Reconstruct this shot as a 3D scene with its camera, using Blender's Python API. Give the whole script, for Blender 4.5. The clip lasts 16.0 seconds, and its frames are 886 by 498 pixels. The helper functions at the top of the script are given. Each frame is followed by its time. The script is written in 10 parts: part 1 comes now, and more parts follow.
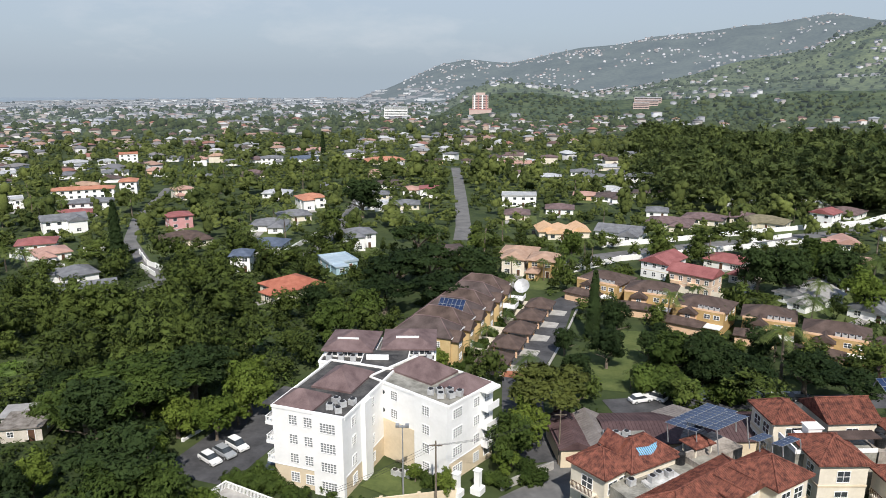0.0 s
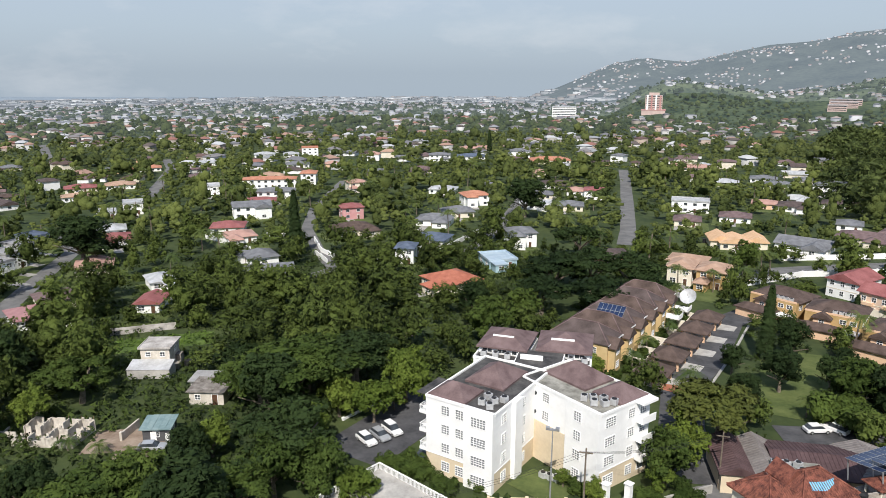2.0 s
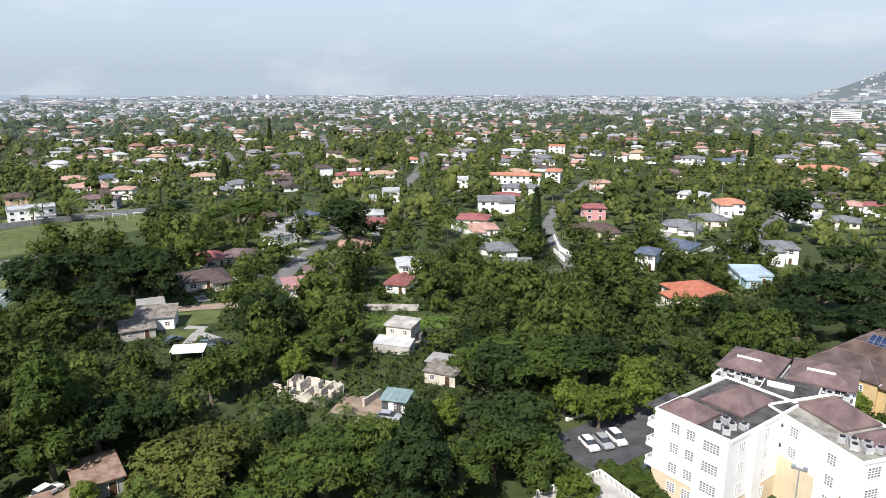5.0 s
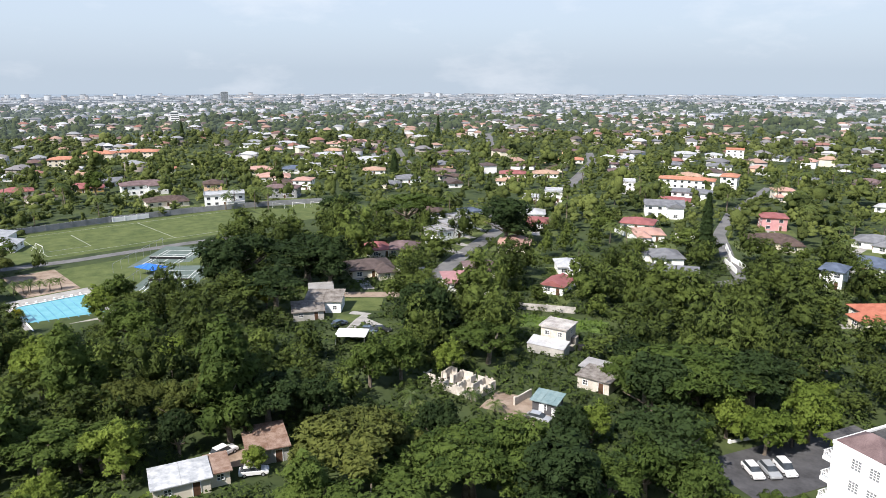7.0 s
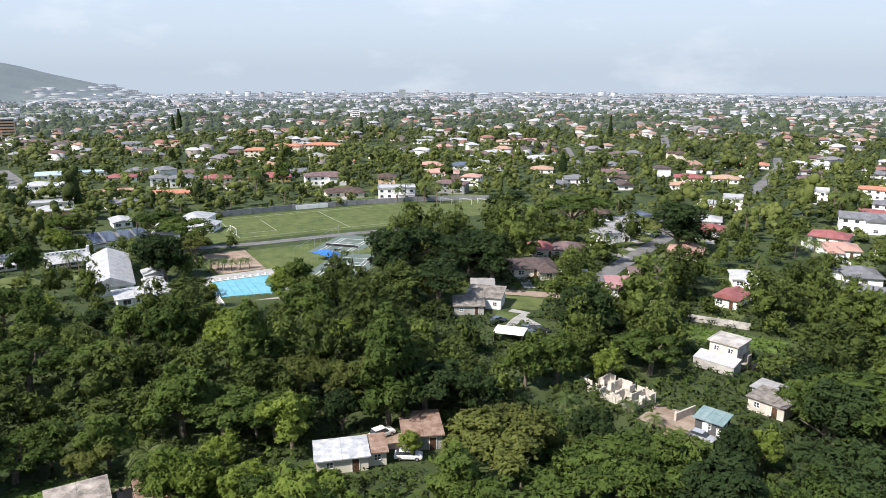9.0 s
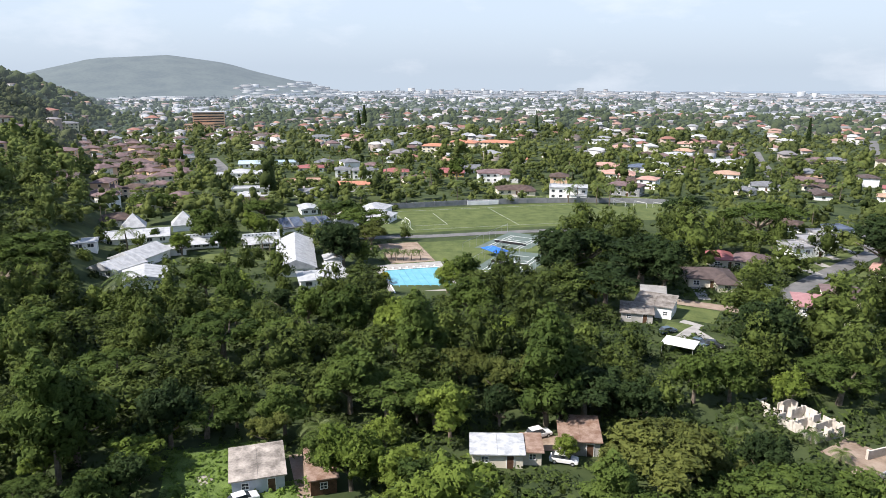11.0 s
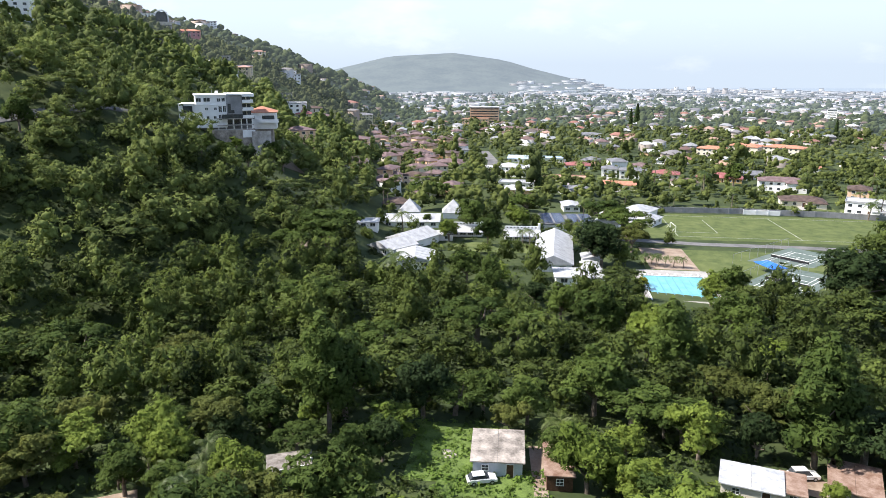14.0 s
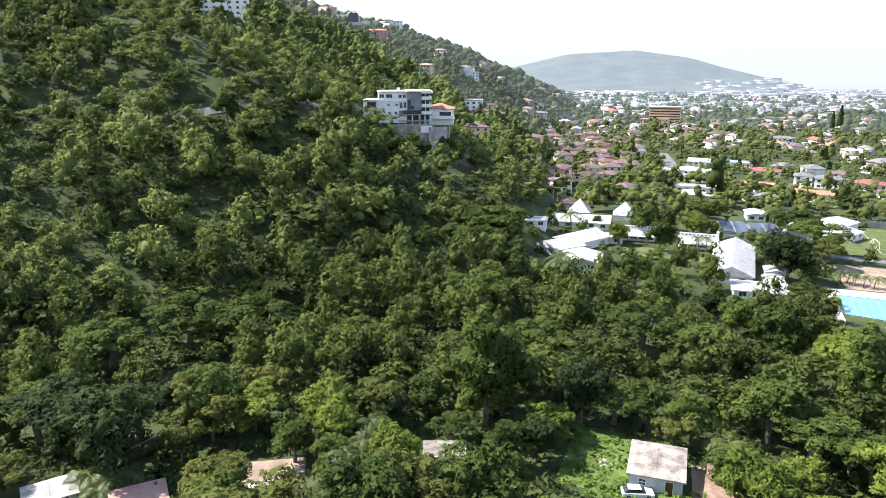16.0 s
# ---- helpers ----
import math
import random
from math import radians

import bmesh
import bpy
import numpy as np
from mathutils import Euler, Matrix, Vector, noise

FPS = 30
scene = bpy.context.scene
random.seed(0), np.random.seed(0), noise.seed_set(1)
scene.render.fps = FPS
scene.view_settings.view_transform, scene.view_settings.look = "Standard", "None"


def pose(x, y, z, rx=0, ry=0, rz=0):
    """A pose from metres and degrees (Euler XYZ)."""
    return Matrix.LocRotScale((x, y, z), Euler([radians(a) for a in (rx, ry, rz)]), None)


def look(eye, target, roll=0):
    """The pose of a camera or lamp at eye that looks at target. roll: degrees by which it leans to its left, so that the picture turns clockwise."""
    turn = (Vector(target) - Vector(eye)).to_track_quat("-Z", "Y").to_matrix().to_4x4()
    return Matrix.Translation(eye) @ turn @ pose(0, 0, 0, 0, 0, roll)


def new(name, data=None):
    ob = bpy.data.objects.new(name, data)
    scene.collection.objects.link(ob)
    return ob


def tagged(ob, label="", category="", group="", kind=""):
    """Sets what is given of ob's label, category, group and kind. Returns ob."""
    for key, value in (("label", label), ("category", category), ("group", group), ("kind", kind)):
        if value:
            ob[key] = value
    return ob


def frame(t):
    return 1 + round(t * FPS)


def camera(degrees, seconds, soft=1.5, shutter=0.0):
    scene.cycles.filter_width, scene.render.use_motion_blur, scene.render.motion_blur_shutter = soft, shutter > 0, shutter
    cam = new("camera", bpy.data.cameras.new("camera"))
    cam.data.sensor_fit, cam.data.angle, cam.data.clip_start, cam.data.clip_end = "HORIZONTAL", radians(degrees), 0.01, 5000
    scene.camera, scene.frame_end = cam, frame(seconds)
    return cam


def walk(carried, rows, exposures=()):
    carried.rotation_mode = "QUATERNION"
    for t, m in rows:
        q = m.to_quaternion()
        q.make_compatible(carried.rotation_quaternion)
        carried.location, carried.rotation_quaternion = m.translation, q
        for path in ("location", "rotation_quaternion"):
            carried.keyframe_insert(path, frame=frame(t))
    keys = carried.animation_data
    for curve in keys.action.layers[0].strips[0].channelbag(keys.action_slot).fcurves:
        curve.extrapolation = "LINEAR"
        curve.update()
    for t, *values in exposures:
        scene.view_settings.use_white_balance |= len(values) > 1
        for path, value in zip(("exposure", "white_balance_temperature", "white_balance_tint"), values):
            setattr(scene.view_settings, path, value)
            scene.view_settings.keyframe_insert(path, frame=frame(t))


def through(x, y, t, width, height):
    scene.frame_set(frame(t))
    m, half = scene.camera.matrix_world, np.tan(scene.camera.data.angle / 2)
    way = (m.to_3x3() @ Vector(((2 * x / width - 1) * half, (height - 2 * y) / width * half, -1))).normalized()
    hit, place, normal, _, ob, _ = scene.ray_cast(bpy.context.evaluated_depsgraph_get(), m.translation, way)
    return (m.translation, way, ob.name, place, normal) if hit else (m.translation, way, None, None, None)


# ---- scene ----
# the camera hovers 56 m up and turns to its left
PATH = [
    (0.0, pose(0, 0, 56, 76.03, 0, 1.89)),
    (1.0, pose(0, 0, 56, 76.00, 0, 8.60)),
    (2.0, pose(0, 0, 56, 75.97, 0, 15.25)),
    (3.0, pose(0, 0, 56, 75.94, 0, 21.86)),
    (4.0, pose(0, 0, 56, 75.90, 0, 28.44)),
    (5.0, pose(0, 0, 56, 75.86, 0, 35.03)),
    (6.0, pose(0, 0, 56, 75.81, 0, 41.65)),
    (7.0, pose(0, 0, 56, 75.77, 0, 48.33)),
    (8.0, pose(0, 0, 56, 75.71, 0, 55.09)),
    (9.0, pose(0, 0, 56, 75.66, 0, 61.95)),
    (10.0, pose(0, 0, 56, 75.60, 0, 68.90)),
    (11.0, pose(0, 0, 56, 75.53, 0, 75.95)),
    (12.0, pose(0, 0, 56, 75.47, 0, 83.08)),
    (13.0, pose(0, 0, 56, 75.40, 0, 90.25)),
    (14.0, pose(0, 0, 56, 75.32, 0, 97.40)),
    (15.0, pose(0, 0, 56, 75.24, 0, 104.45)),
    (16.0, pose(0, 0, 56, 75.16, 0, 111.31)),
]
cam = camera(64.3, 16.0, soft=0.85)
# the film darkens a little towards its start and brightens towards its end
walk(cam, PATH, [(0.0, 0.08, 6500, 11), (2.5, 0.15, 6500, 11), (5.0, 0.45, 6500, 12), (9.0, 0.58, 6500, 14), (12.5, 0.78, 6500, 14), (14.5, 1.04, 6500, 14), (16.0, 1.32, 6500, 14)])

# ---- daylight ----
SUN_YAW, SUN_UP = 187.0, 48.0   # degrees to the left of +y, and above the horizon
sun_from = Vector((-math.sin(radians(SUN_YAW)) * math.cos(radians(SUN_UP)), math.cos(radians(SUN_YAW)) * math.cos(radians(SUN_UP)), math.sin(radians(SUN_UP))))
sun = new("sun", bpy.data.lights.new("sun", "SUN"))
sun.data.energy, sun.data.angle, sun.data.color = 5.0, radians(0.6), (1.0, 0.95, 0.87)
sun.matrix_world = look((0, 0, 400), Vector((0, 0, 400)) - sun_from)


def make_world():
    w = bpy.data.worlds.new("sky")
    scene.world = w
    w.use_nodes = True
    n, l = w.node_tree.nodes, w.node_tree.links
    n.clear()
    out, bg = n.new("ShaderNodeOutputWorld"), n.new("ShaderNodeBackground")
    sky = n.new("ShaderNodeTexSky")
    sky.sky_type, sky.sun_disc = "NISHITA", False
    sky.sun_elevation, sky.sun_rotation = radians(SUN_UP), radians(-SUN_YAW)
    sky.air_density, sky.dust_density, sky.altitude = 1.0, 1.6, 200
    co, mp, nz, ramp = n.new("ShaderNodeTexCoord"), n.new("ShaderNodeMapping"), n.new("ShaderNodeTexNoise"), n.new("ShaderNodeValToRGB")
    mp.inputs["Scale"].default_value = (1.6, 1.6, 4.5)
    mp.inputs["Location"].default_value = (3.1, 0.7, 1.3)
    nz.inputs["Scale"].default_value, nz.inputs["Detail"].default_value, nz.inputs["Roughness"].default_value = 3.0, 7, 0.6
    ramp.color_ramp.elements[0].position, ramp.color_ramp.elements[0].color = 0.52, (0.0, 0.0, 0.0, 1)
    ramp.color_ramp.elements[1].position, ramp.color_ramp.elements[1].color = 0.86, (0.5, 0.5, 0.5, 1)
    # bright moist air, bluer higher up, under thin cloud
    sep, tone, air, cloud = n.new("ShaderNodeSeparateXYZ"), n.new("ShaderNodeValToRGB"), n.new("ShaderNodeMix"), n.new("ShaderNodeMix")
    tone.color_ramp.elements[0].position, tone.color_ramp.elements[0].color = 0.0, (5.8, 7.0, 8.2, 1)
    tone.color_ramp.elements[1].position, tone.color_ramp.elements[1].color = 1.0, (2.2, 3.3, 5.6, 1)
    mid = tone.color_ramp.elements.new(0.06)
    mid.color = (6.6, 8.0, 9.4, 1)
    for at, c in ((0.14, (7.1, 8.5, 10.3, 1)), (0.45, (3.6, 5.0, 7.6, 1))):
        tone.color_ramp.elements.new(at).color = c
    air.data_type = cloud.data_type = "RGBA"
    air.inputs["Factor"].default_value = 0.86
    cloud.inputs["B"].default_value = (10.4, 10.8, 11.2, 1)
    l.new(co.outputs["Generated"], mp.inputs["Vector"])
    l.new(co.outputs["Generated"], sep.inputs["Vector"])
    l.new(sep.outputs["Z"], tone.inputs["Fac"])
    l.new(mp.outputs["Vector"], nz.inputs["Vector"])
    l.new(nz.outputs["Fac"], ramp.inputs["Fac"])
    l.new(sky.outputs["Color"], air.inputs["A"])
    l.new(tone.outputs["Color"], air.inputs["B"])
    l.new(air.outputs["Result"], cloud.inputs["A"])
    l.new(ramp.outputs["Color"], cloud.inputs["Factor"])
    l.new(cloud.outputs["Result"], bg.inputs["Color"])
    bg.inputs["Strength"].default_value = 0.070
    l.new(bg.outputs["Background"], out.inputs["Surface"])


make_world()

# ---- lie of the land ----
def smooth(a, b, v):
    u = np.clip((v - a) / (b - a), 0, 1)
    return u * u * (3 - 2 * u)


def bumps(x, y, size, seed=0.0):
    """Soft uneven swell between -1 and 1."""
    u, v = x / size + seed, y / size - seed * 0.7
    return (np.sin(u * 1.3 + 1.7 * np.sin(v * 0.9)) + np.sin(v * 1.7 + 1.3 * np.sin(u * 1.1 + 2)) + 0.5 * np.sin(2.9 * u - 2.3 * v)) / 2.5


def ground(x, y):
    """Height of the land, shaped to fit the camera's view: a plain that falls gently away on all sides, a steep wooded
    hill, and mountains far off.
    """
    x, y = np.asarray(x, float), np.asarray(y, float)
    r = np.hypot(x, y)
    yaw = np.degrees(np.arctan2(-x, y))
    z = -0.022 * r
    # the wooded hill: foot line, slope and height along it
    foot = np.interp(-x, (-400, 60, 130, 215, 420, 700, 1100, 1800), (-260, -140, -95, -45, -70, -150, -205, -330))
    into = foot - y
    steep = np.interp(-x, (0, 120, 215, 400, 900, 1600), (0.40, 0.46, 0.66, 0.6, 0.75, 0.7))
    high = np.interp(-x, (0, 200, 600, 1000, 1500, 1900), (150, 172, 225, 192, 95, 0))
    rise = steep * (np.sqrt(np.maximum(into, 0) ** 2 + 64) - 8)
    hill = high * (1 - np.exp(-rise / np.maximum(high, 1)))
    z = z + hill * (1 + 0.05 * bumps(x, y, 40)) * (x < 500)
    # mountains beyond the town: a far range, a nearer spur and a low wooded hill before it
    def range_of(yaws, ups, start, crest, fall):
        top = 56 + 0.022 * crest + crest * np.tan(np.radians(np.interp(yaw, yaws, ups)))
        return np.maximum(top, 0) * smooth(start, crest, r) * (1 - fall * smooth(crest, crest * 1.3, r)) * (yaw > -90) * (yaw < 112)
    far = range_of((-60, -45, -32, -29, -27.1, -25.7, -24, -21.9, -20, -17.8, -14.2, -11.8, -8.8, -5.9, -3.5, -1.9, -0.2, 2.1, 4.1, 5.6, 7.5, 9),
                   (3.4, 3.0, 3.1, 3.38, 3.73, 3.93, 3.65, 3.33, 3.26, 2.96, 2.65, 2.11, 1.92, 1.31, 0.76, 0.89, 1.1, 0.68, -0.19, -0.84, -1.6, -2.2), 2500, 4300, 0.3)
    spur = range_of((-60, -40, -29, -27.5, -26.2, -24.9, -23.5, -21.4, -19.2, -17.2, -13.6, -10.3, -7), (3.6, 4.2, 3.45, 2.99, 2.59, 2.13, 1.58, 1.13, 0.51, -0.05, -0.81, -1.3, -2.4), 1600, 2650, 0.45)
    low = range_of((-60, -30, -22, -16, -10.3, -7.7, -5.5, -3.3, -1.5, 0.3, 1.2, 3), (0.6, 0.2, -0.5, -0.9, -1.46, -1.17, -0.83, -0.7, -0.84, -1.49, -2.15, -3.6), 1230, 1720, 0.35)
    west = range_of((82, 84.6, 86, 87.7, 90.4, 92.6, 94.8, 96.5, 99, 101.6, 103.2, 105.5, 106.9, 110), (-2.3, -1.87, -1.43, -1.0, -0.35, 0.29, 0.59, 0.84, 0.71, 0.58, 0.2, -0.33, -0.65, -2.2), 2900, 4400, 0.2)
    folds = 1 + 0.10 * bumps(x, y, 210, 2.0) * smooth(4300, 3500, r) + 0.06 * bumps(x, y, 90, 5.0) * smooth(4300, 3500, r)
    return z + np.maximum(np.maximum(far, spur), low) * folds + west


def up(x, y):
    return float(ground(x, y))

# ---- materials ----
def material(name, dark, light, size=1.0, rough=0.8, metal=0.0, bump=0.0, fine=6.0, per=0.0, leaf=0.0, spec=0.3, tint=0.0, grain=0.45):
    """A surface that varies between two colours at two scales. per: how far single pieces differ; leaf: light let through; grain: weight of the fine scale."""
    m = bpy.data.materials.new(name)
    m.use_nodes = True
    n, l = m.node_tree.nodes, m.node_tree.links
    b = n["Principled BSDF"]
    b.inputs["Roughness"].default_value, b.inputs["Metallic"].default_value = rough, metal
    b.inputs["Specular IOR Level"].default_value = spec
    co = n.new("ShaderNodeTexCoord")
    big, small = n.new("ShaderNodeTexNoise"), n.new("ShaderNodeTexNoise")
    big.inputs["Scale"].default_value, big.inputs["Detail"].default_value = 1.0 / size, 3
    small.inputs["Scale"].default_value, small.inputs["Detail"].default_value = fine / size, 4
    where = co.outputs["Object"]
    l.new(where, big.inputs["Vector"])
    l.new(where, small.inputs["Vector"])
    add = n.new("ShaderNodeMath")
    add.operation = "MULTIPLY_ADD"
    l.new(small.outputs["Fac"], add.inputs[0])
    add.inputs[1].default_value = grain
    l.new(big.outputs["Fac"], add.inputs[2])
    val = add.outputs[0]
    span = n.new("ShaderNodeMapRange")
    span.inputs["From Min"].default_value, span.inputs["From Max"].default_value = 0.275 + grain / 2, 0.725 + grain / 2
    l.new(val, span.inputs["Value"])
    val = span.outputs["Result"]
    if per or tint:
        mixer = n.new("ShaderNodeMath")
        mixer.operation = "MULTIPLY_ADD"
        if tint:
            at = n.new("ShaderNodeAttribute")
            at.attribute_name = "tint"
            l.new(at.outputs["Fac"], mixer.inputs[0])
        else:
            ob = n.new("ShaderNodeObjectInfo")
            l.new(ob.outputs["Random"], mixer.inputs[0])
        k = per or tint
        mixer.inputs[1].default_value = k
        less = n.new("ShaderNodeMath")
        less.operation = "MULTIPLY"
        less.inputs[1].default_value = 1 - k
        l.new(val, less.inputs[0])
        l.new(less.outputs[0], mixer.inputs[2])
        val = mixer.outputs[0]
    mix = n.new("ShaderNodeMix")
    mix.data_type = "RGBA"
    mix.inputs["A"].default_value, mix.inputs["B"].default_value = (*dark, 1), (*light, 1)
    l.new(val, mix.inputs["Factor"])
    l.new(mix.outputs["Result"], b.inputs["Base Color"])
    if bump:
        bp = n.new("ShaderNodeBump")
        bp.inputs["Strength"].default_value, bp.inputs["Distance"].default_value = bump, 0.05
        l.new(small.outputs["Fac"], bp.inputs["Height"])
        l.new(bp.outputs["Normal"], b.inputs["Normal"])
    if leaf:
        tr, ms = n.new("ShaderNodeBsdfTranslucent"), n.new("ShaderNodeMixShader")
        l.new(mix.outputs["Result"], tr.inputs["Color"])
        ms.inputs["Fac"].default_value = leaf
        l.new(b.outputs["BSDF"], ms.inputs[1])
        l.new(tr.outputs["BSDF"], ms.inputs[2])
        l.new(ms.outputs["Shader"], n["Material Output"].inputs["Surface"])
    return m


def foliage(name, dark, light, size=4.0, spray=0.2, cut=0.40, per=0.0, tint=0.0, through=0.26, relief=0.5):
    """Leaves: two colours mixed at two scales, sprays with ragged gaps, and shading that follows the clumps of the crown."""
    m = material(name, dark, light, size, 0.8, spec=0.14, leaf=through, per=per, tint=tint, fine=size / spray * 0.7, grain=0.9)
    n, l = m.node_tree.nodes, m.node_tree.links
    b, out = n["Principled BSDF"], n["Material Output"]
    bend, turn, blend, geo = n.new("ShaderNodeAttribute"), n.new("ShaderNodeVectorTransform"), n.new("ShaderNodeMix"), n.new("ShaderNodeNewGeometry")
    bend.attribute_name = "bend"
    turn.vector_type, turn.convert_from, turn.convert_to = "NORMAL", "OBJECT", "WORLD"
    blend.data_type = "VECTOR"
    blend.inputs["Factor"].default_value = 0.62
    l.new(bend.outputs["Vector"], turn.inputs["Vector"])
    l.new(geo.outputs["Normal"], blend.inputs["A"])
    l.new(turn.outputs["Vector"], blend.inputs["B"])
    co, nz, bp = n.new("ShaderNodeTexCoord"), n.new("ShaderNodeTexNoise"), n.new("ShaderNodeBump")
    nz.inputs["Scale"].default_value, nz.inputs["Detail"].default_value, nz.inputs["Roughness"].default_value = 0.55 / spray, 2, 0.6
    l.new(co.outputs["Object"], nz.inputs["Vector"])
    bp.inputs["Strength"].default_value, bp.inputs["Distance"].default_value = relief, spray * 1.5
    l.new(nz.outputs["Fac"], bp.inputs["Height"])
    l.new(blend.outputs["Result"], bp.inputs["Normal"])
    l.new(bp.outputs["Normal"], b.inputs["Normal"])
    lace, gap, hole, mix = n.new("ShaderNodeAttribute"), n.new("ShaderNodeMath"), n.new("ShaderNodeBsdfTransparent"), n.new("ShaderNodeMixShader")
    lace.attribute_name = "lace"
    edge = n.new("ShaderNodeMath")
    edge.operation = "MULTIPLY"
    edge.inputs[1].default_value = cut + 0.06
    l.new(lace.outputs["Fac"], edge.inputs[0])
    gap.operation = "LESS_THAN"
    l.new(nz.outputs["Fac"], gap.inputs[0])
    l.new(edge.outputs[0], gap.inputs[1])
    leafy = out.inputs["Surface"].links[0].from_socket
    l.new(gap.outputs[0], mix.inputs["Fac"])
    l.new(leafy, mix.inputs[1])
    l.new(hole.outputs["BSDF"], mix.inputs[2])
    l.new(mix.outputs["Shader"], out.inputs["Surface"])
    return m


def paint_haze(m, colour, strength):
    """Paints haze on a far material: gives it a bluish glow of its own."""
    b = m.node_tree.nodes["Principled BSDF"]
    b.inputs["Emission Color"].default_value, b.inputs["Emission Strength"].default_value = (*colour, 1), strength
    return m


GRASS = material("grass", (0.042, 0.070, 0.016), (0.125, 0.185, 0.042), 3, 0.95, bump=0.8, fine=14, grain=0.8)
LAWN = material("lawn", (0.055, 0.080, 0.022), (0.118, 0.142, 0.046), 4, 0.95, bump=0.4)
SCRUB = material("scrub_ground", (0.022, 0.038, 0.012), (0.062, 0.082, 0.026), 9, 0.95, bump=0.8)
DIRT = material("dirt", (0.20, 0.145, 0.105), (0.35, 0.28, 0.22), 3, 0.95, bump=0.5)
SOIL = material("brown_soil", (0.10, 0.078, 0.055), (0.20, 0.155, 0.11), 3, 0.95, bump=0.6)
ASPHALT = material("asphalt", (0.045, 0.045, 0.048), (0.10, 0.10, 0.105), 4, 0.85, bump=0.3)
OLD_ROAD = material("worn_asphalt", (0.105, 0.105, 0.105), (0.19, 0.187, 0.183), 5, 0.9, bump=0.3)
CONCRETE = material("concrete", (0.30, 0.29, 0.27), (0.50, 0.48, 0.45), 2.5, 0.85, bump=0.3)
STAINED = material("stained_concrete", (0.13, 0.115, 0.10), (0.46, 0.41, 0.36), 2.2, 0.9, bump=0.4)
TAR = material("black_tar_roof", (0.02, 0.02, 0.022), (0.11, 0.105, 0.10), 1.6, 0.75, bump=0.3)
GREY_TAR = material("weathered_flat_roof", (0.14, 0.135, 0.115), (0.36, 0.35, 0.31), 2.0, 0.9, bump=0.3)
WHITE = material("white_paint", (0.80, 0.80, 0.79), (0.90, 0.90, 0.89), 3, 0.6)
CREAM = material("cream_render", (0.60, 0.50, 0.36), (0.72, 0.61, 0.45), 2.5, 0.8)
PALE_CREAM = material("pale_cream_paint", (0.66, 0.60, 0.49), (0.78, 0.72, 0.61), 2.5, 0.7)
YELLOW = material("yellow_ochre_paint", (0.38, 0.25, 0.10), (0.52, 0.36, 0.17), 2.5, 0.8)
PEACH = material("peach_paint", (0.68, 0.44, 0.28), (0.78, 0.55, 0.38), 2.5, 0.8)
PINK = material("pink_paint", (0.50, 0.24, 0.25), (0.60, 0.33, 0.33), 2.5, 0.8)
GREY = material("grey_paint", (0.20, 0.205, 0.215), (0.30, 0.305, 0.315), 2.5, 0.7)
SKYBLUE = material("light_blue_paint", (0.32, 0.48, 0.56), (0.42, 0.57, 0.64), 2.5, 0.7)
MAROON = material("mauve_brown_shingles", (0.100, 0.066, 0.066), (0.20, 0.142, 0.140), 2.0, 0.8, bump=0.5, fine=14)
BROWN = material("dark_brown_shingles", (0.050, 0.034, 0.028), (0.125, 0.088, 0.075), 2.0, 0.8, bump=0.5, fine=14)
REDTILE = material("red_clay_tiles", (0.050, 0.016, 0.013), (0.27, 0.098, 0.066), 0.7, 0.75, bump=0.6, fine=7, grain=0.9)
ORANGE = material("orange_clay_tiles", (0.36, 0.15, 0.09), (0.50, 0.24, 0.16), 2.0, 0.75, bump=0.4)
REDROOF = material("faded_red_roof", (0.21, 0.070, 0.068), (0.33, 0.13, 0.125), 2.5, 0.7, bump=0.3)
PINKROOF = material("pinkish_roof", (0.36, 0.21, 0.17), (0.48, 0.30, 0.25), 2.5, 0.75, bump=0.3)
SLATE = material("slate_grey_shingles", (0.11, 0.115, 0.125), (0.21, 0.215, 0.23), 2.0, 0.75, bump=0.4, fine=14)
BLUEROOF = material("dark_blue_grey_shingles", (0.06, 0.08, 0.12), (0.13, 0.16, 0.22), 2.0, 0.7, bump=0.4)
ZINC = material("weathered_zinc", (0.42, 0.42, 0.42), (0.66, 0.67, 0.68), 2.5, 0.5, metal=0.3, bump=0.2)
GREENZINC = material("green_zinc", (0.14, 0.22, 0.23), (0.27, 0.35, 0.35), 1.5, 0.6, metal=0.1)
WHITEROOF = material("white_sheet_roof", (0.30, 0.31, 0.32), (0.50, 0.51, 0.52), 1.6, 0.55, fine=8)
# paler panes: the sky's reflection is put into the glass colour
PALEGLASS = material("sky_toned_glass", (0.14, 0.15, 0.16), (0.26, 0.27, 0.28), 0.8, 0.15, spec=0.5)
GLASS = material("window_glass", (0.025, 0.03, 0.035), (0.07, 0.08, 0.09), 1.0, 0.12, spec=0.6)
WOOD = material("dark_wood", (0.06, 0.03, 0.018), (0.14, 0.075, 0.045), 0.6, 0.7)
BARK = material("bark", (0.10, 0.08, 0.06), (0.24, 0.20, 0.16), 0.6, 0.95, bump=0.6)
METAL = material("grey_metal", (0.34, 0.35, 0.36), (0.50, 0.51, 0.52), 0.8, 0.45, metal=0.5)
BLACKP = material("black_plastic", (0.012, 0.012, 0.013), (0.03, 0.03, 0.032), 1.0, 0.5)
RUBBER = material("tyre_rubber", (0.012, 0.012, 0.012), (0.025, 0.025, 0.025), 0.4, 0.9)
PANEL = material("solar_cells", (0.012, 0.022, 0.06), (0.03, 0.05, 0.11), 1.5, 0.15, spec=0.6)
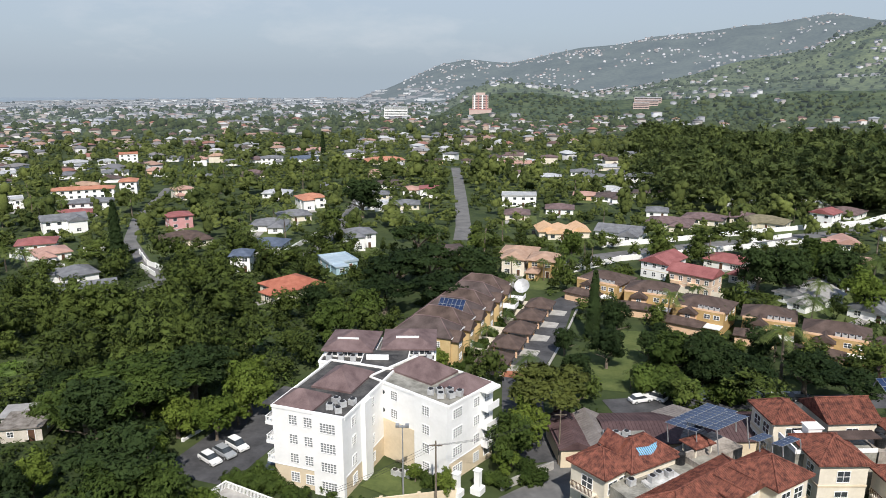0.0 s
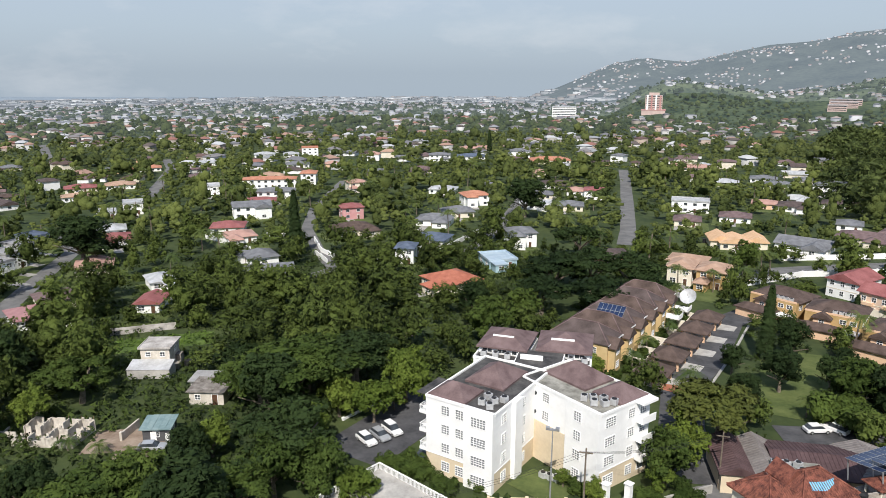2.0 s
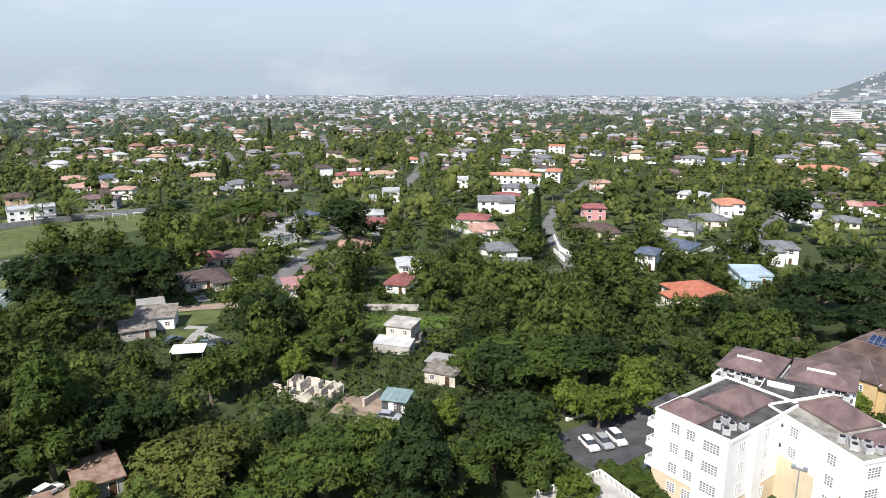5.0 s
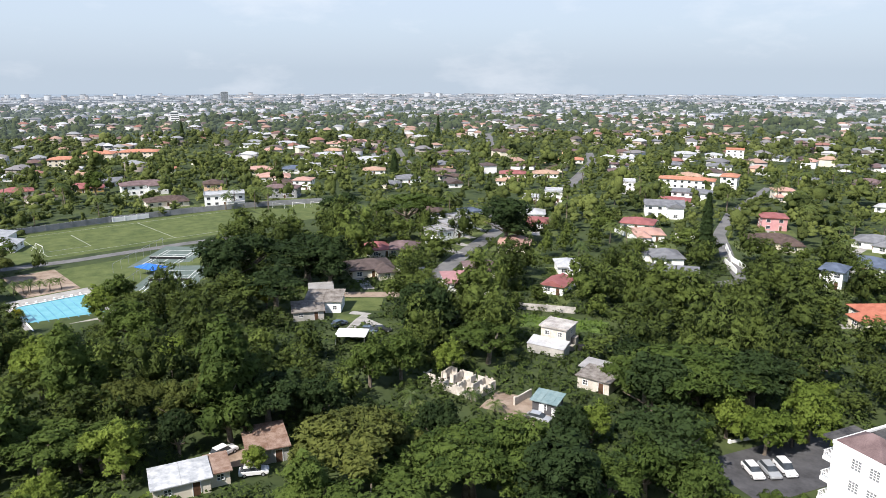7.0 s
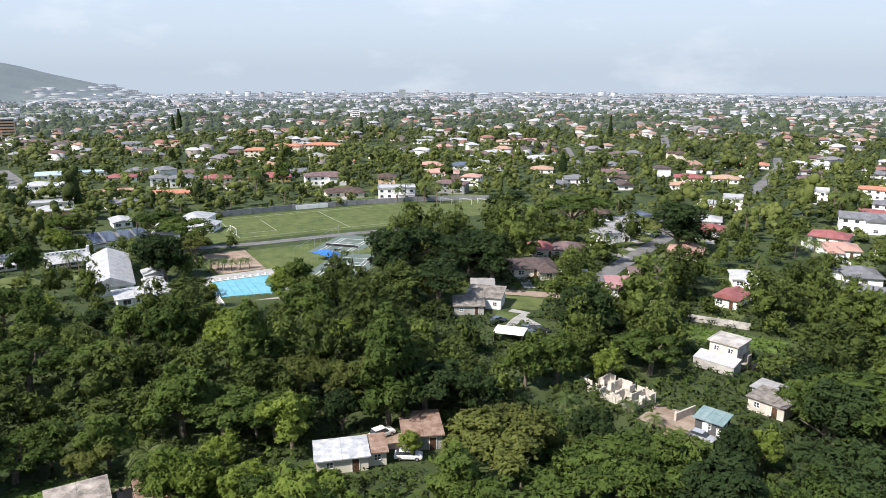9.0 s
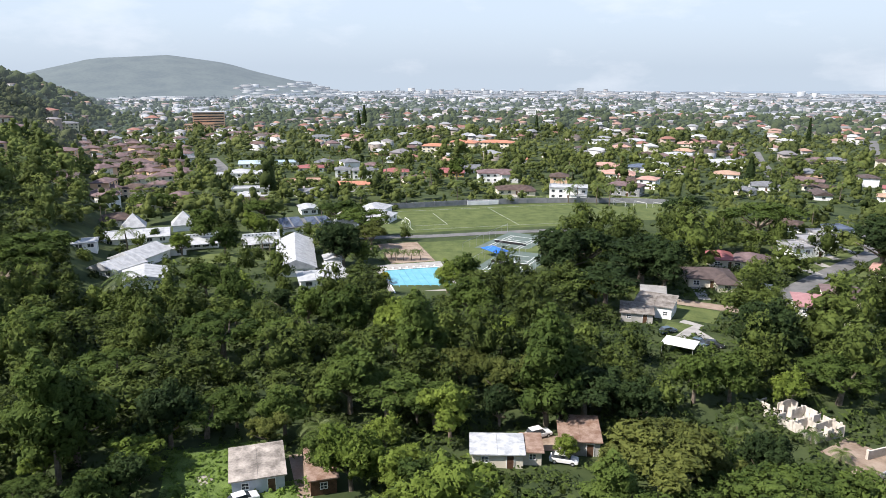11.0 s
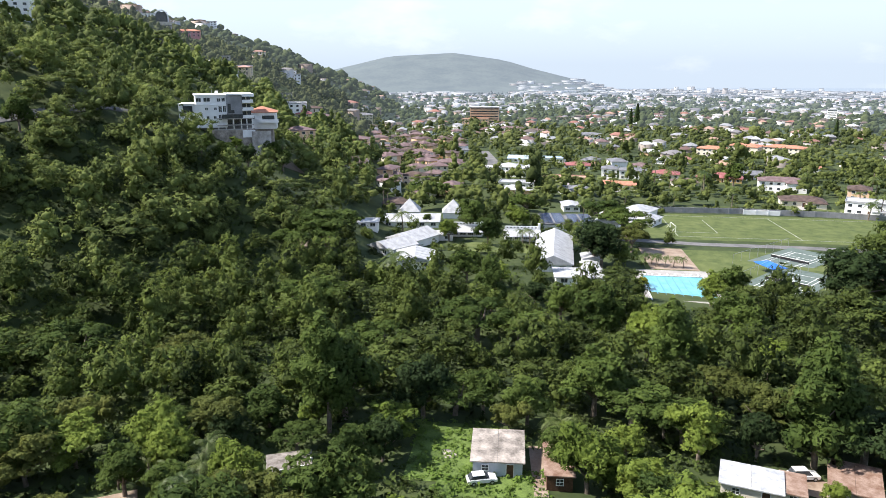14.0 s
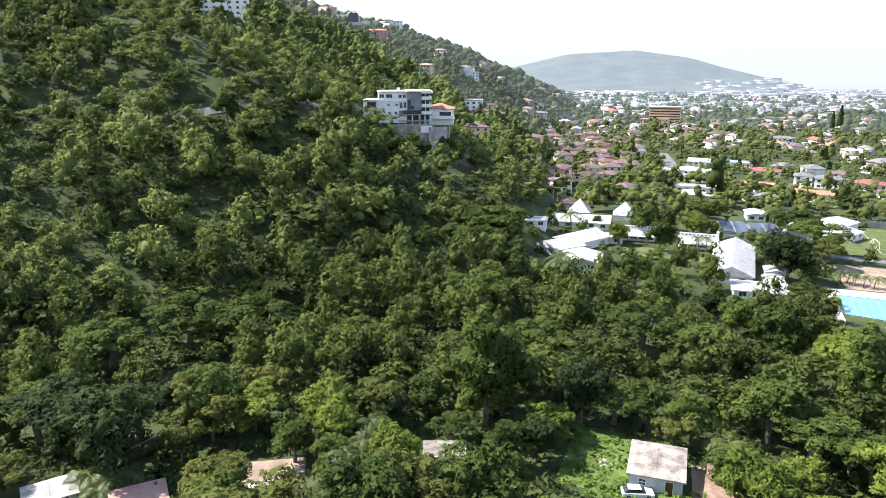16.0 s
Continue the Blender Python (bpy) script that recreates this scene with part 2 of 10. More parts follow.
WATER = material("pool_water", (0.10, 0.36, 0.42), (0.17, 0.45, 0.50), 3.0, 0.08, spec=0.6, bump=0.15)
COURT = material("court_green", (0.085, 0.120, 0.105), (0.140, 0.175, 0.155), 3, 0.8)
BLUETARP = material("blue_tarp", (0.02, 0.12, 0.52), (0.05, 0.20, 0.66), 1.0, 0.5, bump=0.3)
LIGHTTARP = material("light_blue_tarp", (0.10, 0.44, 0.72), (0.20, 0.56, 0.82), 0.6, 0.5, bump=0.3)
PAVER = material("terracotta_pavers", (0.28, 0.10, 0.06), (0.42, 0.18, 0.11), 1.0, 0.85)
CARWHITE = material("white_car_paint", (0.78, 0.78, 0.78), (0.82, 0.82, 0.82), 2, 0.25, spec=0.5)
CARDARK = material("dark_car_paint", (0.03, 0.035, 0.04), (0.05, 0.055, 0.06), 2, 0.25, spec=0.5)
CARBLUE = material("blue_grey_car_paint", (0.10, 0.14, 0.19), (0.13, 0.17, 0.22), 2, 0.25, spec=0.5)
CARSILVER = material("silver_car_paint", (0.48, 0.50, 0.52), (0.54, 0.56, 0.58), 2, 0.25, metal=0.4)
LEAF_DEEP = foliage("deep_green_leaves", (0.010, 0.022, 0.008), (0.050, 0.080, 0.024), 4, 0.16, per=0.45)
LEAF_MID = foliage("green_leaves", (0.020, 0.040, 0.009), (0.105, 0.150, 0.032), 4, 0.16, per=0.45)
LEAF_LIME = foliage("bright_green_leaves", (0.052, 0.088, 0.014), (0.185, 0.240, 0.044), 4, 0.16, per=0.45)
LEAF_OLIVE = foliage("olive_leaves", (0.042, 0.058, 0.014), (0.150, 0.168, 0.042), 4, 0.14, per=0.45)
LEAF_YELLOW = foliage("yellow_green_leaves", (0.17, 0.17, 0.012), (0.32, 0.30, 0.03), 5, 0.16, per=0.4, through=0.18)
LEAF_PALM = material("palm_fronds", (0.037, 0.070, 0.017), (0.144, 0.178, 0.045), 3, 0.5, leaf=0.24, per=0.5)
WOODS = foliage("mixed_foliage", (0.010, 0.020, 0.006), (0.140, 0.185, 0.042), 5, 0.26, tint=0.55)
# olive hill leaves, lightened to make up for weak sun on the slope
LIT_DRY_WOODS = foliage("lightened_hillside_foliage", (0.026, 0.044, 0.013), (0.228, 0.282, 0.080), 5, 0.26, tint=0.6, through=0.30)
# thin haze on the ridge is painted in as a faint glow
RIDGE_WOODS = paint_haze(foliage("painted_haze_hill_foliage", (0.018, 0.028, 0.014), (0.140, 0.160, 0.062), 7, 0.7, tint=0.55), (0.34, 0.42, 0.50), 0.055)
GARDEN = foliage("garden_foliage", (0.018, 0.034, 0.011), (0.195, 0.232, 0.064), 7, 0.30, tint=0.62, relief=1.0)
TOWNLEAF = foliage("town_foliage", (0.022, 0.038, 0.015), (0.190, 0.222, 0.070), 9, 0.45, tint=0.6, relief=1.0)
TUFTS = foliage("grass_tufts", (0.045, 0.085, 0.016), (0.150, 0.230, 0.044), 3, 0.2, cut=0.30, tint=0.5)
LINKS = foliage("links_foliage", (0.020, 0.038, 0.014), (0.165, 0.205, 0.062), 9, 0.42, tint=0.6, relief=0.8)
# darker than the crowns, which paints shade into gaps between trees
UNDER = foliage("darkened_undergrowth_leaves", (0.010, 0.020, 0.006), (0.098, 0.140, 0.032), 6, 0.28, tint=0.4, through=0.2)
# haze is painted into far leaves and land: bluer colours, own glow
FAR_WOODS = paint_haze(foliage("painted_haze_distant_foliage", (0.016, 0.032, 0.014), (0.115, 0.142, 0.052), 20, 0.9, tint=0.55, relief=0.9), (0.36, 0.43, 0.50), 0.095)
MID_WOODS = paint_haze(foliage("painted_haze_mid_foliage", (0.018, 0.032, 0.022), (0.095, 0.118, 0.060), 30, 1.5, tint=0.5, relief=0.9), (0.38, 0.46, 0.55), 0.20)
HAZE_WOODS = paint_haze(foliage("painted_haze_far_foliage", (0.036, 0.047, 0.050), (0.066, 0.080, 0.074), 60, 3.0, tint=0.45), (0.38, 0.46, 0.54), 0.30)
FAR_LAND = paint_haze(material("painted_haze_distant_land", (0.018, 0.034, 0.018), (0.082, 0.106, 0.050), 45, 0.95, spec=0.08, fine=5, grain=0.8, bump=0.6), (0.36, 0.43, 0.50), 0.09)
MID_LAND = paint_haze(material("painted_haze_mid_land", (0.026, 0.042, 0.024), (0.115, 0.140, 0.066), 60, 0.95, spec=0.08, fine=6, grain=0.8, bump=0.6), (0.40, 0.47, 0.55), 0.19)
HAZE_LAND = paint_haze(material("painted_haze_far_land", (0.036, 0.047, 0.048), (0.068, 0.082, 0.074), 110, 0.95, spec=0.08, fine=7, grain=0.8, bump=0.6), (0.38, 0.46, 0.54), 0.30)
# the sea is no lamp: its glow paints the haze at the horizon
SEA = paint_haze(material("painted_haze_sea", (0.050, 0.070, 0.090), (0.070, 0.090, 0.110), 400, 0.8, spec=0.1), (0.44, 0.52, 0.61), 0.52)


# ---- mesh tools ----
class Build:
    """Collects boxes and faces, then becomes one mesh."""

    def __init__(self):
        self.v, self.f, self.m = [], [], []

    def face(self, pts, mat=0):
        k = len(self.v)
        self.v.extend(tuple(p) for p in pts)
        self.f.append(tuple(range(k, k + len(pts))))
        self.m.append(mat)
        return self

    def box(self, x0, y0, z0, x1, y1, z1, mat=0, rz=0.0):
        k, c, s = len(self.v), math.cos(rz), math.sin(rz)
        cx, cy = (x0 + x1) / 2, (y0 + y1) / 2
        for z in (z0, z1):
            for x, y in ((x0, y0), (x1, y0), (x1, y1), (x0, y1)):
                self.v.append((cx + (x - cx) * c - (y - cy) * s, cy + (x - cx) * s + (y - cy) * c, z))
        for q in ((3, 2, 1, 0), (4, 5, 6, 7), (0, 1, 5, 4), (1, 2, 6, 5), (2, 3, 7, 6), (3, 0, 4, 7)):
            self.f.append(tuple(k + i for i in q))
            self.m.append(mat)
        return self

    def tube(self, a, b, ra, rb, sides=7, mat=0, cap=True):
        a, b = Vector(a), Vector(b)
        q = (b - a).to_track_quat("Z", "Y")
        k = len(self.v)
        for p, r in ((a, ra), (b, rb)):
            for i in range(sides):
                w = 2 * math.pi * i / sides
                self.v.append(tuple(p + q @ Vector((r * math.cos(w), r * math.sin(w), 0))))
        for i in range(sides):
            j = (i + 1) % sides
            self.f.append((k + i, k + j, k + sides + j, k + sides + i))
            self.m.append(mat)
        if cap:
            self.f += [tuple(k + i for i in reversed(range(sides))), tuple(k + sides + i for i in range(sides))]
            self.m += [mat, mat]
        return self

    def hip(self, x0, y0, x1, y1, z, rise, over=0.5, thick=0.18, mat=0, gable=False):
        """A hipped or gabled roof with eaves over a rectangle; the ridge runs along the longer side."""
        x0, y0, x1, y1 = x0 - over, y0 - over, x1 + over, y1 + over
        w, d = x1 - x0, y1 - y0
        k = len(self.v)
        if w >= d:
            inset = 0 if gable else min(d / 2, w / 2)
            r0, r1 = (x0 + inset, (y0 + y1) / 2), (x1 - inset, (y0 + y1) / 2)
        else:
            inset = 0 if gable else min(w / 2, d / 2)
            r0, r1 = ((x0 + x1) / 2, y0 + inset), ((x0 + x1) / 2, y1 - inset)
        self.v += [(x0, y0, z - thick), (x1, y0, z - thick), (x1, y1, z - thick), (x0, y1, z - thick), (x0, y0, z), (x1, y0, z), (x1, y1, z), (x0, y1, z),
                   (*r0, z + rise), (*r1, z + rise)]
        fs = [(3, 2, 1, 0), (0, 1, 5, 4), (1, 2, 6, 5), (2, 3, 7, 6), (3, 0, 4, 7)]
        fs += [(4, 5, 9, 8), (5, 6, 9), (6, 7, 8, 9), (7, 4, 8)] if w >= d else [(5, 6, 9, 8), (6, 7, 9), (7, 4, 8, 9), (4, 5, 8)]
        self.f += [tuple(k + i for i in q) for q in fs]
        self.m += [mat] * len(fs)
        return self

    def mesh(self, name, *mats):
        me = bpy.data.meshes.new(name)
        me.from_pydata(self.v, [], self.f)
        for m in mats:
            me.materials.append(m)
        if len(mats) > 1:
            me.polygons.foreach_set("material_index", self.m)
        me.update()
        return me


def part(name, build, mats, parent, label="", at=None):
    """One mesh object under a thing or a part. build: a Build or a mesh that is shared."""
    if isinstance(build, Build):
        build = build.mesh(name, *(mats if isinstance(mats, (list, tuple)) else [mats]))
    ob = new(name, build)
    ob.parent = parent
    if at is not None:
        ob.matrix_basis = at
    return tagged(ob, label) if label else ob


def thing(name, x, y, z, turn, label, category, group="", kind=""):
    """An Empty at the base of a thing; its parts are set under it."""
    ob = new(name)
    ob.empty_display_size = 0.3
    ob.matrix_basis = pose(x, y, z, 0, 0, turn)
    return tagged(ob, label, category, group, kind)


TAKEN = []   # ground that no tree may stand on: centre, half sizes, turn


def take(x, y, hw, hd, turn=0.0, toward=0.0, low=False):
    """Keep trees off a rectangle, drawn out by so many metres towards the camera to clear its view. low: bushes may
    grow there.
    """
    if toward:
        r = math.hypot(x, y)
        for k in (0.5, 1.0):
            TAKEN.append((x - x / r * toward * k, y - y / r * toward * k, hw, hd, radians(turn), True))
    TAKEN.append((x, y, hw, hd, radians(turn), low))


def is_free(x, y, gap, bushes=False):
    ok = np.ones(len(x), bool)
    for cx, cy, hw, hd, a, low in TAKEN:
        if low and bushes:
            continue
        u, v = x - cx, y - cy
        lu, lv = u * math.cos(a) + v * math.sin(a), -u * math.sin(a) + v * math.cos(a)
        ok &= (np.abs(lu) > hw + gap) | (np.abs(lv) > hd + gap)
    return ok


def big_mesh(name, verts, faces, mats, tint=None, per_face=None, bend=None, lace=None):
    """A mesh from arrays: faces are rows of three or four corners."""
    me = bpy.data.meshes.new(name)
    n, k = faces.shape
    me.vertices.add(len(verts))
    me.vertices.foreach_set("co", np.ascontiguousarray(verts, np.float32).ravel())
    me.loops.add(n * k)
    me.loops.foreach_set("vertex_index", np.ascontiguousarray(faces, np.int32).ravel())
    me.polygons.add(n)
    me.polygons.foreach_set("loop_start", np.arange(0, n * k, k, dtype=np.int32))
    for m in mats:
        me.materials.append(m)
    if per_face is not None:
        me.polygons.foreach_set("material_index", np.ascontiguousarray(per_face, np.int32))
    if tint is not None:
        me.attributes.new("tint", "FLOAT", "POINT").data.foreach_set("value", np.ascontiguousarray(tint, np.float32))
    leaf_marks(me, bend, lace)
    me.update(calc_edges=True)
    return me


def leaf_marks(me, bend, lace):
    """Direction in which a clump of leaves faces, and 1 on thin sprays, 0 on the dense inside."""
    if bend is not None:
        me.attributes.new("bend", "FLOAT_VECTOR", "POINT").data.foreach_set("vector", np.ascontiguousarray(bend, np.float32).ravel())
        me.attributes.new("lace", "FLOAT", "POINT").data.foreach_set("value", np.ascontiguousarray(lace, np.float32))

# ---- the land itself: one sheet, finer near by ----
def make_ground():
    yaws = np.radians(np.r_[np.arange(-60, 165, 0.9), np.arange(165, 300, 3.0)])
    radii = np.r_[0.0, 40 * 1.028 ** np.arange(0, 176)]
    radii = radii[radii < 4880]
    a, r = np.meshgrid(yaws, radii, indexing="ij")
    x, y = -np.sin(a) * r, np.cos(a) * r
    z = ground(x, y)
    na, nr = a.shape
    i, j = np.meshgrid(np.arange(na), np.arange(nr - 1), indexing="ij")
    k = (i + 1) % na
    faces = np.stack([i * nr + j, i * nr + j + 1, k * nr + j + 1, k * nr + j], -1).reshape(-1, 4)
    # bands farther from the camera take stronger painted haze
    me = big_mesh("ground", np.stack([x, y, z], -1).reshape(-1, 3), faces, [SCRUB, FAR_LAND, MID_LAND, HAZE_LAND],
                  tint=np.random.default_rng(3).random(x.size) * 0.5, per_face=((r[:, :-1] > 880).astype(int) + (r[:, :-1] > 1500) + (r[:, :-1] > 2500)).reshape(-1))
    return tagged(new("ground", me), "green scrub and grass on a plain below wooded hills", "ground", kind="structure")


make_ground()


def make_sea():
    """The harbour and the open sea beyond the plain."""
    b = Build()
    for i in range(60):
        a0, a1 = radians(-2 + i * 2.0), radians(-2 + (i + 1) * 2.0)
        for r0, r1 in ((4700, 8000), (8000, 15000), (15000, 30000)):
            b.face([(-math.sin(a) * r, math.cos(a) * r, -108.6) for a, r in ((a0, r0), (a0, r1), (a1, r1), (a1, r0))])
    return tagged(new("water", b.mesh("water", SEA)), "pale blue sea beyond the plain with painted haze", "sea", kind="structure")


make_sea()

# ---- kinds of things ----
SHARED = {}


def window_mesh(w, h, nx, ny, glass=None):
    """A glazed window in one piece: proud frame and bars, panes set back between them."""
    key = ("window", round(w, 2), round(h, 2), nx, ny, glass is None)
    if key not in SHARED:
        def cuts(size, n, bar):
            out = [-size / 2 - 0.09, -size / 2]
            for i in range(1, n):
                out += [-size / 2 + size * i / n - bar, -size / 2 + size * i / n + bar]
            return out + [size / 2, size / 2 + 0.09]
        xs, zs = cuts(w, nx, 0.035), cuts(h, ny, 0.03)
        b, seen = Build(), {}

        def at(i, j, deep):
            if (i, j, deep) not in seen:
                seen[i, j, deep] = len(b.v)
                b.v.append((xs[i], deep, zs[j]))
            return seen[i, j, deep]

        def add(q, m):
            b.f.append(tuple(q))
            b.m.append(m)
        F, P = -0.08, -0.02
        ni, nj = len(xs) - 1, len(zs) - 1
        for i in range(ni):
            for j in range(nj):
                pane = i % 2 and j % 2
                y = P if pane else F
                add((at(i, j, y), at(i + 1, j, y), at(i + 1, j + 1, y), at(i, j + 1, y)), int(bool(pane)))
                if pane:
                    ring = ((i, j), (i + 1, j), (i + 1, j + 1), (i, j + 1))
                    for (p, q), (u, v) in zip(ring, ring[1:] + ring[:1]):
                        add((at(p, q, F), at(u, v, F), at(u, v, P), at(p, q, P)), 0)
        edge = [(i, 0) for i in range(ni)] + [(ni, j) for j in range(nj)] + [(i, nj) for i in range(ni, 0, -1)] + [(0, j) for j in range(nj, 0, -1)]
        for (p, q), (u, v) in zip(edge, edge[1:] + edge[:1]):
            add((at(p, q, 0.03), at(u, v, 0.03), at(u, v, F), at(p, q, F)), 0)
        SHARED[key] = b.mesh("window", WHITE, glass or GLASS)
    return SHARED[key]


def door_mesh(w=1.0, h=2.1):
    if "door" not in SHARED:
        b = Build()
        b.box(-w / 2, -0.06, 0, w / 2, 0.04, h, 1)
        b.box(-w / 2 - 0.1, -0.09, 0, -w / 2, 0.04, h + 0.1).box(w / 2, -0.09, 0, w / 2 + 0.1, 0.04, h + 0.1).box(-w / 2, -0.09, h, w / 2, 0.04, h + 0.1)
        SHARED["door"] = b.mesh("door", WHITE, WOOD)
    return SHARED["door"]


def face_at(x, y, z, side):
    """Pose of a window on the front, right, back or left wall."""
    return pose(x, y, z, 0, 0, (0, 90, 180, 270)[side])


HOUSES = 0


YARDS = []   # gardens on the camera side of the houses: centre, half sizes, turn, chance


def house(x, y, turn, w, d, storeys, roof, wall, cover, rise, wing, label, group="houses of the suburb", detail=True, reach=1.0):
    """A house with its front to -y: walls, roof, windows, door, and a wing on one side where wing is not 0."""
    global HOUSES
    HOUSES += 1
    rng = random.Random(HOUSES * 7)
    z, h = up(x, y), 2.65 * storeys + 0.05
    rise = rise * 0.74
    ob = thing("house", x, y, z, turn, label, "house", group)
    take(x, y, w / 2 + 0.2, d / 2 + 0.2, turn, reach * (1.0 + 1.4 * storeys))
    if group == "houses of the suburb" and detail and reach >= 1.0:
        r = math.hypot(x, y)
        k = (9.5 if r < 300 else 6.5) + 1.3 * storeys
        take(x, y, w / 2 - 0.8, d / 2, turn, k)
        YARDS.append((x - x / r * k * 0.55, y - y / r * k * 0.55, w / 2 + rng.uniform(1.5, 4.0), d / 2 + k * 0.6, turn, rng.random()))
    deep = max(1.5, z - min(up(x + sx * w * 0.6, y + sy * w * 0.6) for sx in (-1, 1) for sy in (-1, 1)) + 1)
    b = Build().box(-w / 2, -d / 2, -deep, w / 2, d / 2, h)
    if roof == "gable":   # the wall goes up under the gables
        if w >= d:
            for s in (-1, 1):
                b.face([(s * w / 2, -d / 2, h), (s * w / 2, d / 2, h), (s * w / 2, 0, h + rise * d / (d + 1.2))][::s])
        else:
            for s in (-1, 1):
                b.face([(w / 2, s * d / 2, h), (-w / 2, s * d / 2, h), (0, s * d / 2, h + rise * w / (w + 1.2))][::s])
    part("wall", b, wall, ob)
    r = Build()
    if roof == "flat":
        r.box(-w / 2 - 0.3, -d / 2 - 0.3, h, w / 2 + 0.3, d / 2 + 0.3, h + 0.22)
        for q in ((-w / 2 - 0.3, -d / 2 - 0.3, w / 2 + 0.3, -d / 2 - 0.1), (-w / 2 - 0.3, d / 2 + 0.1, w / 2 + 0.3, d / 2 + 0.3), (-w / 2 - 0.3, -d / 2 - 0.1, -w / 2 - 0.1, d / 2 + 0.1), (w / 2 + 0.1, -d / 2 - 0.1, w / 2 + 0.3, d / 2 + 0.1)):
            r.box(q[0], q[1], h + 0.22, q[2], q[3], h + 0.7)
    else:
        r.hip(-w / 2, -d / 2, w / 2, d / 2, h + 0.12, rise, 0.6, 0.2, gable=roof == "gable")
    part("roof", r, cover, ob)
    if wing:
        ww, wd = w * 0.42, min(d * 0.45, 4.5)
        cx = wing * (w / 2 - ww / 2 - 0.4)
        wh = 2.65 * max(1, storeys - (rng.random() < 0.6))
        wo = part("front_wing", Build().box(cx - ww / 2, -d / 2 - wd, -1.5, cx + ww / 2, -d / 2 + 0.003, wh), wall, ob)
        rr = Build()
        if roof == "flat":
            rr.box(cx - ww / 2 - 0.3, -d / 2 - wd - 0.3, wh, cx + ww / 2 + 0.3, -d / 2 - 0.31, wh + 0.3)
        else:
            rr.hip(cx - ww / 2, -d / 2 - wd, cx + ww / 2, -d / 2 + min(d / 2, 3), wh + 0.1, min(rise, ww * 0.3), 0.5, 0.2, gable=roof == "gable")
        part("wing_roof", rr, cover, ob)
        if detail:
            part("window", window_mesh(1.6, 1.2, 2, 2), None, ob, at=face_at(cx, -d / 2 - wd, 1.65, 0))
    if not detail:
        return ob
    panes = 2 if math.hypot(x, y) < 260 else 1
    for s in range(storeys):
        zc = 1.5 + 2.65 * s
        n = max(2, int(w / 3.6))
        for i in range(n):
            px = -w / 2 + w * (i + 0.5) / n
            if s == 0 and i == n // 2:
                part("door", door_mesh(), None, ob, at=pose(px, -d / 2, 0.05))
            elif not (wing and s == 0 and abs(px - wing * w * 0.29) < w * 0.22):
                part("window", window_mesh(1.5, 1.2, panes, panes), None, ob, at=face_at(px, -d / 2, zc, 0))
        for i in range(max(1, int(d / 5))):
            py = -d / 2 + d * (i + 0.5) / max(1, int(d / 5))
            part("window", window_mesh(1.5, 1.2, panes, panes), None, ob, at=face_at(w / 2, py, zc, 1))
            part("window", window_mesh(1.5, 1.2, panes, panes), None, ob, at=face_at(-w / 2, py, zc, 3))
    if rng.random() < 0.35 and roof != "flat":
        part("water_tank", Build().tube((w * 0.2, d * 0.52 + 0.9, -0.5), (w * 0.2, d * 0.52 + 0.9, 1.6), 0.7, 0.7, 10), BLACKP, ob)
    return ob


def ac_unit(x, y, z, turn, group):
    ob = thing("air_conditioner", x, y, z, turn, "pale grey outdoor air conditioner unit on a roof", "air conditioner", group)
    if "ac" not in SHARED:
        SHARED["ac"] = Build().box(-0.5, -0.45, 0.06, 0.5, 0.45, 0.9).box(-0.42, -0.4, 0, -0.34, 0.4, 0.06).box(0.34, -0.4, 0, 0.42, 0.4, 0.06).mesh("casing", ZINC)
        SHARED["ac_fan"] = Build().tube((0, 0, 0.9), (0, 0, 0.98), 0.38, 0.38, 12).mesh("fan_grille", BLACKP)
    part("casing", SHARED["ac"], None, ob)
    part("fan_grille", SHARED["ac_fan"], None, ob)
    return ob


def water_tank(x, y, z, group="rooftop water tanks"):
    ob = thing("water_tank", x, y, z, 0, "black ribbed plastic water tank on a roof", "water tank", group)
    b = Build()
    for i in range(5):
        b.tube((0, 0, i * 0.32), (0, 0, i * 0.32 + 0.26), 0.72, 0.72, 14).tube((0, 0, i * 0.32 + 0.26), (0, 0, i * 0.32 + 0.32), 0.67, 0.67, 14)
    part("tank", b.tube((0, 0, 1.6), (0, 0, 1.85), 0.7, 0.3, 14), BLACKP, ob)
    part("lid", Build().tube((0, 0, 1.85), (0, 0, 1.95), 0.3, 0.3, 10), BLACKP, ob)
    return ob


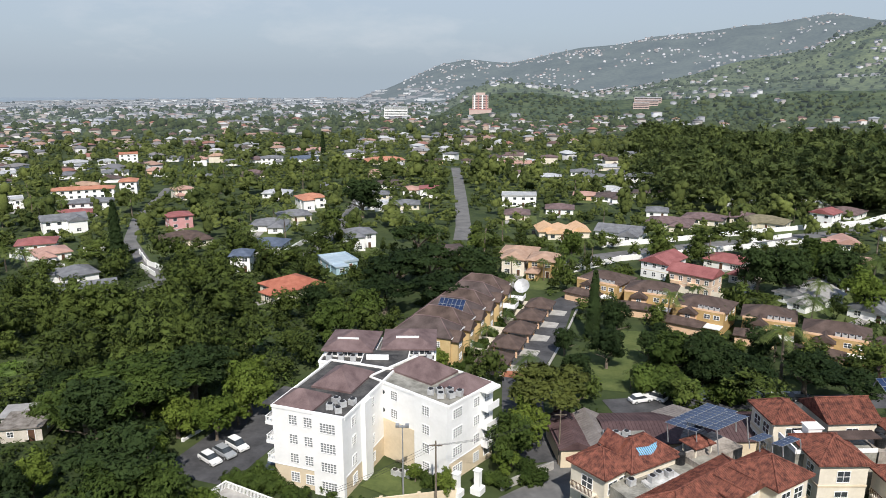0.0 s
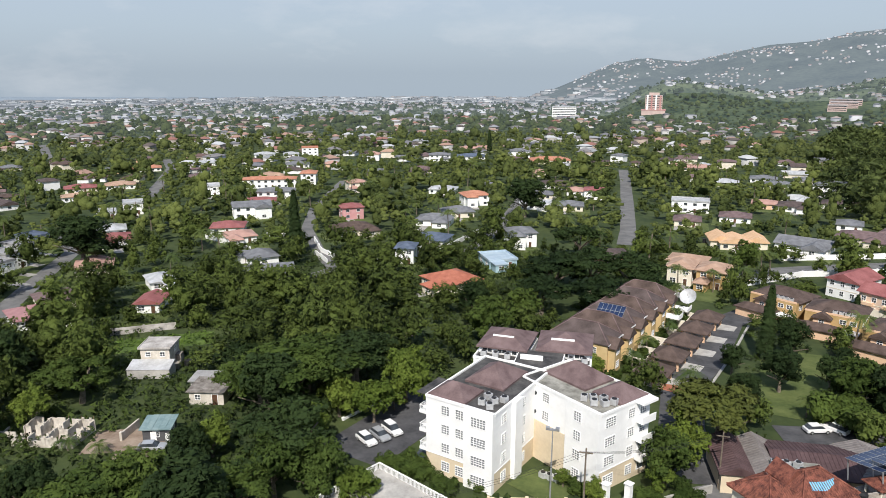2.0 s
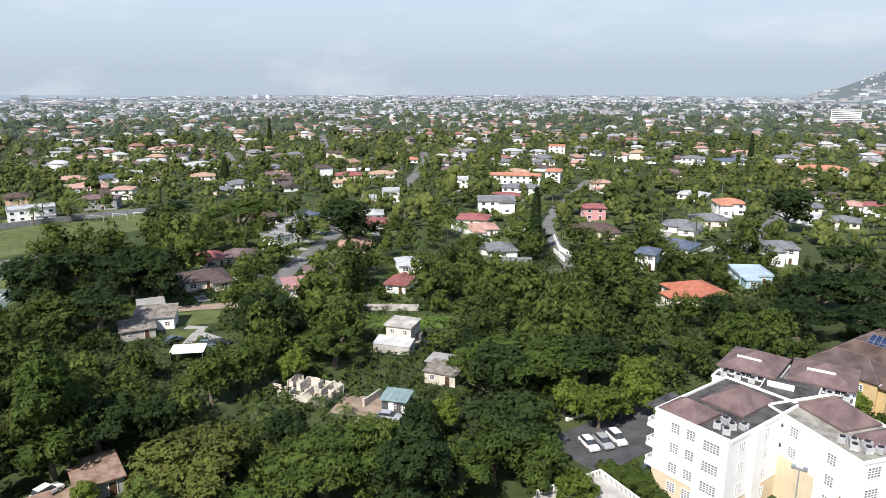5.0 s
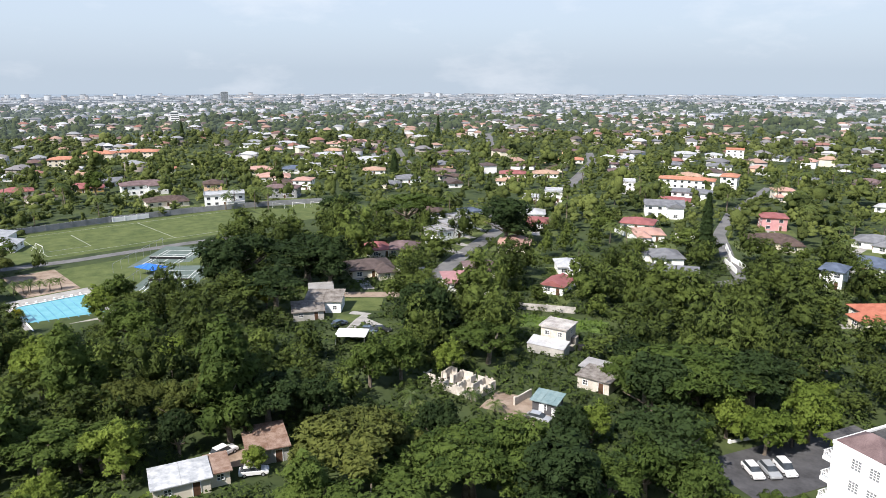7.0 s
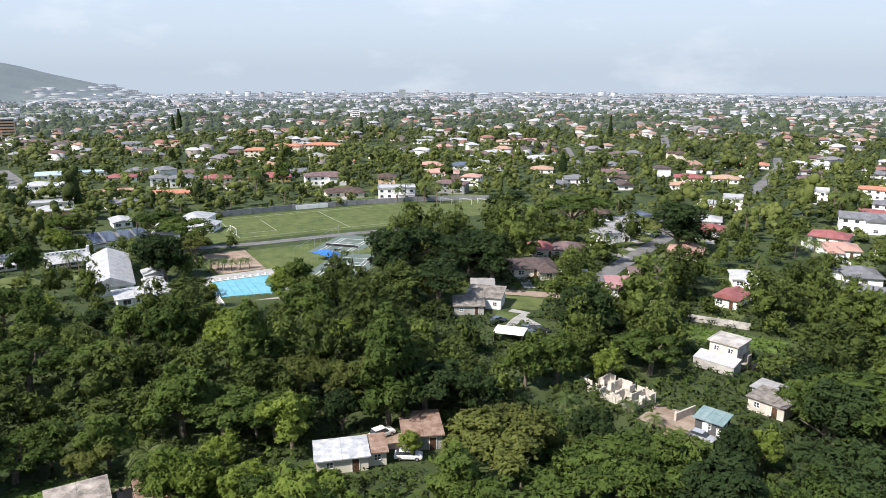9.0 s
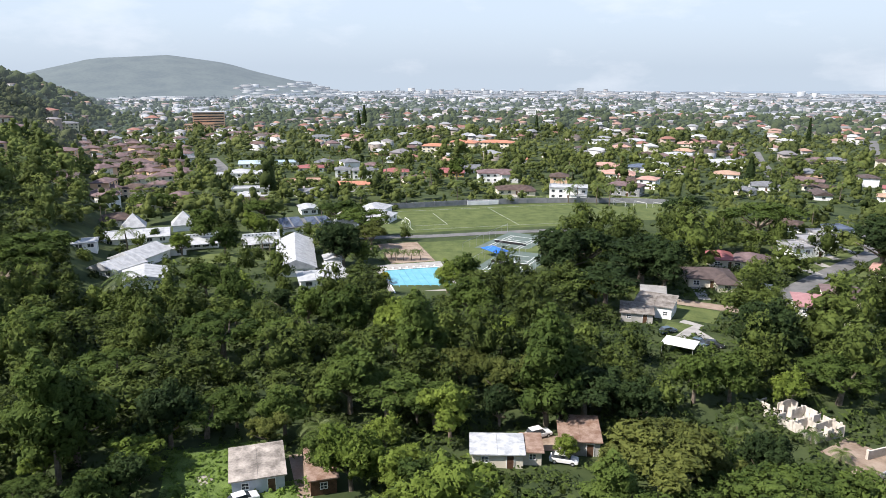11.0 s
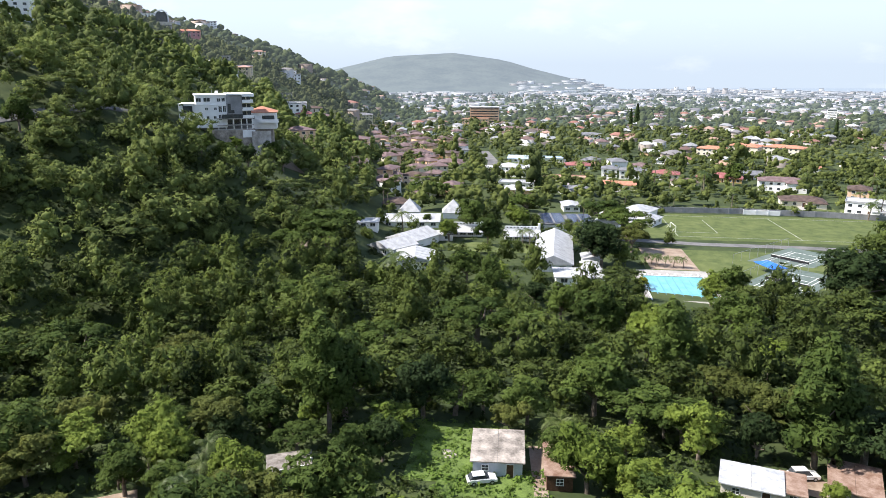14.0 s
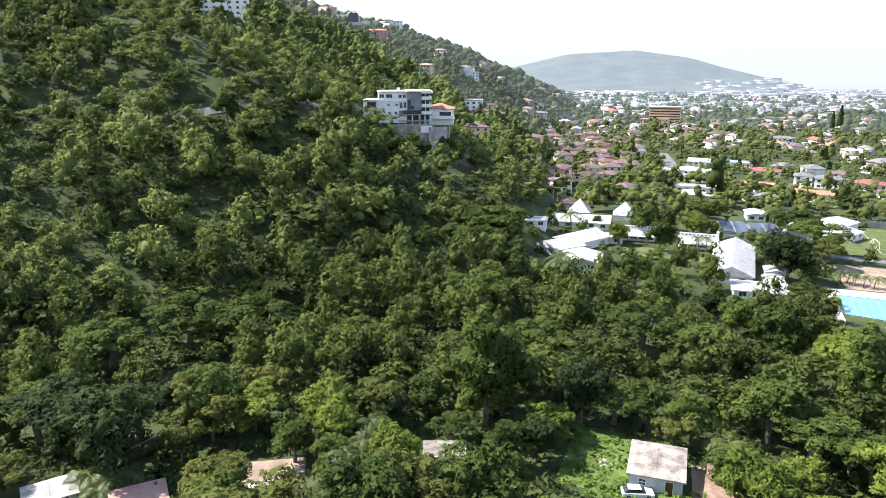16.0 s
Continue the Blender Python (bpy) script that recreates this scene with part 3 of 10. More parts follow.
def car(x, y, turn, paint, label, z=None, group="parked cars", tall=0.0):
    """A car with its nose to +x: lower body, cabin with glass, wheels, lights."""
    z = up(x, y) + 0.06 if z is None else z
    ob = thing("car", x, y, z, turn, label, "car", group)
    key = "car" + ("_tall" if tall else "")
    if key not in SHARED:
        bm = bmesh.new()
        side = [(-2.15, 0.28), (2.1, 0.28), (2.2, 0.55), (2.1, 0.78), (1.05, 0.95), (-1.75, 0.98), (-2.2, 0.9)]
        for dy in (-0.86, 0.86):
            bm.faces.new([bm.verts.new((px, dy, pz)) for px, pz in (side if dy < 0 else side[::-1])])
        bm.verts.ensure_lookup_table()
        n = len(side)
        for i in range(n):
            j = (i + 1) % n
            bm.faces.new((bm.verts[j], bm.verts[i], bm.verts[2 * n - 1 - i], bm.verts[2 * n - 1 - j]))
        bmesh.ops.recalc_face_normals(bm, faces=bm.faces)
        bmesh.ops.bevel(bm, geom=list(bm.edges), offset=0.07, segments=2, affect="EDGES")
        me = bpy.data.meshes.new("body")
        bm.to_mesh(me)
        bm.free()
        SHARED[key] = me
        top = 1.45 + tall
        k = Build()
        low, high = ((1.05, 0.78), (-1.95, 0.78)), ((0.35, 0.62), (-1.35 - tall, 0.62))
        a = [(1.05, -0.78, 0.93), (-1.95, -0.78, 0.96), (-1.95, 0.78, 0.96), (1.05, 0.78, 0.93)]
        c = [(0.3, -0.62, top), (-1.4 - tall, -0.62, top), (-1.4 - tall, 0.62, top), (0.3, 0.62, top)]
        for i in range(4):
            j = (i + 1) % 4
            k.face([a[j], a[i], c[i], c[j]])
        SHARED[key + "_glass"] = k.mesh("glazing", GLASS)
        SHARED[key + "_roof"] = Build().box(-1.42 - tall, -0.65, top - 0.02, 0.34, 0.65, top + 0.05).mesh("car_roof")
        SHARED[key + "_wheel"] = Build().tube((0, -0.1, 0), (0, 0.1, 0), 0.32, 0.32, 14).mesh("wheel", RUBBER)
        SHARED[key + "_rim"] = Build().tube((0, -0.115, 0), (0, 0.115, 0), 0.19, 0.19, 10).mesh("rim", METAL)
        SHARED[key + "_lamp"] = Build().box(-0.04, -0.2, -0.07, 0.04, 0.2, 0.07).mesh("headlight", WHITEROOF)
        SHARED[key + "_tail"] = Build().box(-0.04, -0.2, -0.07, 0.04, 0.2, 0.07).mesh("tail_light", REDROOF)
    tag = (key, paint.name)
    if tag not in SHARED:
        m = SHARED[key].copy()
        m.materials.clear()
        m.materials.append(paint)
        q = SHARED[key + "_roof"].copy()
        q.materials.append(paint)
        SHARED[tag] = (m, q)
    part("body", SHARED[tag][0], None, ob)
    part("car_roof", SHARED[tag][1], None, ob)
    part("glazing", SHARED[key + "_glass"], None, ob)
    for wx in (-1.35, 1.35):
        for wy in (-0.8, 0.8):
            wh = part("wheel", SHARED[key + "_wheel"], None, ob, at=pose(wx, wy, 0.32))
            part("rim", SHARED[key + "_rim"], None, wh)
    for wy in (-0.55, 0.55):
        part("headlight", SHARED[key + "_lamp"], None, ob, at=pose(2.13, wy, 0.66))
        part("tail_light", SHARED[key + "_tail"], None, ob, at=pose(-2.14, wy, 0.75))
    return ob


def strip(name, pts, width, mat, label, lift=0.06, category="road", kind="structure", keep=1.0):
    """A surface of even width laid along points on the land."""
    pts = [Vector(p) for p in pts]
    fine = []
    for a, b in zip(pts, pts[1:]):
        n = max(1, int((b - a).length / 6))
        fine += [a.lerp(b, i / n) for i in range(n)]
    fine.append(pts[-1])
    rows, b = [], Build()
    for i, p in enumerate(fine):
        d = (fine[min(i + 1, len(fine) - 1)] - fine[max(i - 1, 0)]).normalized()
        n = Vector((-d.y, d.x)) * width / 2
        l, r = p + n, p - n
        rows.append(((l.x, l.y, up(l.x, l.y) + lift), (r.x, r.y, up(r.x, r.y) + lift)))
        if i:
            q = fine[i - 1]
            take((p.x + q.x) / 2, (p.y + q.y) / 2, (p - q).length / 2 + 0.3, width / 2 * keep, math.degrees(math.atan2(d.y, d.x)))
    for (l0, r0), (l1, r1) in zip(rows, rows[1:]):
        b.face([r0, r1, l1, l0])
        b.face([l0, l1, (l1[0], l1[1], l1[2] - 0.5), (l0[0], l0[1], l0[2] - 0.5)])
        b.face([r1, r0, (r0[0], r0[1], r0[2] - 0.5), (r1[0], r1[1], r1[2] - 0.5)])
    return tagged(new(name, b.mesh(name, mat)), label, category, kind=kind)


MEADOWS = []   # rough grass: centre, half sizes, turn


def patch(name, x, y, w, d, turn, mat, label, category, lift=0.05, kind="structure", keep=True):
    """A level-sided piece of ground that follows the land."""
    n, m = max(2, int(w / 6)), max(2, int(d / 6))
    c, s = math.cos(radians(turn)), math.sin(radians(turn))
    v = []
    for i in range(n + 1):
        for j in range(m + 1):
            u, t = -w / 2 + w * i / n, -d / 2 + d * j / m
            px, py = x + u * c - t * s, y + u * s + t * c
            v.append((px, py, up(px, py) + lift))
    f = np.array([(i * (m + 1) + j, (i + 1) * (m + 1) + j, (i + 1) * (m + 1) + j + 1, i * (m + 1) + j + 1) for i in range(n) for j in range(m)])
    if keep:
        take(x, y, w / 2, d / 2, turn)
    if mat is GRASS:
        MEADOWS.append((x, y, w / 2, d / 2, radians(turn)))
    return tagged(new(name, big_mesh(name, np.array(v), f, [mat])), label, category, kind=kind)


def yard_wall(pts, high, mat, label, thick=0.25):
    b = Build()
    for (x0, y0), (x1, y1) in zip(pts, pts[1:]):
        a, l = math.atan2(y1 - y0, x1 - x0), math.hypot(x1 - x0, y1 - y0)
        n = max(1, int(l / 5))
        for i in range(n):
            u, v = i / n, (i + 1) / n
            ax, ay, bx, by = x0 + (x1 - x0) * u, y0 + (y1 - y0) * u, x0 + (x1 - x0) * v, y0 + (y1 - y0) * v
            cx, cy, hl = (ax + bx) / 2, (ay + by) / 2, l / n / 2
            z = up(cx, cy)
            b.box(cx - hl, cy - thick / 2, z - 0.6, cx + hl, cy + thick / 2, z + high, 0, a)
            b.box(ax - 0.22, ay - 0.22, z - 0.6, ax + 0.22, ay + 0.22, z + high + 0.18, 0, a)
            take(cx, cy, hl, 0.5, math.degrees(a))
    return tagged(new("boundary_wall", b.mesh("boundary_wall", mat)), label, "wall", kind="structure")


def pole(x, y, high, label, mat, arm=0.0, group="utility poles", turn=0.0):
    ob = thing("utility_pole", x, y, up(x, y), turn, label, "pole", group)
    part("shaft", Build().tube((0, 0, -0.5), (0, 0, high), 0.16, 0.1, 8), mat, ob)
    if arm:
        part("crossarm", Build().box(-arm, -0.06, high - 0.75, arm, 0.06, high - 0.6), mat, ob)
    return ob


def cable(name, a, b, sag, label):
    cu = bpy.data.curves.new(name, "CURVE")
    cu.dimensions, cu.bevel_depth = "3D", 0.018
    sp = cu.splines.new("POLY")
    sp.points.add(12)
    for i in range(13):
        u = i / 12
        p = Vector(a).lerp(Vector(b), u)
        sp.points[i].co = (p.x, p.y, p.z - sag * 4 * u * (1 - u), 1)
    cu.materials.append(BLACKP)
    return tagged(new(name, cu), label, "cable", "overhead wires")


def solar_array(x, y, z, turn, tilt, nx, ny, label, posts=0.0, group="solar arrays", roll=0.0):
    ob = new("solar_array")
    ob.matrix_basis = pose(x, y, z, tilt, roll, turn)
    tagged(ob, label, "solar array", group)
    if "panel" not in SHARED:
        SHARED["panel"] = Build().box(-0.5, -0.83, 0.0, 0.5, 0.83, 0.04).box(-0.47, -0.8, 0.04, 0.47, 0.8, 0.045, 1).mesh("panel", METAL, PANEL)
    for i in range(nx):
        for j in range(ny):
            part("panel", SHARED["panel"], None, ob, at=pose((i - (nx - 1) / 2) * 1.04, (j - (ny - 1) / 2) * 1.72, 0.05))
    rails = Build()
    for j in range(ny):
        for k in (-0.4, 0.4):
            yy = (j - (ny - 1) / 2) * 1.72 + k
            rails.box(-nx * 0.52, yy - 0.03, -0.03, nx * 0.52, yy + 0.03, 0.05)
    part("rails", rails, METAL, ob)
    if posts:
        for sx in (-1, 1):
            for sy in (-1, 1):
                part("post", Build().box(sx * nx * 0.48 - 0.06, sy * ny * 0.8 - 0.06, -posts, sx * nx * 0.48 + 0.06, sy * ny * 0.8 + 0.06, 0.0), METAL, ob)
    return ob


# ---- the white apartment building ----
def apartment():
    ob = thing("apartment_building", -11, 103, up(-11, 103), 0, "white four-storey apartment building with cream base and mauve roofs", "apartment building")
    z0, g = up(-11, 103), "roof units of the apartment building"
    H, BASE = 12.3, 3.5

    def wing(wx, wy, turn, w, d, top, floor_mat):
        m = Matrix.Translation((-11, 103, z0)).inverted() @ pose(wx, wy, z0, 0, 0, turn)
        part("base_storey", Build().box(0.02, 0.02, -2.5, w - 0.02, d - 0.02, BASE), CREAM, ob, "cream rendered ground floor", m)
        part("wall", Build().box(0, 0, BASE, w, d, top), WHITE, ob, "bright white painted upper walls", m)
        part("string_course", Build().box(-0.05, -0.05, BASE - 0.06, w + 0.05, d + 0.05, BASE + 0.06), WHITE, ob, at=m)
        part("flat_roof", Build().box(0.25, 0.25, top, w - 0.25, d - 0.25, top + 0.12), floor_mat, ob, "stained flat roof", m)
        p = Build()
        p.box(-0.1, -0.1, top, w + 0.1, 0.22, top + 0.38).box(-0.1, d - 0.22, top, w + 0.1, d + 0.1, top + 0.38)
        p.box(-0.1, 0.22, top, 0.22, d - 0.22, top + 0.38).box(w - 0.22, 0.22, top, w + 0.1, d - 0.22, top + 0.38)
        part("parapet", p, WHITE, ob, at=m)
        return m

    def win(m, x, y, z, side, w=1.25, nx=3):
        part("window", window_mesh(w, 1.4, nx, 4, PALEGLASS), None, ob, at=m @ face_at(x, y, z, side))

    a = wing(-27.4, 91.0, -18, 11.6, 17.5, H, TAR)
    for s in range(4):
        z = 1.9 + 3.0 * s
        win(a, 3.4, 0, z, 0), win(a, 5.8, 0, z, 0), win(a, 9.6, 0, z, 0, 2.3, 5)
        win(a, 11.6, 2.6, z, 1), win(a, 11.6, 8.6, z, 1)
    jog = Build().box(11.6, 4.9, -2.5, 12.3, 7.2, H + 0.3)
    part("pilaster", jog, WHITE, ob, at=a)
    part("corner_bay", Build().box(6.9, -0.7, BASE, 11.603, 0.0, H + 0.5).box(6.9, -0.7, -2.5, 11.59, 0.0, BASE), WHITE, ob, at=a)
    for s in range(4):
        win(a, 9.3, -0.7, 1.9 + 3.0 * s, 0, 2.3, 5)
    for s in range(1, 4):   # balconies at the parking side
        z = 3.0 * s + 0.35
        bal = part("balcony", Build().box(-1.6, 0.5, z - 0.25, 0, 5.6, z + 0.2), WHITE, ob, at=a)
        rail = Build().box(-1.58, 0.52, z + 0.95, -1.48, 5.58, z + 1.03).box(-1.48, 0.52, z + 0.95, 0, 0.62, z + 1.03)
        for i in range(18):
            rail.box(-1.56, 0.6 + i * 0.28, z + 0.2, -1.5, 0.66 + i * 0.28, z + 0.95)
        for i in range(6):
            rail.box(-1.4 + i * 0.26, 0.54, z + 0.2, -1.34 + i * 0.26, 0.6, z + 0.95)
        part("railing", rail, WHITE, bal)
    part("balcony_roof", Build().box(-1.7, 0.2, H + 0.1, 0.05, 6.0, H + 0.34), TAR, ob, at=a)
    part("hip_roof", Build().hip(0.2, 0.3, 6.4, 5.6, H + 0.42, 1.7, 0.1, 0.3), MAROON, ob, "mauve shingled hip roof", a)
    part("hip_roof", Build().hip(2.3, 7.4, 8.8, 15.2, H + 0.42, 2.1, 0.1, 0.3), MAROON, ob, "mauve shingled hip roof", a)

    c = wing(-14.9, 101.3, -38, 16.2, 10.6, H - 0.05, GREY_TAR)
    for s in range(4):
        z = 1.9 + 3.0 * s
        win(c, 5.4, 0, z, 0), win(c, 12.2, 0, z, 0)
        win(c, 16.2, 1.9, z, 1, 2.0, 4), win(c, 16.2, 6.4, z, 1), win(c, 16.2, 9.0, z, 1)
    part("corner_bay", Build().box(10.0, -0.6, BASE, 16.203, 0, H + 0.45).box(10.0, -0.6, -2.5, 16.19, 0, BASE), WHITE, ob, at=c)
    for s in range(4):
        win(c, 12.3, -0.6, 1.9 + 3.0 * s, 0)
        rnd = Build().tube((3.1, -0.1, 1.9 + 3 * s), (3.1, 0.05, 1.9 + 3 * s), 0.34, 0.34, 12)
        part("round_window", rnd, GLASS, ob, at=c)
    part("notch_base", Build().box(2.6, -0.12, -2.5, 9.98, 0.0, 6.6), CREAM, ob, "cream rendered wall of the recess", c)
    for s in range(1, 4):
        z = 3.0 * s + 0.3
        bal = part("balcony", Build().box(16.2, 7.6, z - 0.25, 17.4, 10.6, z), WHITE, ob, at=c)
        rail = Build().box(17.28, 7.6, z, 17.4, 10.6, z + 0.95).box(16.2, 7.6, z, 17.28, 7.72, z + 0.95)
        part("railing", rail, WHITE, bal)
    part("balcony_roof", Build().box(16.3, 7.3, H - 0.1, 17.6, 10.6, H + 0.3), WHITE, ob, at=c)
    part("hip_roof", Build().hip(1.2, 4.0, 9.4, 10.3, H + 0.4, 2.2, 0.1, 0.4), MAROON, ob, "mauve shingled hip roof", c)
    part("hip_roof", Build().hip(10.6, 4.6, 15.9, 10.3, H + 0.38, 1.7, 0.15, 0.4), MAROON, ob, "mauve shingled hip roof", c)

    R = H - 2.0
    for wx, wy, turn, w in ((-25.0, 111.8, -4, 8.8), (-14.4, 112.4, 2, 9.4)):
        b = wing(wx, wy, turn, w, 12, R - 0.1, TAR)
        part("penthouse", Build().box(0.3, 2.6, R, w - 0.3, 11.7, R + 1.3), WHITE, ob, at=b)
        for i in range(3):
            part("window", window_mesh(1.6, 0.8, 2, 1), None, ob, at=b @ face_at(1.8 + i * w * 0.3, 2.6, R + 0.7, 0))
        part("hip_roof", Build().hip(0.1, 2.4, w - 0.1, 11.9, R + 1.4, 1.9, 0.25, 0.3), MAROON, ob, "mauve shingled hip roof", b)
        part("ridge_cap", Build().box(w * 0.25, 4.8, R + 2.3, w * 0.68, 5.05, R + 2.75), WHITE, ob, at=b)
        for i in range(4):
            q = Matrix.Translation((-11, 103, z0)) @ b @ Vector((1.5 + i * w * 0.24, 1.35, R + 0.02))
            ac_unit(q.x, q.y, q.z, turn + i * 4, g)
    part("stair_core", Build().box(-17.5, 103.5, z0 - 2, -9.5, 115, z0 + R + 1.0), WHITE, ob, at=Matrix.Translation((-11, 103, z0)).inverted())
    part("core_roof", Build().box(-17.3, 103.7, z0 + R + 1.0, -9.7, 114.8, z0 + R + 1.15), TAR, ob, at=Matrix.Translation((-11, 103, z0)).inverted())
    part("core_parapet", Build().box(-16.6, 110.4, z0 + R + 1.1, -12.8, 110.7, z0 + R + 2.0), WHITE, ob, at=Matrix.Translation((-11, 103, z0)).inverted())
    for m, spots in ((a, ((8.3, 2.0), (9.9, 1.4), (9.6, 3.2), (8.2, 4.0), (10.6, 4.4))), (c, ((13.3, 1.6), (12.2, 2.6), (14.4, 2.6), (13.3, 3.6), (14.9, 4.0), (11.4, 1.6)))):
        for i, (px, py) in enumerate(spots):
            q = Matrix.Translation((-11, 103, z0)) @ m @ Vector((px, py, H + 0.12))
            ac_unit(q.x, q.y, q.z, i * 17, g)
    take(-12, 106, 18, 15, -10)
    take(-19, 97, 9, 11, -18)
    take(-2, 98, 10, 9, -38)
    take(-9, 88, 6, 4, -30)
    for i in range(3):
        ac_unit(-10.2 + i * 1.0, 93.6 - i * 0.35, up(-10, 93) + 0.02 + 0.05 * i, -38, "ground units beside the apartment building")


apartment()
# parking lot and drive round it
patch("parking_lot", -36.2, 104.5, 12.5, 27, -18, ASPHALT, "grey asphalt parking lot beside the white apartments", "parking lot", 0.07)
take(-38, 97, 8, 12, -18)
yard_wall([(-46.0, 103.0), (-38.2, 120.6)], 0.45, WHITE, "low white kerb wall along the parking lot")
patch("lawn", -10.0, 91.0, 8, 6, -30, LAWN, "small mown lawn in front of white apartments", "lawn", 0.08)
strip("driveway", [(13, 98), (10.5, 116), (11.5, 134), (17.5, 150), (24.5, 178), (33, 190), (52, 192)], 7.6, ASPHALT, "dark asphalt driveway between carports and garden", 0.08, "driveway")
strip("kerb", [(17.0, 136), (22.6, 153), (29.2, 176)], 0.5, CONCRETE, "pale concrete kerb along the driveway", 0.2, "kerb")
car(-37.6, 98.6, -38, CARSILVER, "silver hatchback parked on the asphalt lot")
car(-36.3, 100.9, -38, CARWHITE, "white sport utility car parked on the lot", tall=0.2)
car(-39.2, 96.6, -38, CARWHITE, "white small car parked on the lot")
car(-28.4, 95.2, 70, CARBLUE, "dark car parked under the balconies")

# street at the foot of the apartments, gate piers and poles
strip("street", [(-40, 62), (-12, 76), (4, 83), (16, 93), (13, 98)], 6.5, OLD_ROAD, "worn grey asphalt lane below the apartments", 0.06)
for gx, gy in ((-1.0, 88.3), (2.0, 89.2)):
    ob = thing("gate_pier", gx, gy, up(gx, gy), -30, "white painted gate pier with stepped base", "gate pier", "gate piers")
    part("pier", Build().box(-0.42, -0.42, -0.4, 0.42, 0.42, 3.6), WHITE, ob)
    part("plinth", Build().box(-0.8, -0.8, -0.4, 0.8, 0.8, 1.0), WHITE, ob)
    part("cap", Build().hip(-0.45, -0.45, 0.45, 0.45, 3.7, 0.3, 0.1, 0.1), WHITE, ob)
yard_wall([(-16.5, 84.0), (-1.0, 87.6)], 1.5, CREAM, "cream boundary wall below the white apartments")
yard_wall([(5.5, 90.0), (13.5, 96.0)], 1.3, CONCRETE, "grey boundary wall beside the lane")
lamp = thing("street_lamp", -8.4, 86.9, up(-8, 87), 0, "tall grey floodlight pole in front of the apartments", "street lamp")
part("pole", Build().tube((0, 0, -0.5), (0, 0, 11.6), 0.14, 0.07, 8), METAL, lamp)
part("lamp_head", Build().box(-0.9, -0.2, 11.3, 0.9, 0.2, 11.45).box(-0.9, -0.35, 11.45, -0.4, 0.15, 11.8).box(0.4, -0.35, 11.45, 0.9, 0.15, 11.8), METAL, lamp)
pole(-3.8, 85.6, 10.0, "grey weathered wooden utility pole by the lane", BARK, 0.9)
pole(14.5, 97.5, 9.0, "grey weathered wooden utility pole by a garden", BARK, 0.9)
pole(-30.0, 66.0, 9.0, "grey weathered wooden utility pole by the lane", BARK, 0.9)
for k in (-0.7, 0.0, 0.7):
    cable("wire", (-3.8 + k, 85.6, up(-3.8, 85.6) + 9.4), (14.5 + k, 97.5, up(14, 97) + 8.4), 0.9, "thin black overhead wire between poles")
    cable("wire", (-3.8 + k, 85.6, up(-3.8, 85.6) + 9.4), (-30 + k, 66.0, up(-30, 66) + 8.4), 1.1, "thin black overhead wire between poles")


# ---- flat-roofed house with a white balustrade ----
def balustrade_house():
    x, y = -32.4, 84.4
    ob = thing("house", x, y, up(x, y), -27, "flat-roofed concrete house with a white roof balustrade", "house")
    part("wall", Build().box(0, -11, -2, 15, 0, 2.9), WHITE, ob)
    part("roof_terrace", Build().box(-0.3, -11.3, 2.9, 15.3, 0.3, 3.1), CONCRETE, ob)
    rail = Build()
    rail.box(-0.25, 0.05, 4.0, 15.25, 0.25, 4.12).box(-0.25, -11.25, 4.0, -0.05, 0.05, 4.12)
    for i in range(62):
        rail.box(-0.2 + i * 0.25, 0.1, 3.1, -0.12 + i * 0.25, 0.2, 4.0)
    for i in range(44):
        rail.box(-0.2, -0.2 - i * 0.25, 3.1, -0.1, -0.12 - i * 0.25, 4.0)
    part("balustrade", rail, WHITE, ob)
    c = ob.matrix_basis @ Vector((7.5, -5.5, 0))
    take(c.x, c.y, 9.5, 7.5, -27)


balustrade_house()


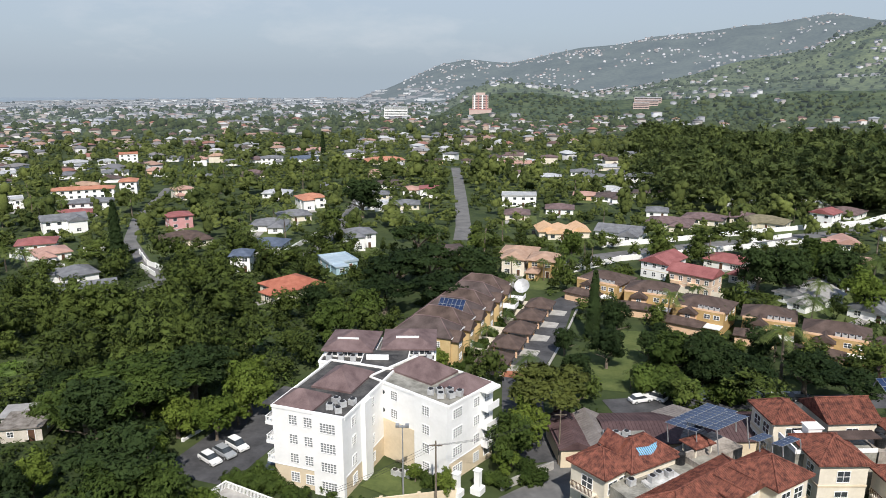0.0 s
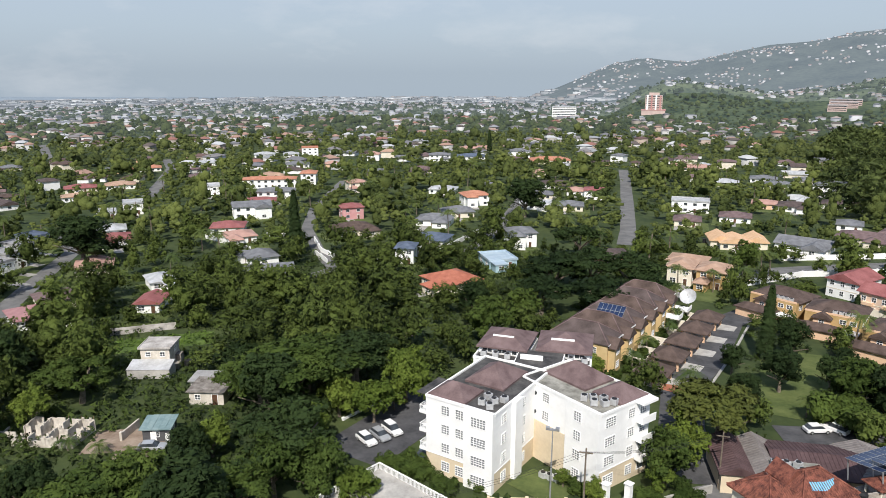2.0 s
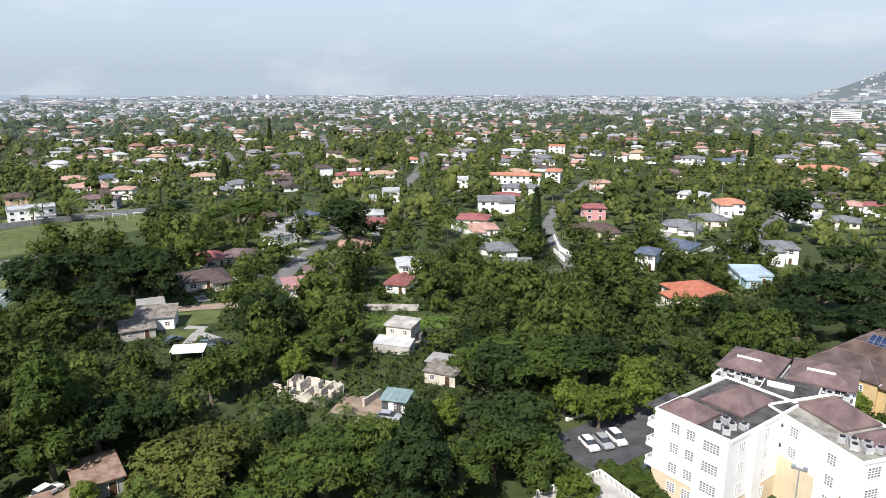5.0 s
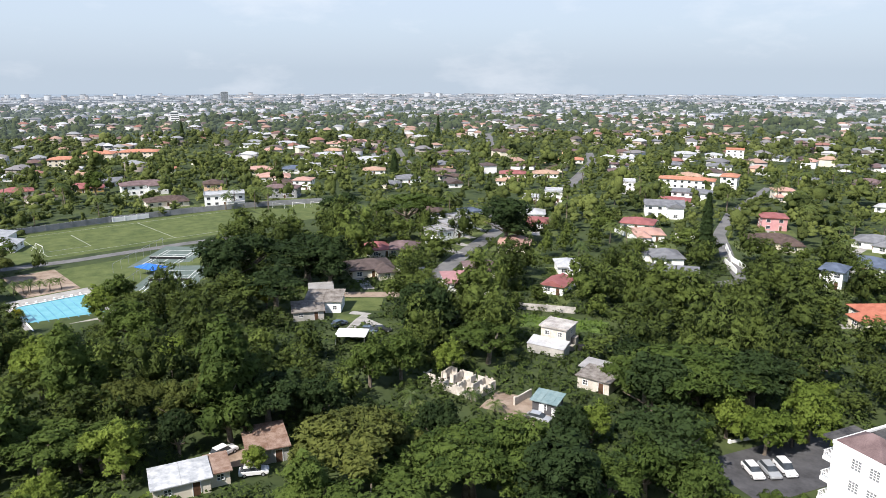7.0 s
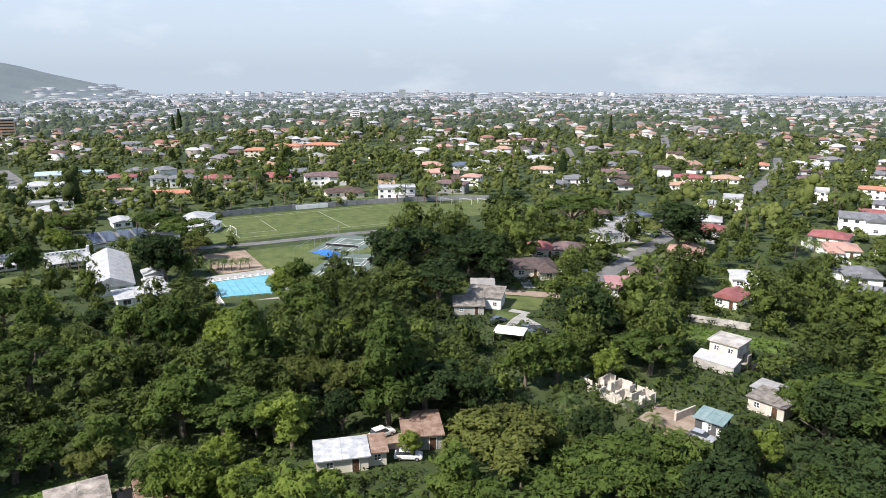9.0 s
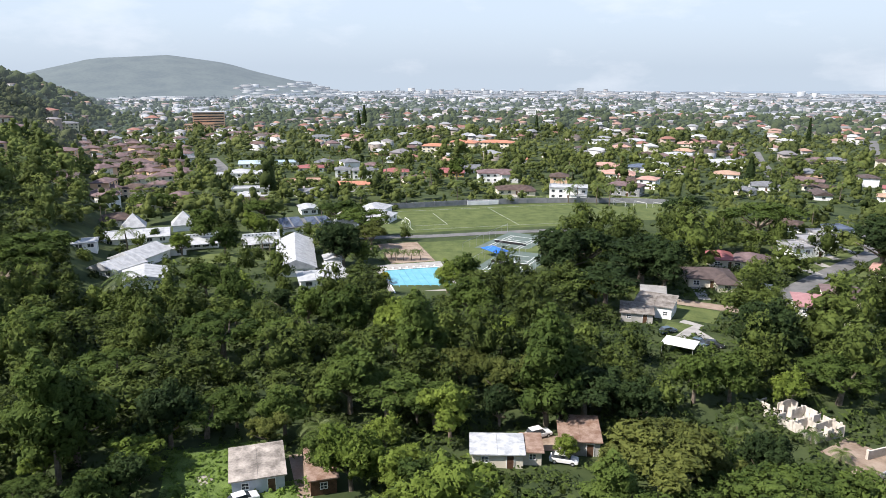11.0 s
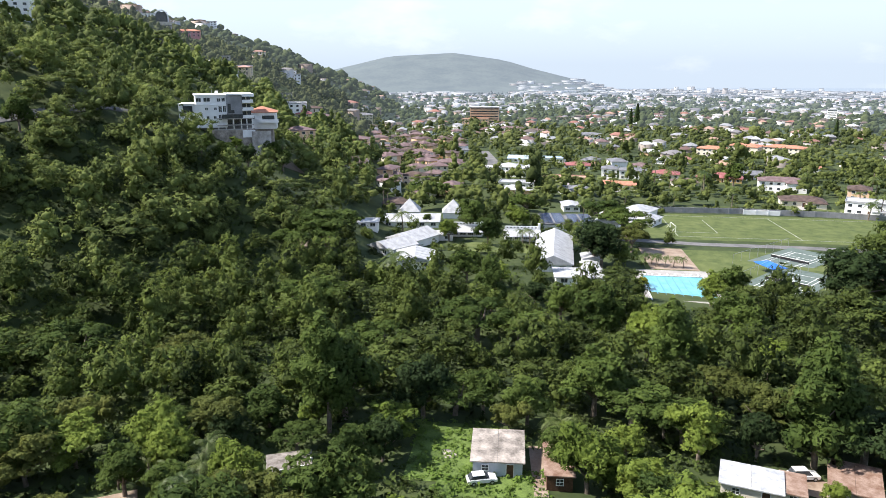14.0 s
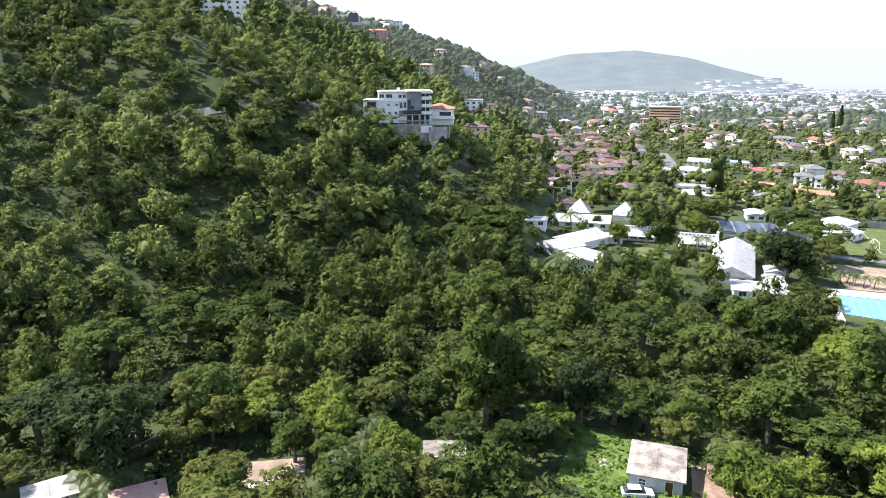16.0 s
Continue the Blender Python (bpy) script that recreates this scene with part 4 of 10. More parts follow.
# ---- townhouse row, carports ----
def townhouse(x, y, turn, i, n):
    """One unit of the row; its front looks to -y."""
    ob = thing("townhouse", x, y, up(x, y), turn, ("ochre townhouse with dark brown hip roof in a row", "ochre townhouse with brown roof and solar panels")[i == 2], "townhouse", "townhouse row")
    w, d = 7.4, 13.0
    part("wall", Build().box(-w / 2, 0, -2, w / 2, d, 6.0), ROWWALL, ob)
    part("porch_gable", Build().box(-w / 2 + 0.6, -1.4, -1, 0.4, 0.003, 5.4), ROWWALL, ob)
    part("roof", Build().hip(-w / 2, 0, w / 2, d, 6.1, 2.9, 0.3, 0.22), BROWN if i % 2 else MAROON2, ob)
    e = w / 2 + 0.3
    part("ridge_cap", Build().tube((0, e - 0.3, 9.02), (0, d + 0.3 - e, 9.02), 0.13, 0.13, 6), MAROON, ob, "paler mauve ridge tiles")
    for sx in (-1, 1):
        for y0, y1 in ((-0.3, e - 0.3), (d + 0.3, d + 0.3 - e)):
            part("hip_cap", Build().tube((sx * e, y0, 6.12), (0, y1, 9.02), 0.11, 0.11, 6), MAROON, ob, "paler mauve ridge tiles")
    part("gable_roof", Build().hip(-w / 2 + 0.4, -1.5, 0.6, 4.0, 5.5, 1.7, 0.35, 0.2, gable=True), BROWN, ob)
    part("fascia", Build().box(-w / 2 - 0.3, -0.37, 5.85, w / 2 + 0.3, -0.31, 6.1), WHITE, ob)
    for s in (0, 1):
        part("window", window_mesh(1.4, 1.3, 3, 3), None, ob, at=face_at(-1.5, -1.4, 1.6 + 2.8 * s, 0))
        part("window", window_mesh(1.4, 1.3, 3, 3), None, ob, at=face_at(2.2, 0, 1.6 + 2.8 * s, 0))
    if i == 0:
        for s in (0, 1):
            for k in (3.0, 6.5, 10):
                part("window", window_mesh(1.2, 1.2, 3, 3), None, ob, at=face_at(-w / 2, k, 1.6 + 2.8 * s, 3))
    part("courtyard_wall", Build().box(-w / 2 + 0.1, -5.4, -1, w / 2 - 0.1, -5.2, 1.8).box(w / 2 - 0.3, -5.2, -1, w / 2 - 0.1, -1.5, 1.8), PALE_CREAM, ob)
    if i in (4, 5):
        part("roof_terrace", Build().box(0.4, -4.6, 2.7, w / 2, -0.02, 3.0).box(0.4, -4.6, 3.0, w / 2, -4.45, 3.8), WHITE, ob)
    take(x, y, 0.1, 0.1)
    return ob


MAROON2 = material("brown_shingles", (0.055, 0.041, 0.038), (0.118, 0.090, 0.085), 2.0, 0.8, bump=0.5, fine=14)
ROWWALL = material("yellow_cream_paint", (0.50, 0.36, 0.17), (0.62, 0.47, 0.26), 2.5, 0.8)
ROW_A, ROW_B = Vector((-3.0, 136.5)), Vector((12.4, 181.3))
row_dir = (ROW_B - ROW_A).normalized()
row_turn = math.degrees(math.atan2(row_dir.y, row_dir.x))     # along the row; fronts look to the drive
for i in range(6):
    p = ROW_A + row_dir * (3.75 + i * 7.5)
    townhouse(p.x, p.y, row_turn, i, 6)
    c = p + Vector((-row_dir.y, row_dir.x)) * 3.5
    take(c.x, c.y, 4.2, 11, row_turn)
q = ROW_A + row_dir * 16.9 + Vector((-row_dir.y, row_dir.x)) * 6.0
solar_array(q.x, q.y, up(q.x, q.y) + 7.75, row_turn - 90, 36, 6, 2, "blue solar panels on a brown townhouse roof")


def carport(x, y, turn):
    ob = thing("carport", x, y, up(x, y), turn, "carport with dark brown hip roof on cream posts", "carport", "carports along the drive")
    part("roof", Build().hip(-2.9, -2.9, 2.9, 2.9, 2.45, 1.9, 0.5, 0.25), BROWN, ob)
    part("soffit_beam", Build().box(-2.8, -2.7, 2.1, 2.8, 2.7, 2.3), PEACH, ob)
    for sx in (-2.6, 2.6):
        for sy in (-2.5, 2.5):
            part("post", Build().box(sx - 0.22, sy - 0.22, -0.6, sx + 0.22, sy + 0.22, 2.2), PEACH, ob)
    part("floor_slab", Build().box(-3.2, -6.4, -0.4, 3.2, 2.9, 0.12), CONCRETE, ob)
    take(x, y, 4.0, 4.5, turn)


for i in range(5):
    p = Vector((6.2, 135.0)) + row_dir * (i * 10.1)
    carport(p.x, p.y, row_turn)
patch("paved_forecourt", 11.2, 133.2, 6.5, 6, row_turn, PAVER, "terracotta paved forecourt by a carport", "paving", 0.1)
dish = thing("satellite_dish", 15.4, 183.0, up(15, 183), -20, "large pale grey satellite dish on a pole", "satellite dish")
bm_d = Build()
for i in range(3):
    r0, r1 = (0.05, 0.9, 1.6)[i], (0.9, 1.6, 2.1)[i]
    z0_, z1_ = 0.16 * r0 * r0, 0.16 * r1 * r1
    for k in range(20):
        w0, w1 = 2 * math.pi * k / 20, 2 * math.pi * (k + 1) / 20
        bm_d.face([(r0 * math.cos(w0), r0 * math.sin(w0), z0_), (r1 * math.cos(w0), r1 * math.sin(w0), z1_), (r1 * math.cos(w1), r1 * math.sin(w1), z1_), (r0 * math.cos(w1), r0 * math.sin(w1), z0_)])
part("dish", bm_d, ZINC, dish, at=pose(0, 0, 4.2, 52, 0, 0))
part("mast", Build().tube((0, 0, -0.4), (0, 0, 4.2), 0.14, 0.12, 8), METAL, dish)
part("feed_arm", Build().tube((0, 0, 4.2), (0, -1.5, 5.4), 0.05, 0.05, 6), METAL, dish)
take(15.4, 183, 3, 3)


# ---- ochre townhouses across the garden ----
def ochre_house(x, y, turn, w, d, label):
    ob = thing("townhouse", x, y, up(x, y), turn, label, "townhouse", "ochre townhouses by the garden")
    ob.scale = (1, 1, 0.86)
    part("wall", Build().box(-w / 2, -d / 2, -1.5, w / 2, d / 2, 6.1), YELLOW, ob)
    part("roof", Build().hip(-w / 2, -d / 2 + 1.5, w / 2, d / 2, 6.2, 2.3, 0.5, 0.25), BROWN, ob)
    part("terrace_parapet", Build().box(-w / 2, -d / 2, 6.1, w / 2, -d / 2 + 0.2, 6.6), PEACH, ob)
    part("lower_wing", Build().box(-w / 2 - 1.0, -d / 2 - 4.6, -1.5, w * 0.15, -d / 2 + 0.003, 2.9), PEACH, ob)
    part("lower_roof", Build().hip(-w / 2 - 1.0, -d / 2 - 4.6, w * 0.15, -d / 2 - 0.4, 3.0, 1.3, 0.5, 0.25), BROWN, ob)
    part("gable", Build().box(-w * 0.32, -d / 2 - 1.3, 2.9, -w * 0.02, -d / 2, 5.3), PEACH, ob)
    part("gable_roof", Build().hip(-w * 0.32, -d / 2 - 1.4, -w * 0.02, -d / 2 + 2.5, 5.3, 1.6, 0.4, 0.22, gable=True), BROWN, ob)
    part("terrace", Build().box(w * 0.17, -d / 2 - 3.0, 2.5, w / 2, -d / 2 + 0.003, 2.8), WHITE, ob)
    for k in (0.18, 0.36):
        part("window", window_mesh(1.3, 1.1, 2, 2), None, ob, at=face_at(w * k, -d / 2, 4.7, 0))
    part("window", window_mesh(1.0, 1.0, 2, 2), None, ob, at=face_at(-w * 0.17, -d / 2 - 1.3, 4.2, 0))
    for k in (-0.3, 0.0, 0.3):
        part("window", window_mesh(1.3, 1.2, 2, 2), None, ob, at=face_at(w / 2, d * k, 4.5, 1))
    for i in range(4):
        p = ob.matrix_basis @ Vector((w * 0.02 + i * 1.3, -d / 2 + 0.85, 6.16))
        ac_unit(p.x, p.y, p.z, turn, "roof units of the ochre townhouses")
    take(x, y, w / 2, d / 2 + 2.5, turn)
    return ob


ochre_house(39.0, 189.0, -38, 12, 11, "ochre townhouse with dark brown hip roofs and gable")
ochre_house(49.0, 179.0, -24, 12, 11, "ochre townhouse with brown roofs and roof terrace")
ochre_house(58.6, 166.0, -34, 12, 11, "ochre townhouse with brown roofs beside palms")
ochre_house(71.0, 158.5, -24, 11, 10, "ochre townhouse with brown roofs behind palm trees")
ochre_house(81.0, 147.5, -28, 12.5, 10, "ochre townhouse with brown roofs by dark trees")
ochre_house(91.5, 137.0, -20, 12, 10, "ochre townhouse with brown roofs by a white wall")
patch("garden_lawn", 33.5, 142.5, 13, 36, -8, LAWN, "long mown garden lawn between trees", "lawn", 0.06)
patch("garden_lawn", 54, 127.5, 24, 7, 8, LAWN, "mown garden lawn beside the car park", "lawn", 0.06)
strip("car_park_lane", [(26, 118), (42, 121), (62, 121.5), (84, 124)], 6, ASPHALT, "dark asphalt lane with parked cars", 0.08)
strip("kerb", [(40, 125.2), (48, 125.6), (62, 125.8)], 0.5, WHITE, "white painted kerb beside the lane", 0.25, "kerb")
for i, (cx, cy, a, pm, lb) in enumerate(((32.4, 120.4, 20, CARWHITE, "white hatchback parked by the lawn"), (35.4, 121.6, 140, CARWHITE, "white sport utility car parked by the lawn"),
                                        (40.6, 121.9, 10, CARDARK, "dark saloon car parked by the lawn"), (45.0, 122.3, 10, CARBLUE, "blue grey car parked by the lawn"),
                                        (56.5, 122.6, 8, CARDARK, "dark car parked beside the lane"), (62.4, 122.8, 8, CARDARK, "black car parked beside the lane"))):
    car(cx, cy, a, pm, lb, tall=0.2 if "utility" in lb else 0.0)
car(47.5, 163.0, 60, CARWHITE, "white car parked before an ochre townhouse")


# ---- red-tiled complex ----
def tiled_roof(parent, x0, y0, x1, y1, z, rise, name="roof", gable=False, at=None):
    """A hip roof clad with rows of clay tiles, and ridge tiles."""
    ob = part(name, Build().hip(x0, y0, x1, y1, z, rise, 0.55, 0.2, gable=gable), REDTILE, parent, at=at)
    w, d = x1 - x0 + 1.1, y1 - y0 + 1.1
    b = Build()
    long_x = w >= d
    half, length = (d if long_x else w) / 2, (w if long_x else d)
    inset = 0 if gable else min(half, length / 2)
    cx, cy = (x0 + x1) / 2, (y0 + y1) / 2
    n = int(length / 0.34)
    for side in (-1, 1):
        for i in range(n):
            u = -length / 2 + (i + 0.5) * length / n
            reach = 1.0 if gable else min(1.0, (length / 2 - abs(u)) / max(inset, 0.01))
            if reach < 0.08:
                continue
            a3, c3 = (u, side * half, z + 0.03), (u, side * half * (1 - reach), z + rise * reach + 0.03)
            if not long_x:
                a3, c3 = (a3[1], a3[0], a3[2]), (c3[1], c3[0], c3[2])
            b.tube((a3[0] + cx, a3[1] + cy, a3[2]), (c3[0] + cx, c3[1] + cy, c3[2]), 0.07, 0.07, 4, cap=False)
    if not gable:
        m = int(2 * half / 0.34)
        for side in (-1, 1):
            for i in range(m):
                v = -half + (i + 0.5) * 2 * half / m
                reach = 1 - abs(v) / half
                if reach < 0.08:
                    continue
                a3, c3 = (side * length / 2, v, z + 0.03), (side * (length / 2 - inset * reach), v, z + rise * reach + 0.03)
                if not long_x:
                    a3, c3 = (a3[1], a3[0], a3[2]), (c3[1], c3[0], c3[2])
                b.tube((a3[0] + cx, a3[1] + cy, a3[2]), (c3[0] + cx, c3[1] + cy, c3[2]), 0.07, 0.07, 4, cap=False)
    part("tiling", b, REDTILE, ob)
    ridge = Build()
    e = length / 2 - inset
    ends = [(-e, 0), (e, 0)]
    pts = [((-e, 0, rise), (e, 0, rise))] + ([] if gable else [((s * length / 2, t * half, 0), (s * e, 0, rise)) for s in (-1, 1) for t in (-1, 1)])
    for p0, p1 in pts:
        if not long_x:
            p0, p1 = (p0[1], p0[0], p0[2]), (p1[1], p1[0], p1[2])
        ridge.tube((p0[0] + cx, p0[1] + cy, p0[2] + z + 0.06), (p1[0] + cx, p1[1] + cy, p1[2] + z + 0.06), 0.13, 0.13, 6)
    part("ridge_tiles", ridge, REDTILE, ob)
    return ob


def tiled_house(x, y, turn, w, d, eave, rise, label, balcony=False, gable=False, wins=((0.3, 0), (0.7, 0), (0.5, 1), (0.5, 3))):
    """A cream house with a clay-tile roof; x, y is the middle of its plan."""
    ob = thing("villa", x, y, up(x, y), turn, label, "villa", "red-tiled villas")
    part("wall", Build().box(-w / 2, -d / 2, -3, w / 2, d / 2, eave), PALE_CREAM, ob)
    tiled_roof(ob, -w / 2, -d / 2, w / 2, d / 2, eave + 0.1, rise, gable=gable)
    part("cornice", Build().box(-w / 2 - 0.15, -d / 2 - 0.15, eave - 0.35, w / 2 + 0.15, d / 2 + 0.15, eave - 0.1), PALE_CREAM, ob)
    part("floor_band", Build().box(-w / 2 - 0.08, -d / 2 - 0.08, eave - 3.5, w / 2 + 0.08, d / 2 + 0.08, eave - 3.2), CREAM, ob)
    for k, side in wins:
        for z in (eave - 1.9, eave - 5.0):
            px, py = ((-w / 2 + w * k, -d / 2), (w / 2, -d / 2 + d * k), (-w / 2 + w * k, d / 2), (-w / 2, -d / 2 + d * k))[side]
            part("window", window_mesh(1.7, 1.6, 2, 2), None, ob, at=face_at(px, py, z, side))
    if balcony:
        part("balcony_floor", Build().box(-w / 2 - 1.2, -d * 0.3, eave - 3.1, -w / 2, d * 0.3, eave - 2.9), PALE_CREAM, ob)
        rl = Build()
        rl.box(-w / 2 - 1.2, -d * 0.3, eave - 2.0, -w / 2 - 1.12, d * 0.3, eave - 1.92)
        for i in range(16):
            yy = -d * 0.3 + i * d * 0.6 / 15
            rl.box(-w / 2 - 1.18, yy - 0.03, eave - 2.9, -w / 2 - 1.13, yy + 0.03, eave - 2.0)
        part("balcony_railing", rl, WOOD, ob)
    take(x, y, w / 2 + 1.5, d / 2 + 1.5, turn)
    return ob


PALESTAIN = material("stained_white_slab", (0.36, 0.36, 0.35), (0.66, 0.66, 0.65), 1.2, 0.8, fine=5)


def red_complex():
    tiled_house(18.4, 85.4, 40, 5.4, 5.7, 7.4, 2.1, "cream villa with red clay-tile hip roof", True, wins=((0.3, 0), (0.7, 0), (0.5, 3)))
    a = tiled_house(23.9, 88.2, 32, 8.4, 6.2, 7.4, 2.5, "cream villa wing with red clay-tile roof and blue tarp", wins=((0.5, 1),))
    tp = part("tarp", Build().face([(-1.9, -2.2, 8.33), (-0.4, -2.6, 8.05), (1.6, -1.9, 8.55), (2.0, -1.3, 9.0), (0.4, -1.5, 8.85), (-1.7, -1.2, 9.05)]), LIGHTTARP, a, "light blue tarp patch")
    tp.location.z = 0.16
    part("gable_cap", Build().hip(-3.6, 0.4, -1.0, 3.4, 8.4, 1.7, 0.3, 0.2, gable=True), REDTILE, a)
    b = tiled_house(30.2, 79.9, 37, 18.0, 6.4, 6.9, 2.0, "long cream villa with red clay-tile roof", True, wins=((0.2, 0), (0.5, 0)))
    tiled_house(40.4, 84.6, 33, 6.6, 6.6, 7.3, 2.2, "cream villa wing with red clay-tile hip roof", wins=((0.3, 0), (0.7, 0), (0.5, 1)))
    for u in (0.2, 3.4):
        part("front_gable", Build().box(u, -4.3, 6.6, u + 2.0, -1.6, 8.0).face([(u, -4.3, 8.0), (u + 2.0, -4.3, 8.0), (u + 1.0, -4.3, 8.9)]), PALE_CREAM, b)
        tiled_roof(b, u, -4.2, u + 2.0, -1.0, 8.0, 0.9, "gable_roof", gable=True)
        part("dormer_window", window_mesh(0.9, 0.8, 2, 1), None, b, at=face_at(u + 1.0, -4.3, 7.5, 0))
    tiled_house(51.0, 90.3, 3, 6.6, 7.4, 7.4, 2.2, "cream villa with red clay-tile hip roof", wins=((0.5, 0), (0.3, 3), (0.7, 3)))
    tiled_house(48.4, 100.2, 5, 5.6, 6.6, 8.3, 1.9, "cream villa with red tile roof above a terrace", wins=((0.3, 3), (0.7, 3), (0.5, 0)))
    tiled_house(57.2, 100.4, 5, 7.4, 7.0, 8.6, 2.2, "tall cream villa with steep red tile roof", gable=True, wins=((0.5, 0),))
    tiled_house(60.5, 84.0, 3, 8.5, 9.0, 6.0, 2.4, "cream villa with red tiles and iron balcony", True, wins=((0.5, 0), (0.4, 3)))
    tiled_house(66.5, 95.5, 3, 8.0, 8.0, 7.6, 2.3, "cream villa with red tile roof and solar panels", wins=((0.5, 0),))
    # terraces between the houses
    t = thing("roof_terrace", 50.5, 93.2, up(50, 93), 4, "grey flat roof terrace with white parapet walls", "terrace")
    part("slab", Build().box(-4.2, -2.4, -3, 7.5, 2.4, 6.6), GREY_TAR, t)
    part("parapet", Build().box(-4.3, -2.4, 6.6, -4.1, 2.4, 7.4).box(-4.1, -2.5, 6.6, 7.5, -2.3, 7.2), WHITE, t)
    part("stair_box", Build().box(-1.2, 0.2, 6.6, 0.8, 1.9, 9.0).box(-1.4, 0.0, 9.0, 1.0, 2.1, 9.15), WHITE, t)
    part("small_box", Build().box(-2.6, 0.8, 6.6, -1.5, 1.7, 8.0), WHITE, t)
    part("awning", Build().box(1.6, -2.0, 8.4, 8.2, 0.4, 8.55), BROWN, t)
    take(50.5, 93, 8, 4)
    t2 = thing("roof_terrace", 27.4, 84.6, up(27, 84), 30, "flat roof terrace with white stained concrete", "terrace")
    part("slab", Build().box(-8.5, -2.6, -3, 8.5, 2.8, 6.0), GREY_TAR, t2)
    part("white_slab", Build().box(-4.6, -1.2, 6.0, 1.0, 0.6, 6.35), PALESTAIN, t2)
    part("parapet", Build().box(4.4, 1.8, 6.0, 8.5, 2.1, 7.2).box(4.4, -2.6, 6.0, 4.6, 1.8, 6.9), STAINED, t2)
    for px, py in ((-3.4, -0.2), (-2.0, 0.1), (-0.6, -0.3), (-6.0, 0.9)):
        p = t2.matrix_basis @ Vector((px, py, 6.5))
        ac_unit(p.x, p.y, p.z - 0.15 if px > -5 else p.z - 0.5, 30, "roof units of the villas")
    p = t2.matrix_basis @ Vector((3.6, 1.8, 6.0))
    water_tank(p.x, p.y, p.z)
    part("hut_roof", Build().hip(6.4, 1.6, 9.8, 4.2, 7.6, 1.0, 0.3, 0.15), REDTILE, t2)
    for sx, sy in ((6.6, 1.8), (9.6, 1.8), (6.6, 4.0), (9.6, 4.0)):
        part("hut_post", Build().box(sx - 0.12, sy - 0.12, 6.0, sx + 0.12, sy + 0.12, 7.6), PALE_CREAM, t2)
    take(27.4, 84.6, 10, 5, 30)
    for tx, ty in ((59.6, 93.3), (61.4, 93.6), (60.4, 95.0)):
        water_tank(tx, ty, up(tx, ty) + 6.6)
    s2 = thing("tank_platform", 61.0, 93.8, up(61, 93), 5, "concrete roof slab carrying black water tanks", "platform")
    part("slab", Build().box(-2.6, -2.0, -3, 2.6, 2.4, 6.58), STAINED, s2)
    sb = thing("service_block", 35.2, 93.4, up(35, 93), 36, "grey concrete service block under solar panels", "building")
    part("wall", Build().box(-4.8, -2.6, -3, 4.8, 2.6, 5.6), STAINED, sb)
    take(35.2, 93.4, 6, 4, 36)
    solar_array(34.6, 95.0, 7.4, 38, -8, 10, 3, "large dark blue solar array on a steel frame", 3.0)
    solar_array(35.8, 92.2, 8.5, 35, -10, 7, 3, "tilted blue solar array above a tiled roof", 3.4)
    solar_array(40.9, 89.4, 7.3, 32, -10, 3, 1, "small solar array beside a tiled roof", 1.4)
    solar_array(44.0, 88.6, 7.2, 32, -10, 4, 1, "small solar array beside a tiled roof", 1.4)
    solar_array(66.0, 99.0, 10.2, 8, 24, 7, 3, "blue solar array on a red tile roof", 1.5)


red_complex()


def ribbed_hall(x, y, turn, w, d, mat, label, eave=3.3, rise=1.2):
    """A low building under a ribbed sheet roof."""
    ob = thing("low_building", x, y, up(x, y), turn, label, "building", "low sheet-roofed buildings")
    part("wall", Build().box(-w / 2, -d / 2, -2, w / 2, d / 2, eave), CREAM, ob)
    part("roof", Build().hip(-w / 2, -d / 2, w / 2, d / 2, eave + 0.1, rise, 0.4, 0.15, gable=True), mat, ob)
    rib = Build()
    n = int((w + 0.8 if w >= d else d + 0.8) / 0.6)
    for i in range(n + 1):
        if w >= d:
            u = -w / 2 - 0.4 + i * (w + 0.8) / n
            for s in (-1, 1):
                rib.tube((u, s * (d / 2 + 0.4), eave + 0.12), (u, 0, eave + rise + 0.12), 0.05, 0.05, 4, cap=False)
        else:
            u = -d / 2 - 0.4 + i * (d + 0.8) / n
            for s in (-1, 1):
                rib.tube((s * (w / 2 + 0.4), u, eave + 0.12), (0, u, eave + rise + 0.12), 0.05, 0.05, 4, cap=False)
    part("roof_ribs", rib, mat, ob)
    take(x, y, w / 2 + 0.5, d / 2 + 0.5, turn)
    return ob


GREYSHEET = material("grey_brown_sheets", (0.13, 0.115, 0.11), (0.24, 0.22, 0.21), 2.5, 0.7, bump=0.2)
DARKSHEET = material("maroon_sheets", (0.055, 0.032, 0.034), (0.12, 0.075, 0.075), 2.5, 0.7, bump=0.2)
ribbed_hall(16.4, 101.6, 96, 10, 4.6, DARKSHEET, "low building with dark maroon sheet roof")
ribbed_hall(20.5, 101.8, 96, 11, 4.2, GREYSHEET, "low building with grey ribbed sheet roof")
ribbed_hall(28.0, 103.5, 4, 12, 9.5, DARKSHEET, "low building with dark maroon sheet roof")
ribbed_hall(35.5, 104.5, 96, 9.5, 6.5, GREYSHEET, "low building with grey ribbed sheet roof")
ribbed_hall(43.6, 104.8, 4, 10.5, 9.0, DARKSHEET, "low building with dark maroon sheet roof")
flat_q = thing("roof_deck", 24.6, 98.2, up(24, 98), 5, "flat roof deck crowded with pale cooling units", "roof deck")
part("slab", Build().box(-3.6, -2.2, -2, 3.6, 2.2, 4.3), GREY_TAR, flat_q)
for i in range(7):
    p = flat_q.matrix_basis @ Vector((-2.9 + (i % 4) * 1.6, -1.2 + (i // 4) * 1.8, 4.3))
    ac_unit(p.x, p.y, p.z, i * 23, "units on the low building")
take(24.6, 98, 5, 3.5)


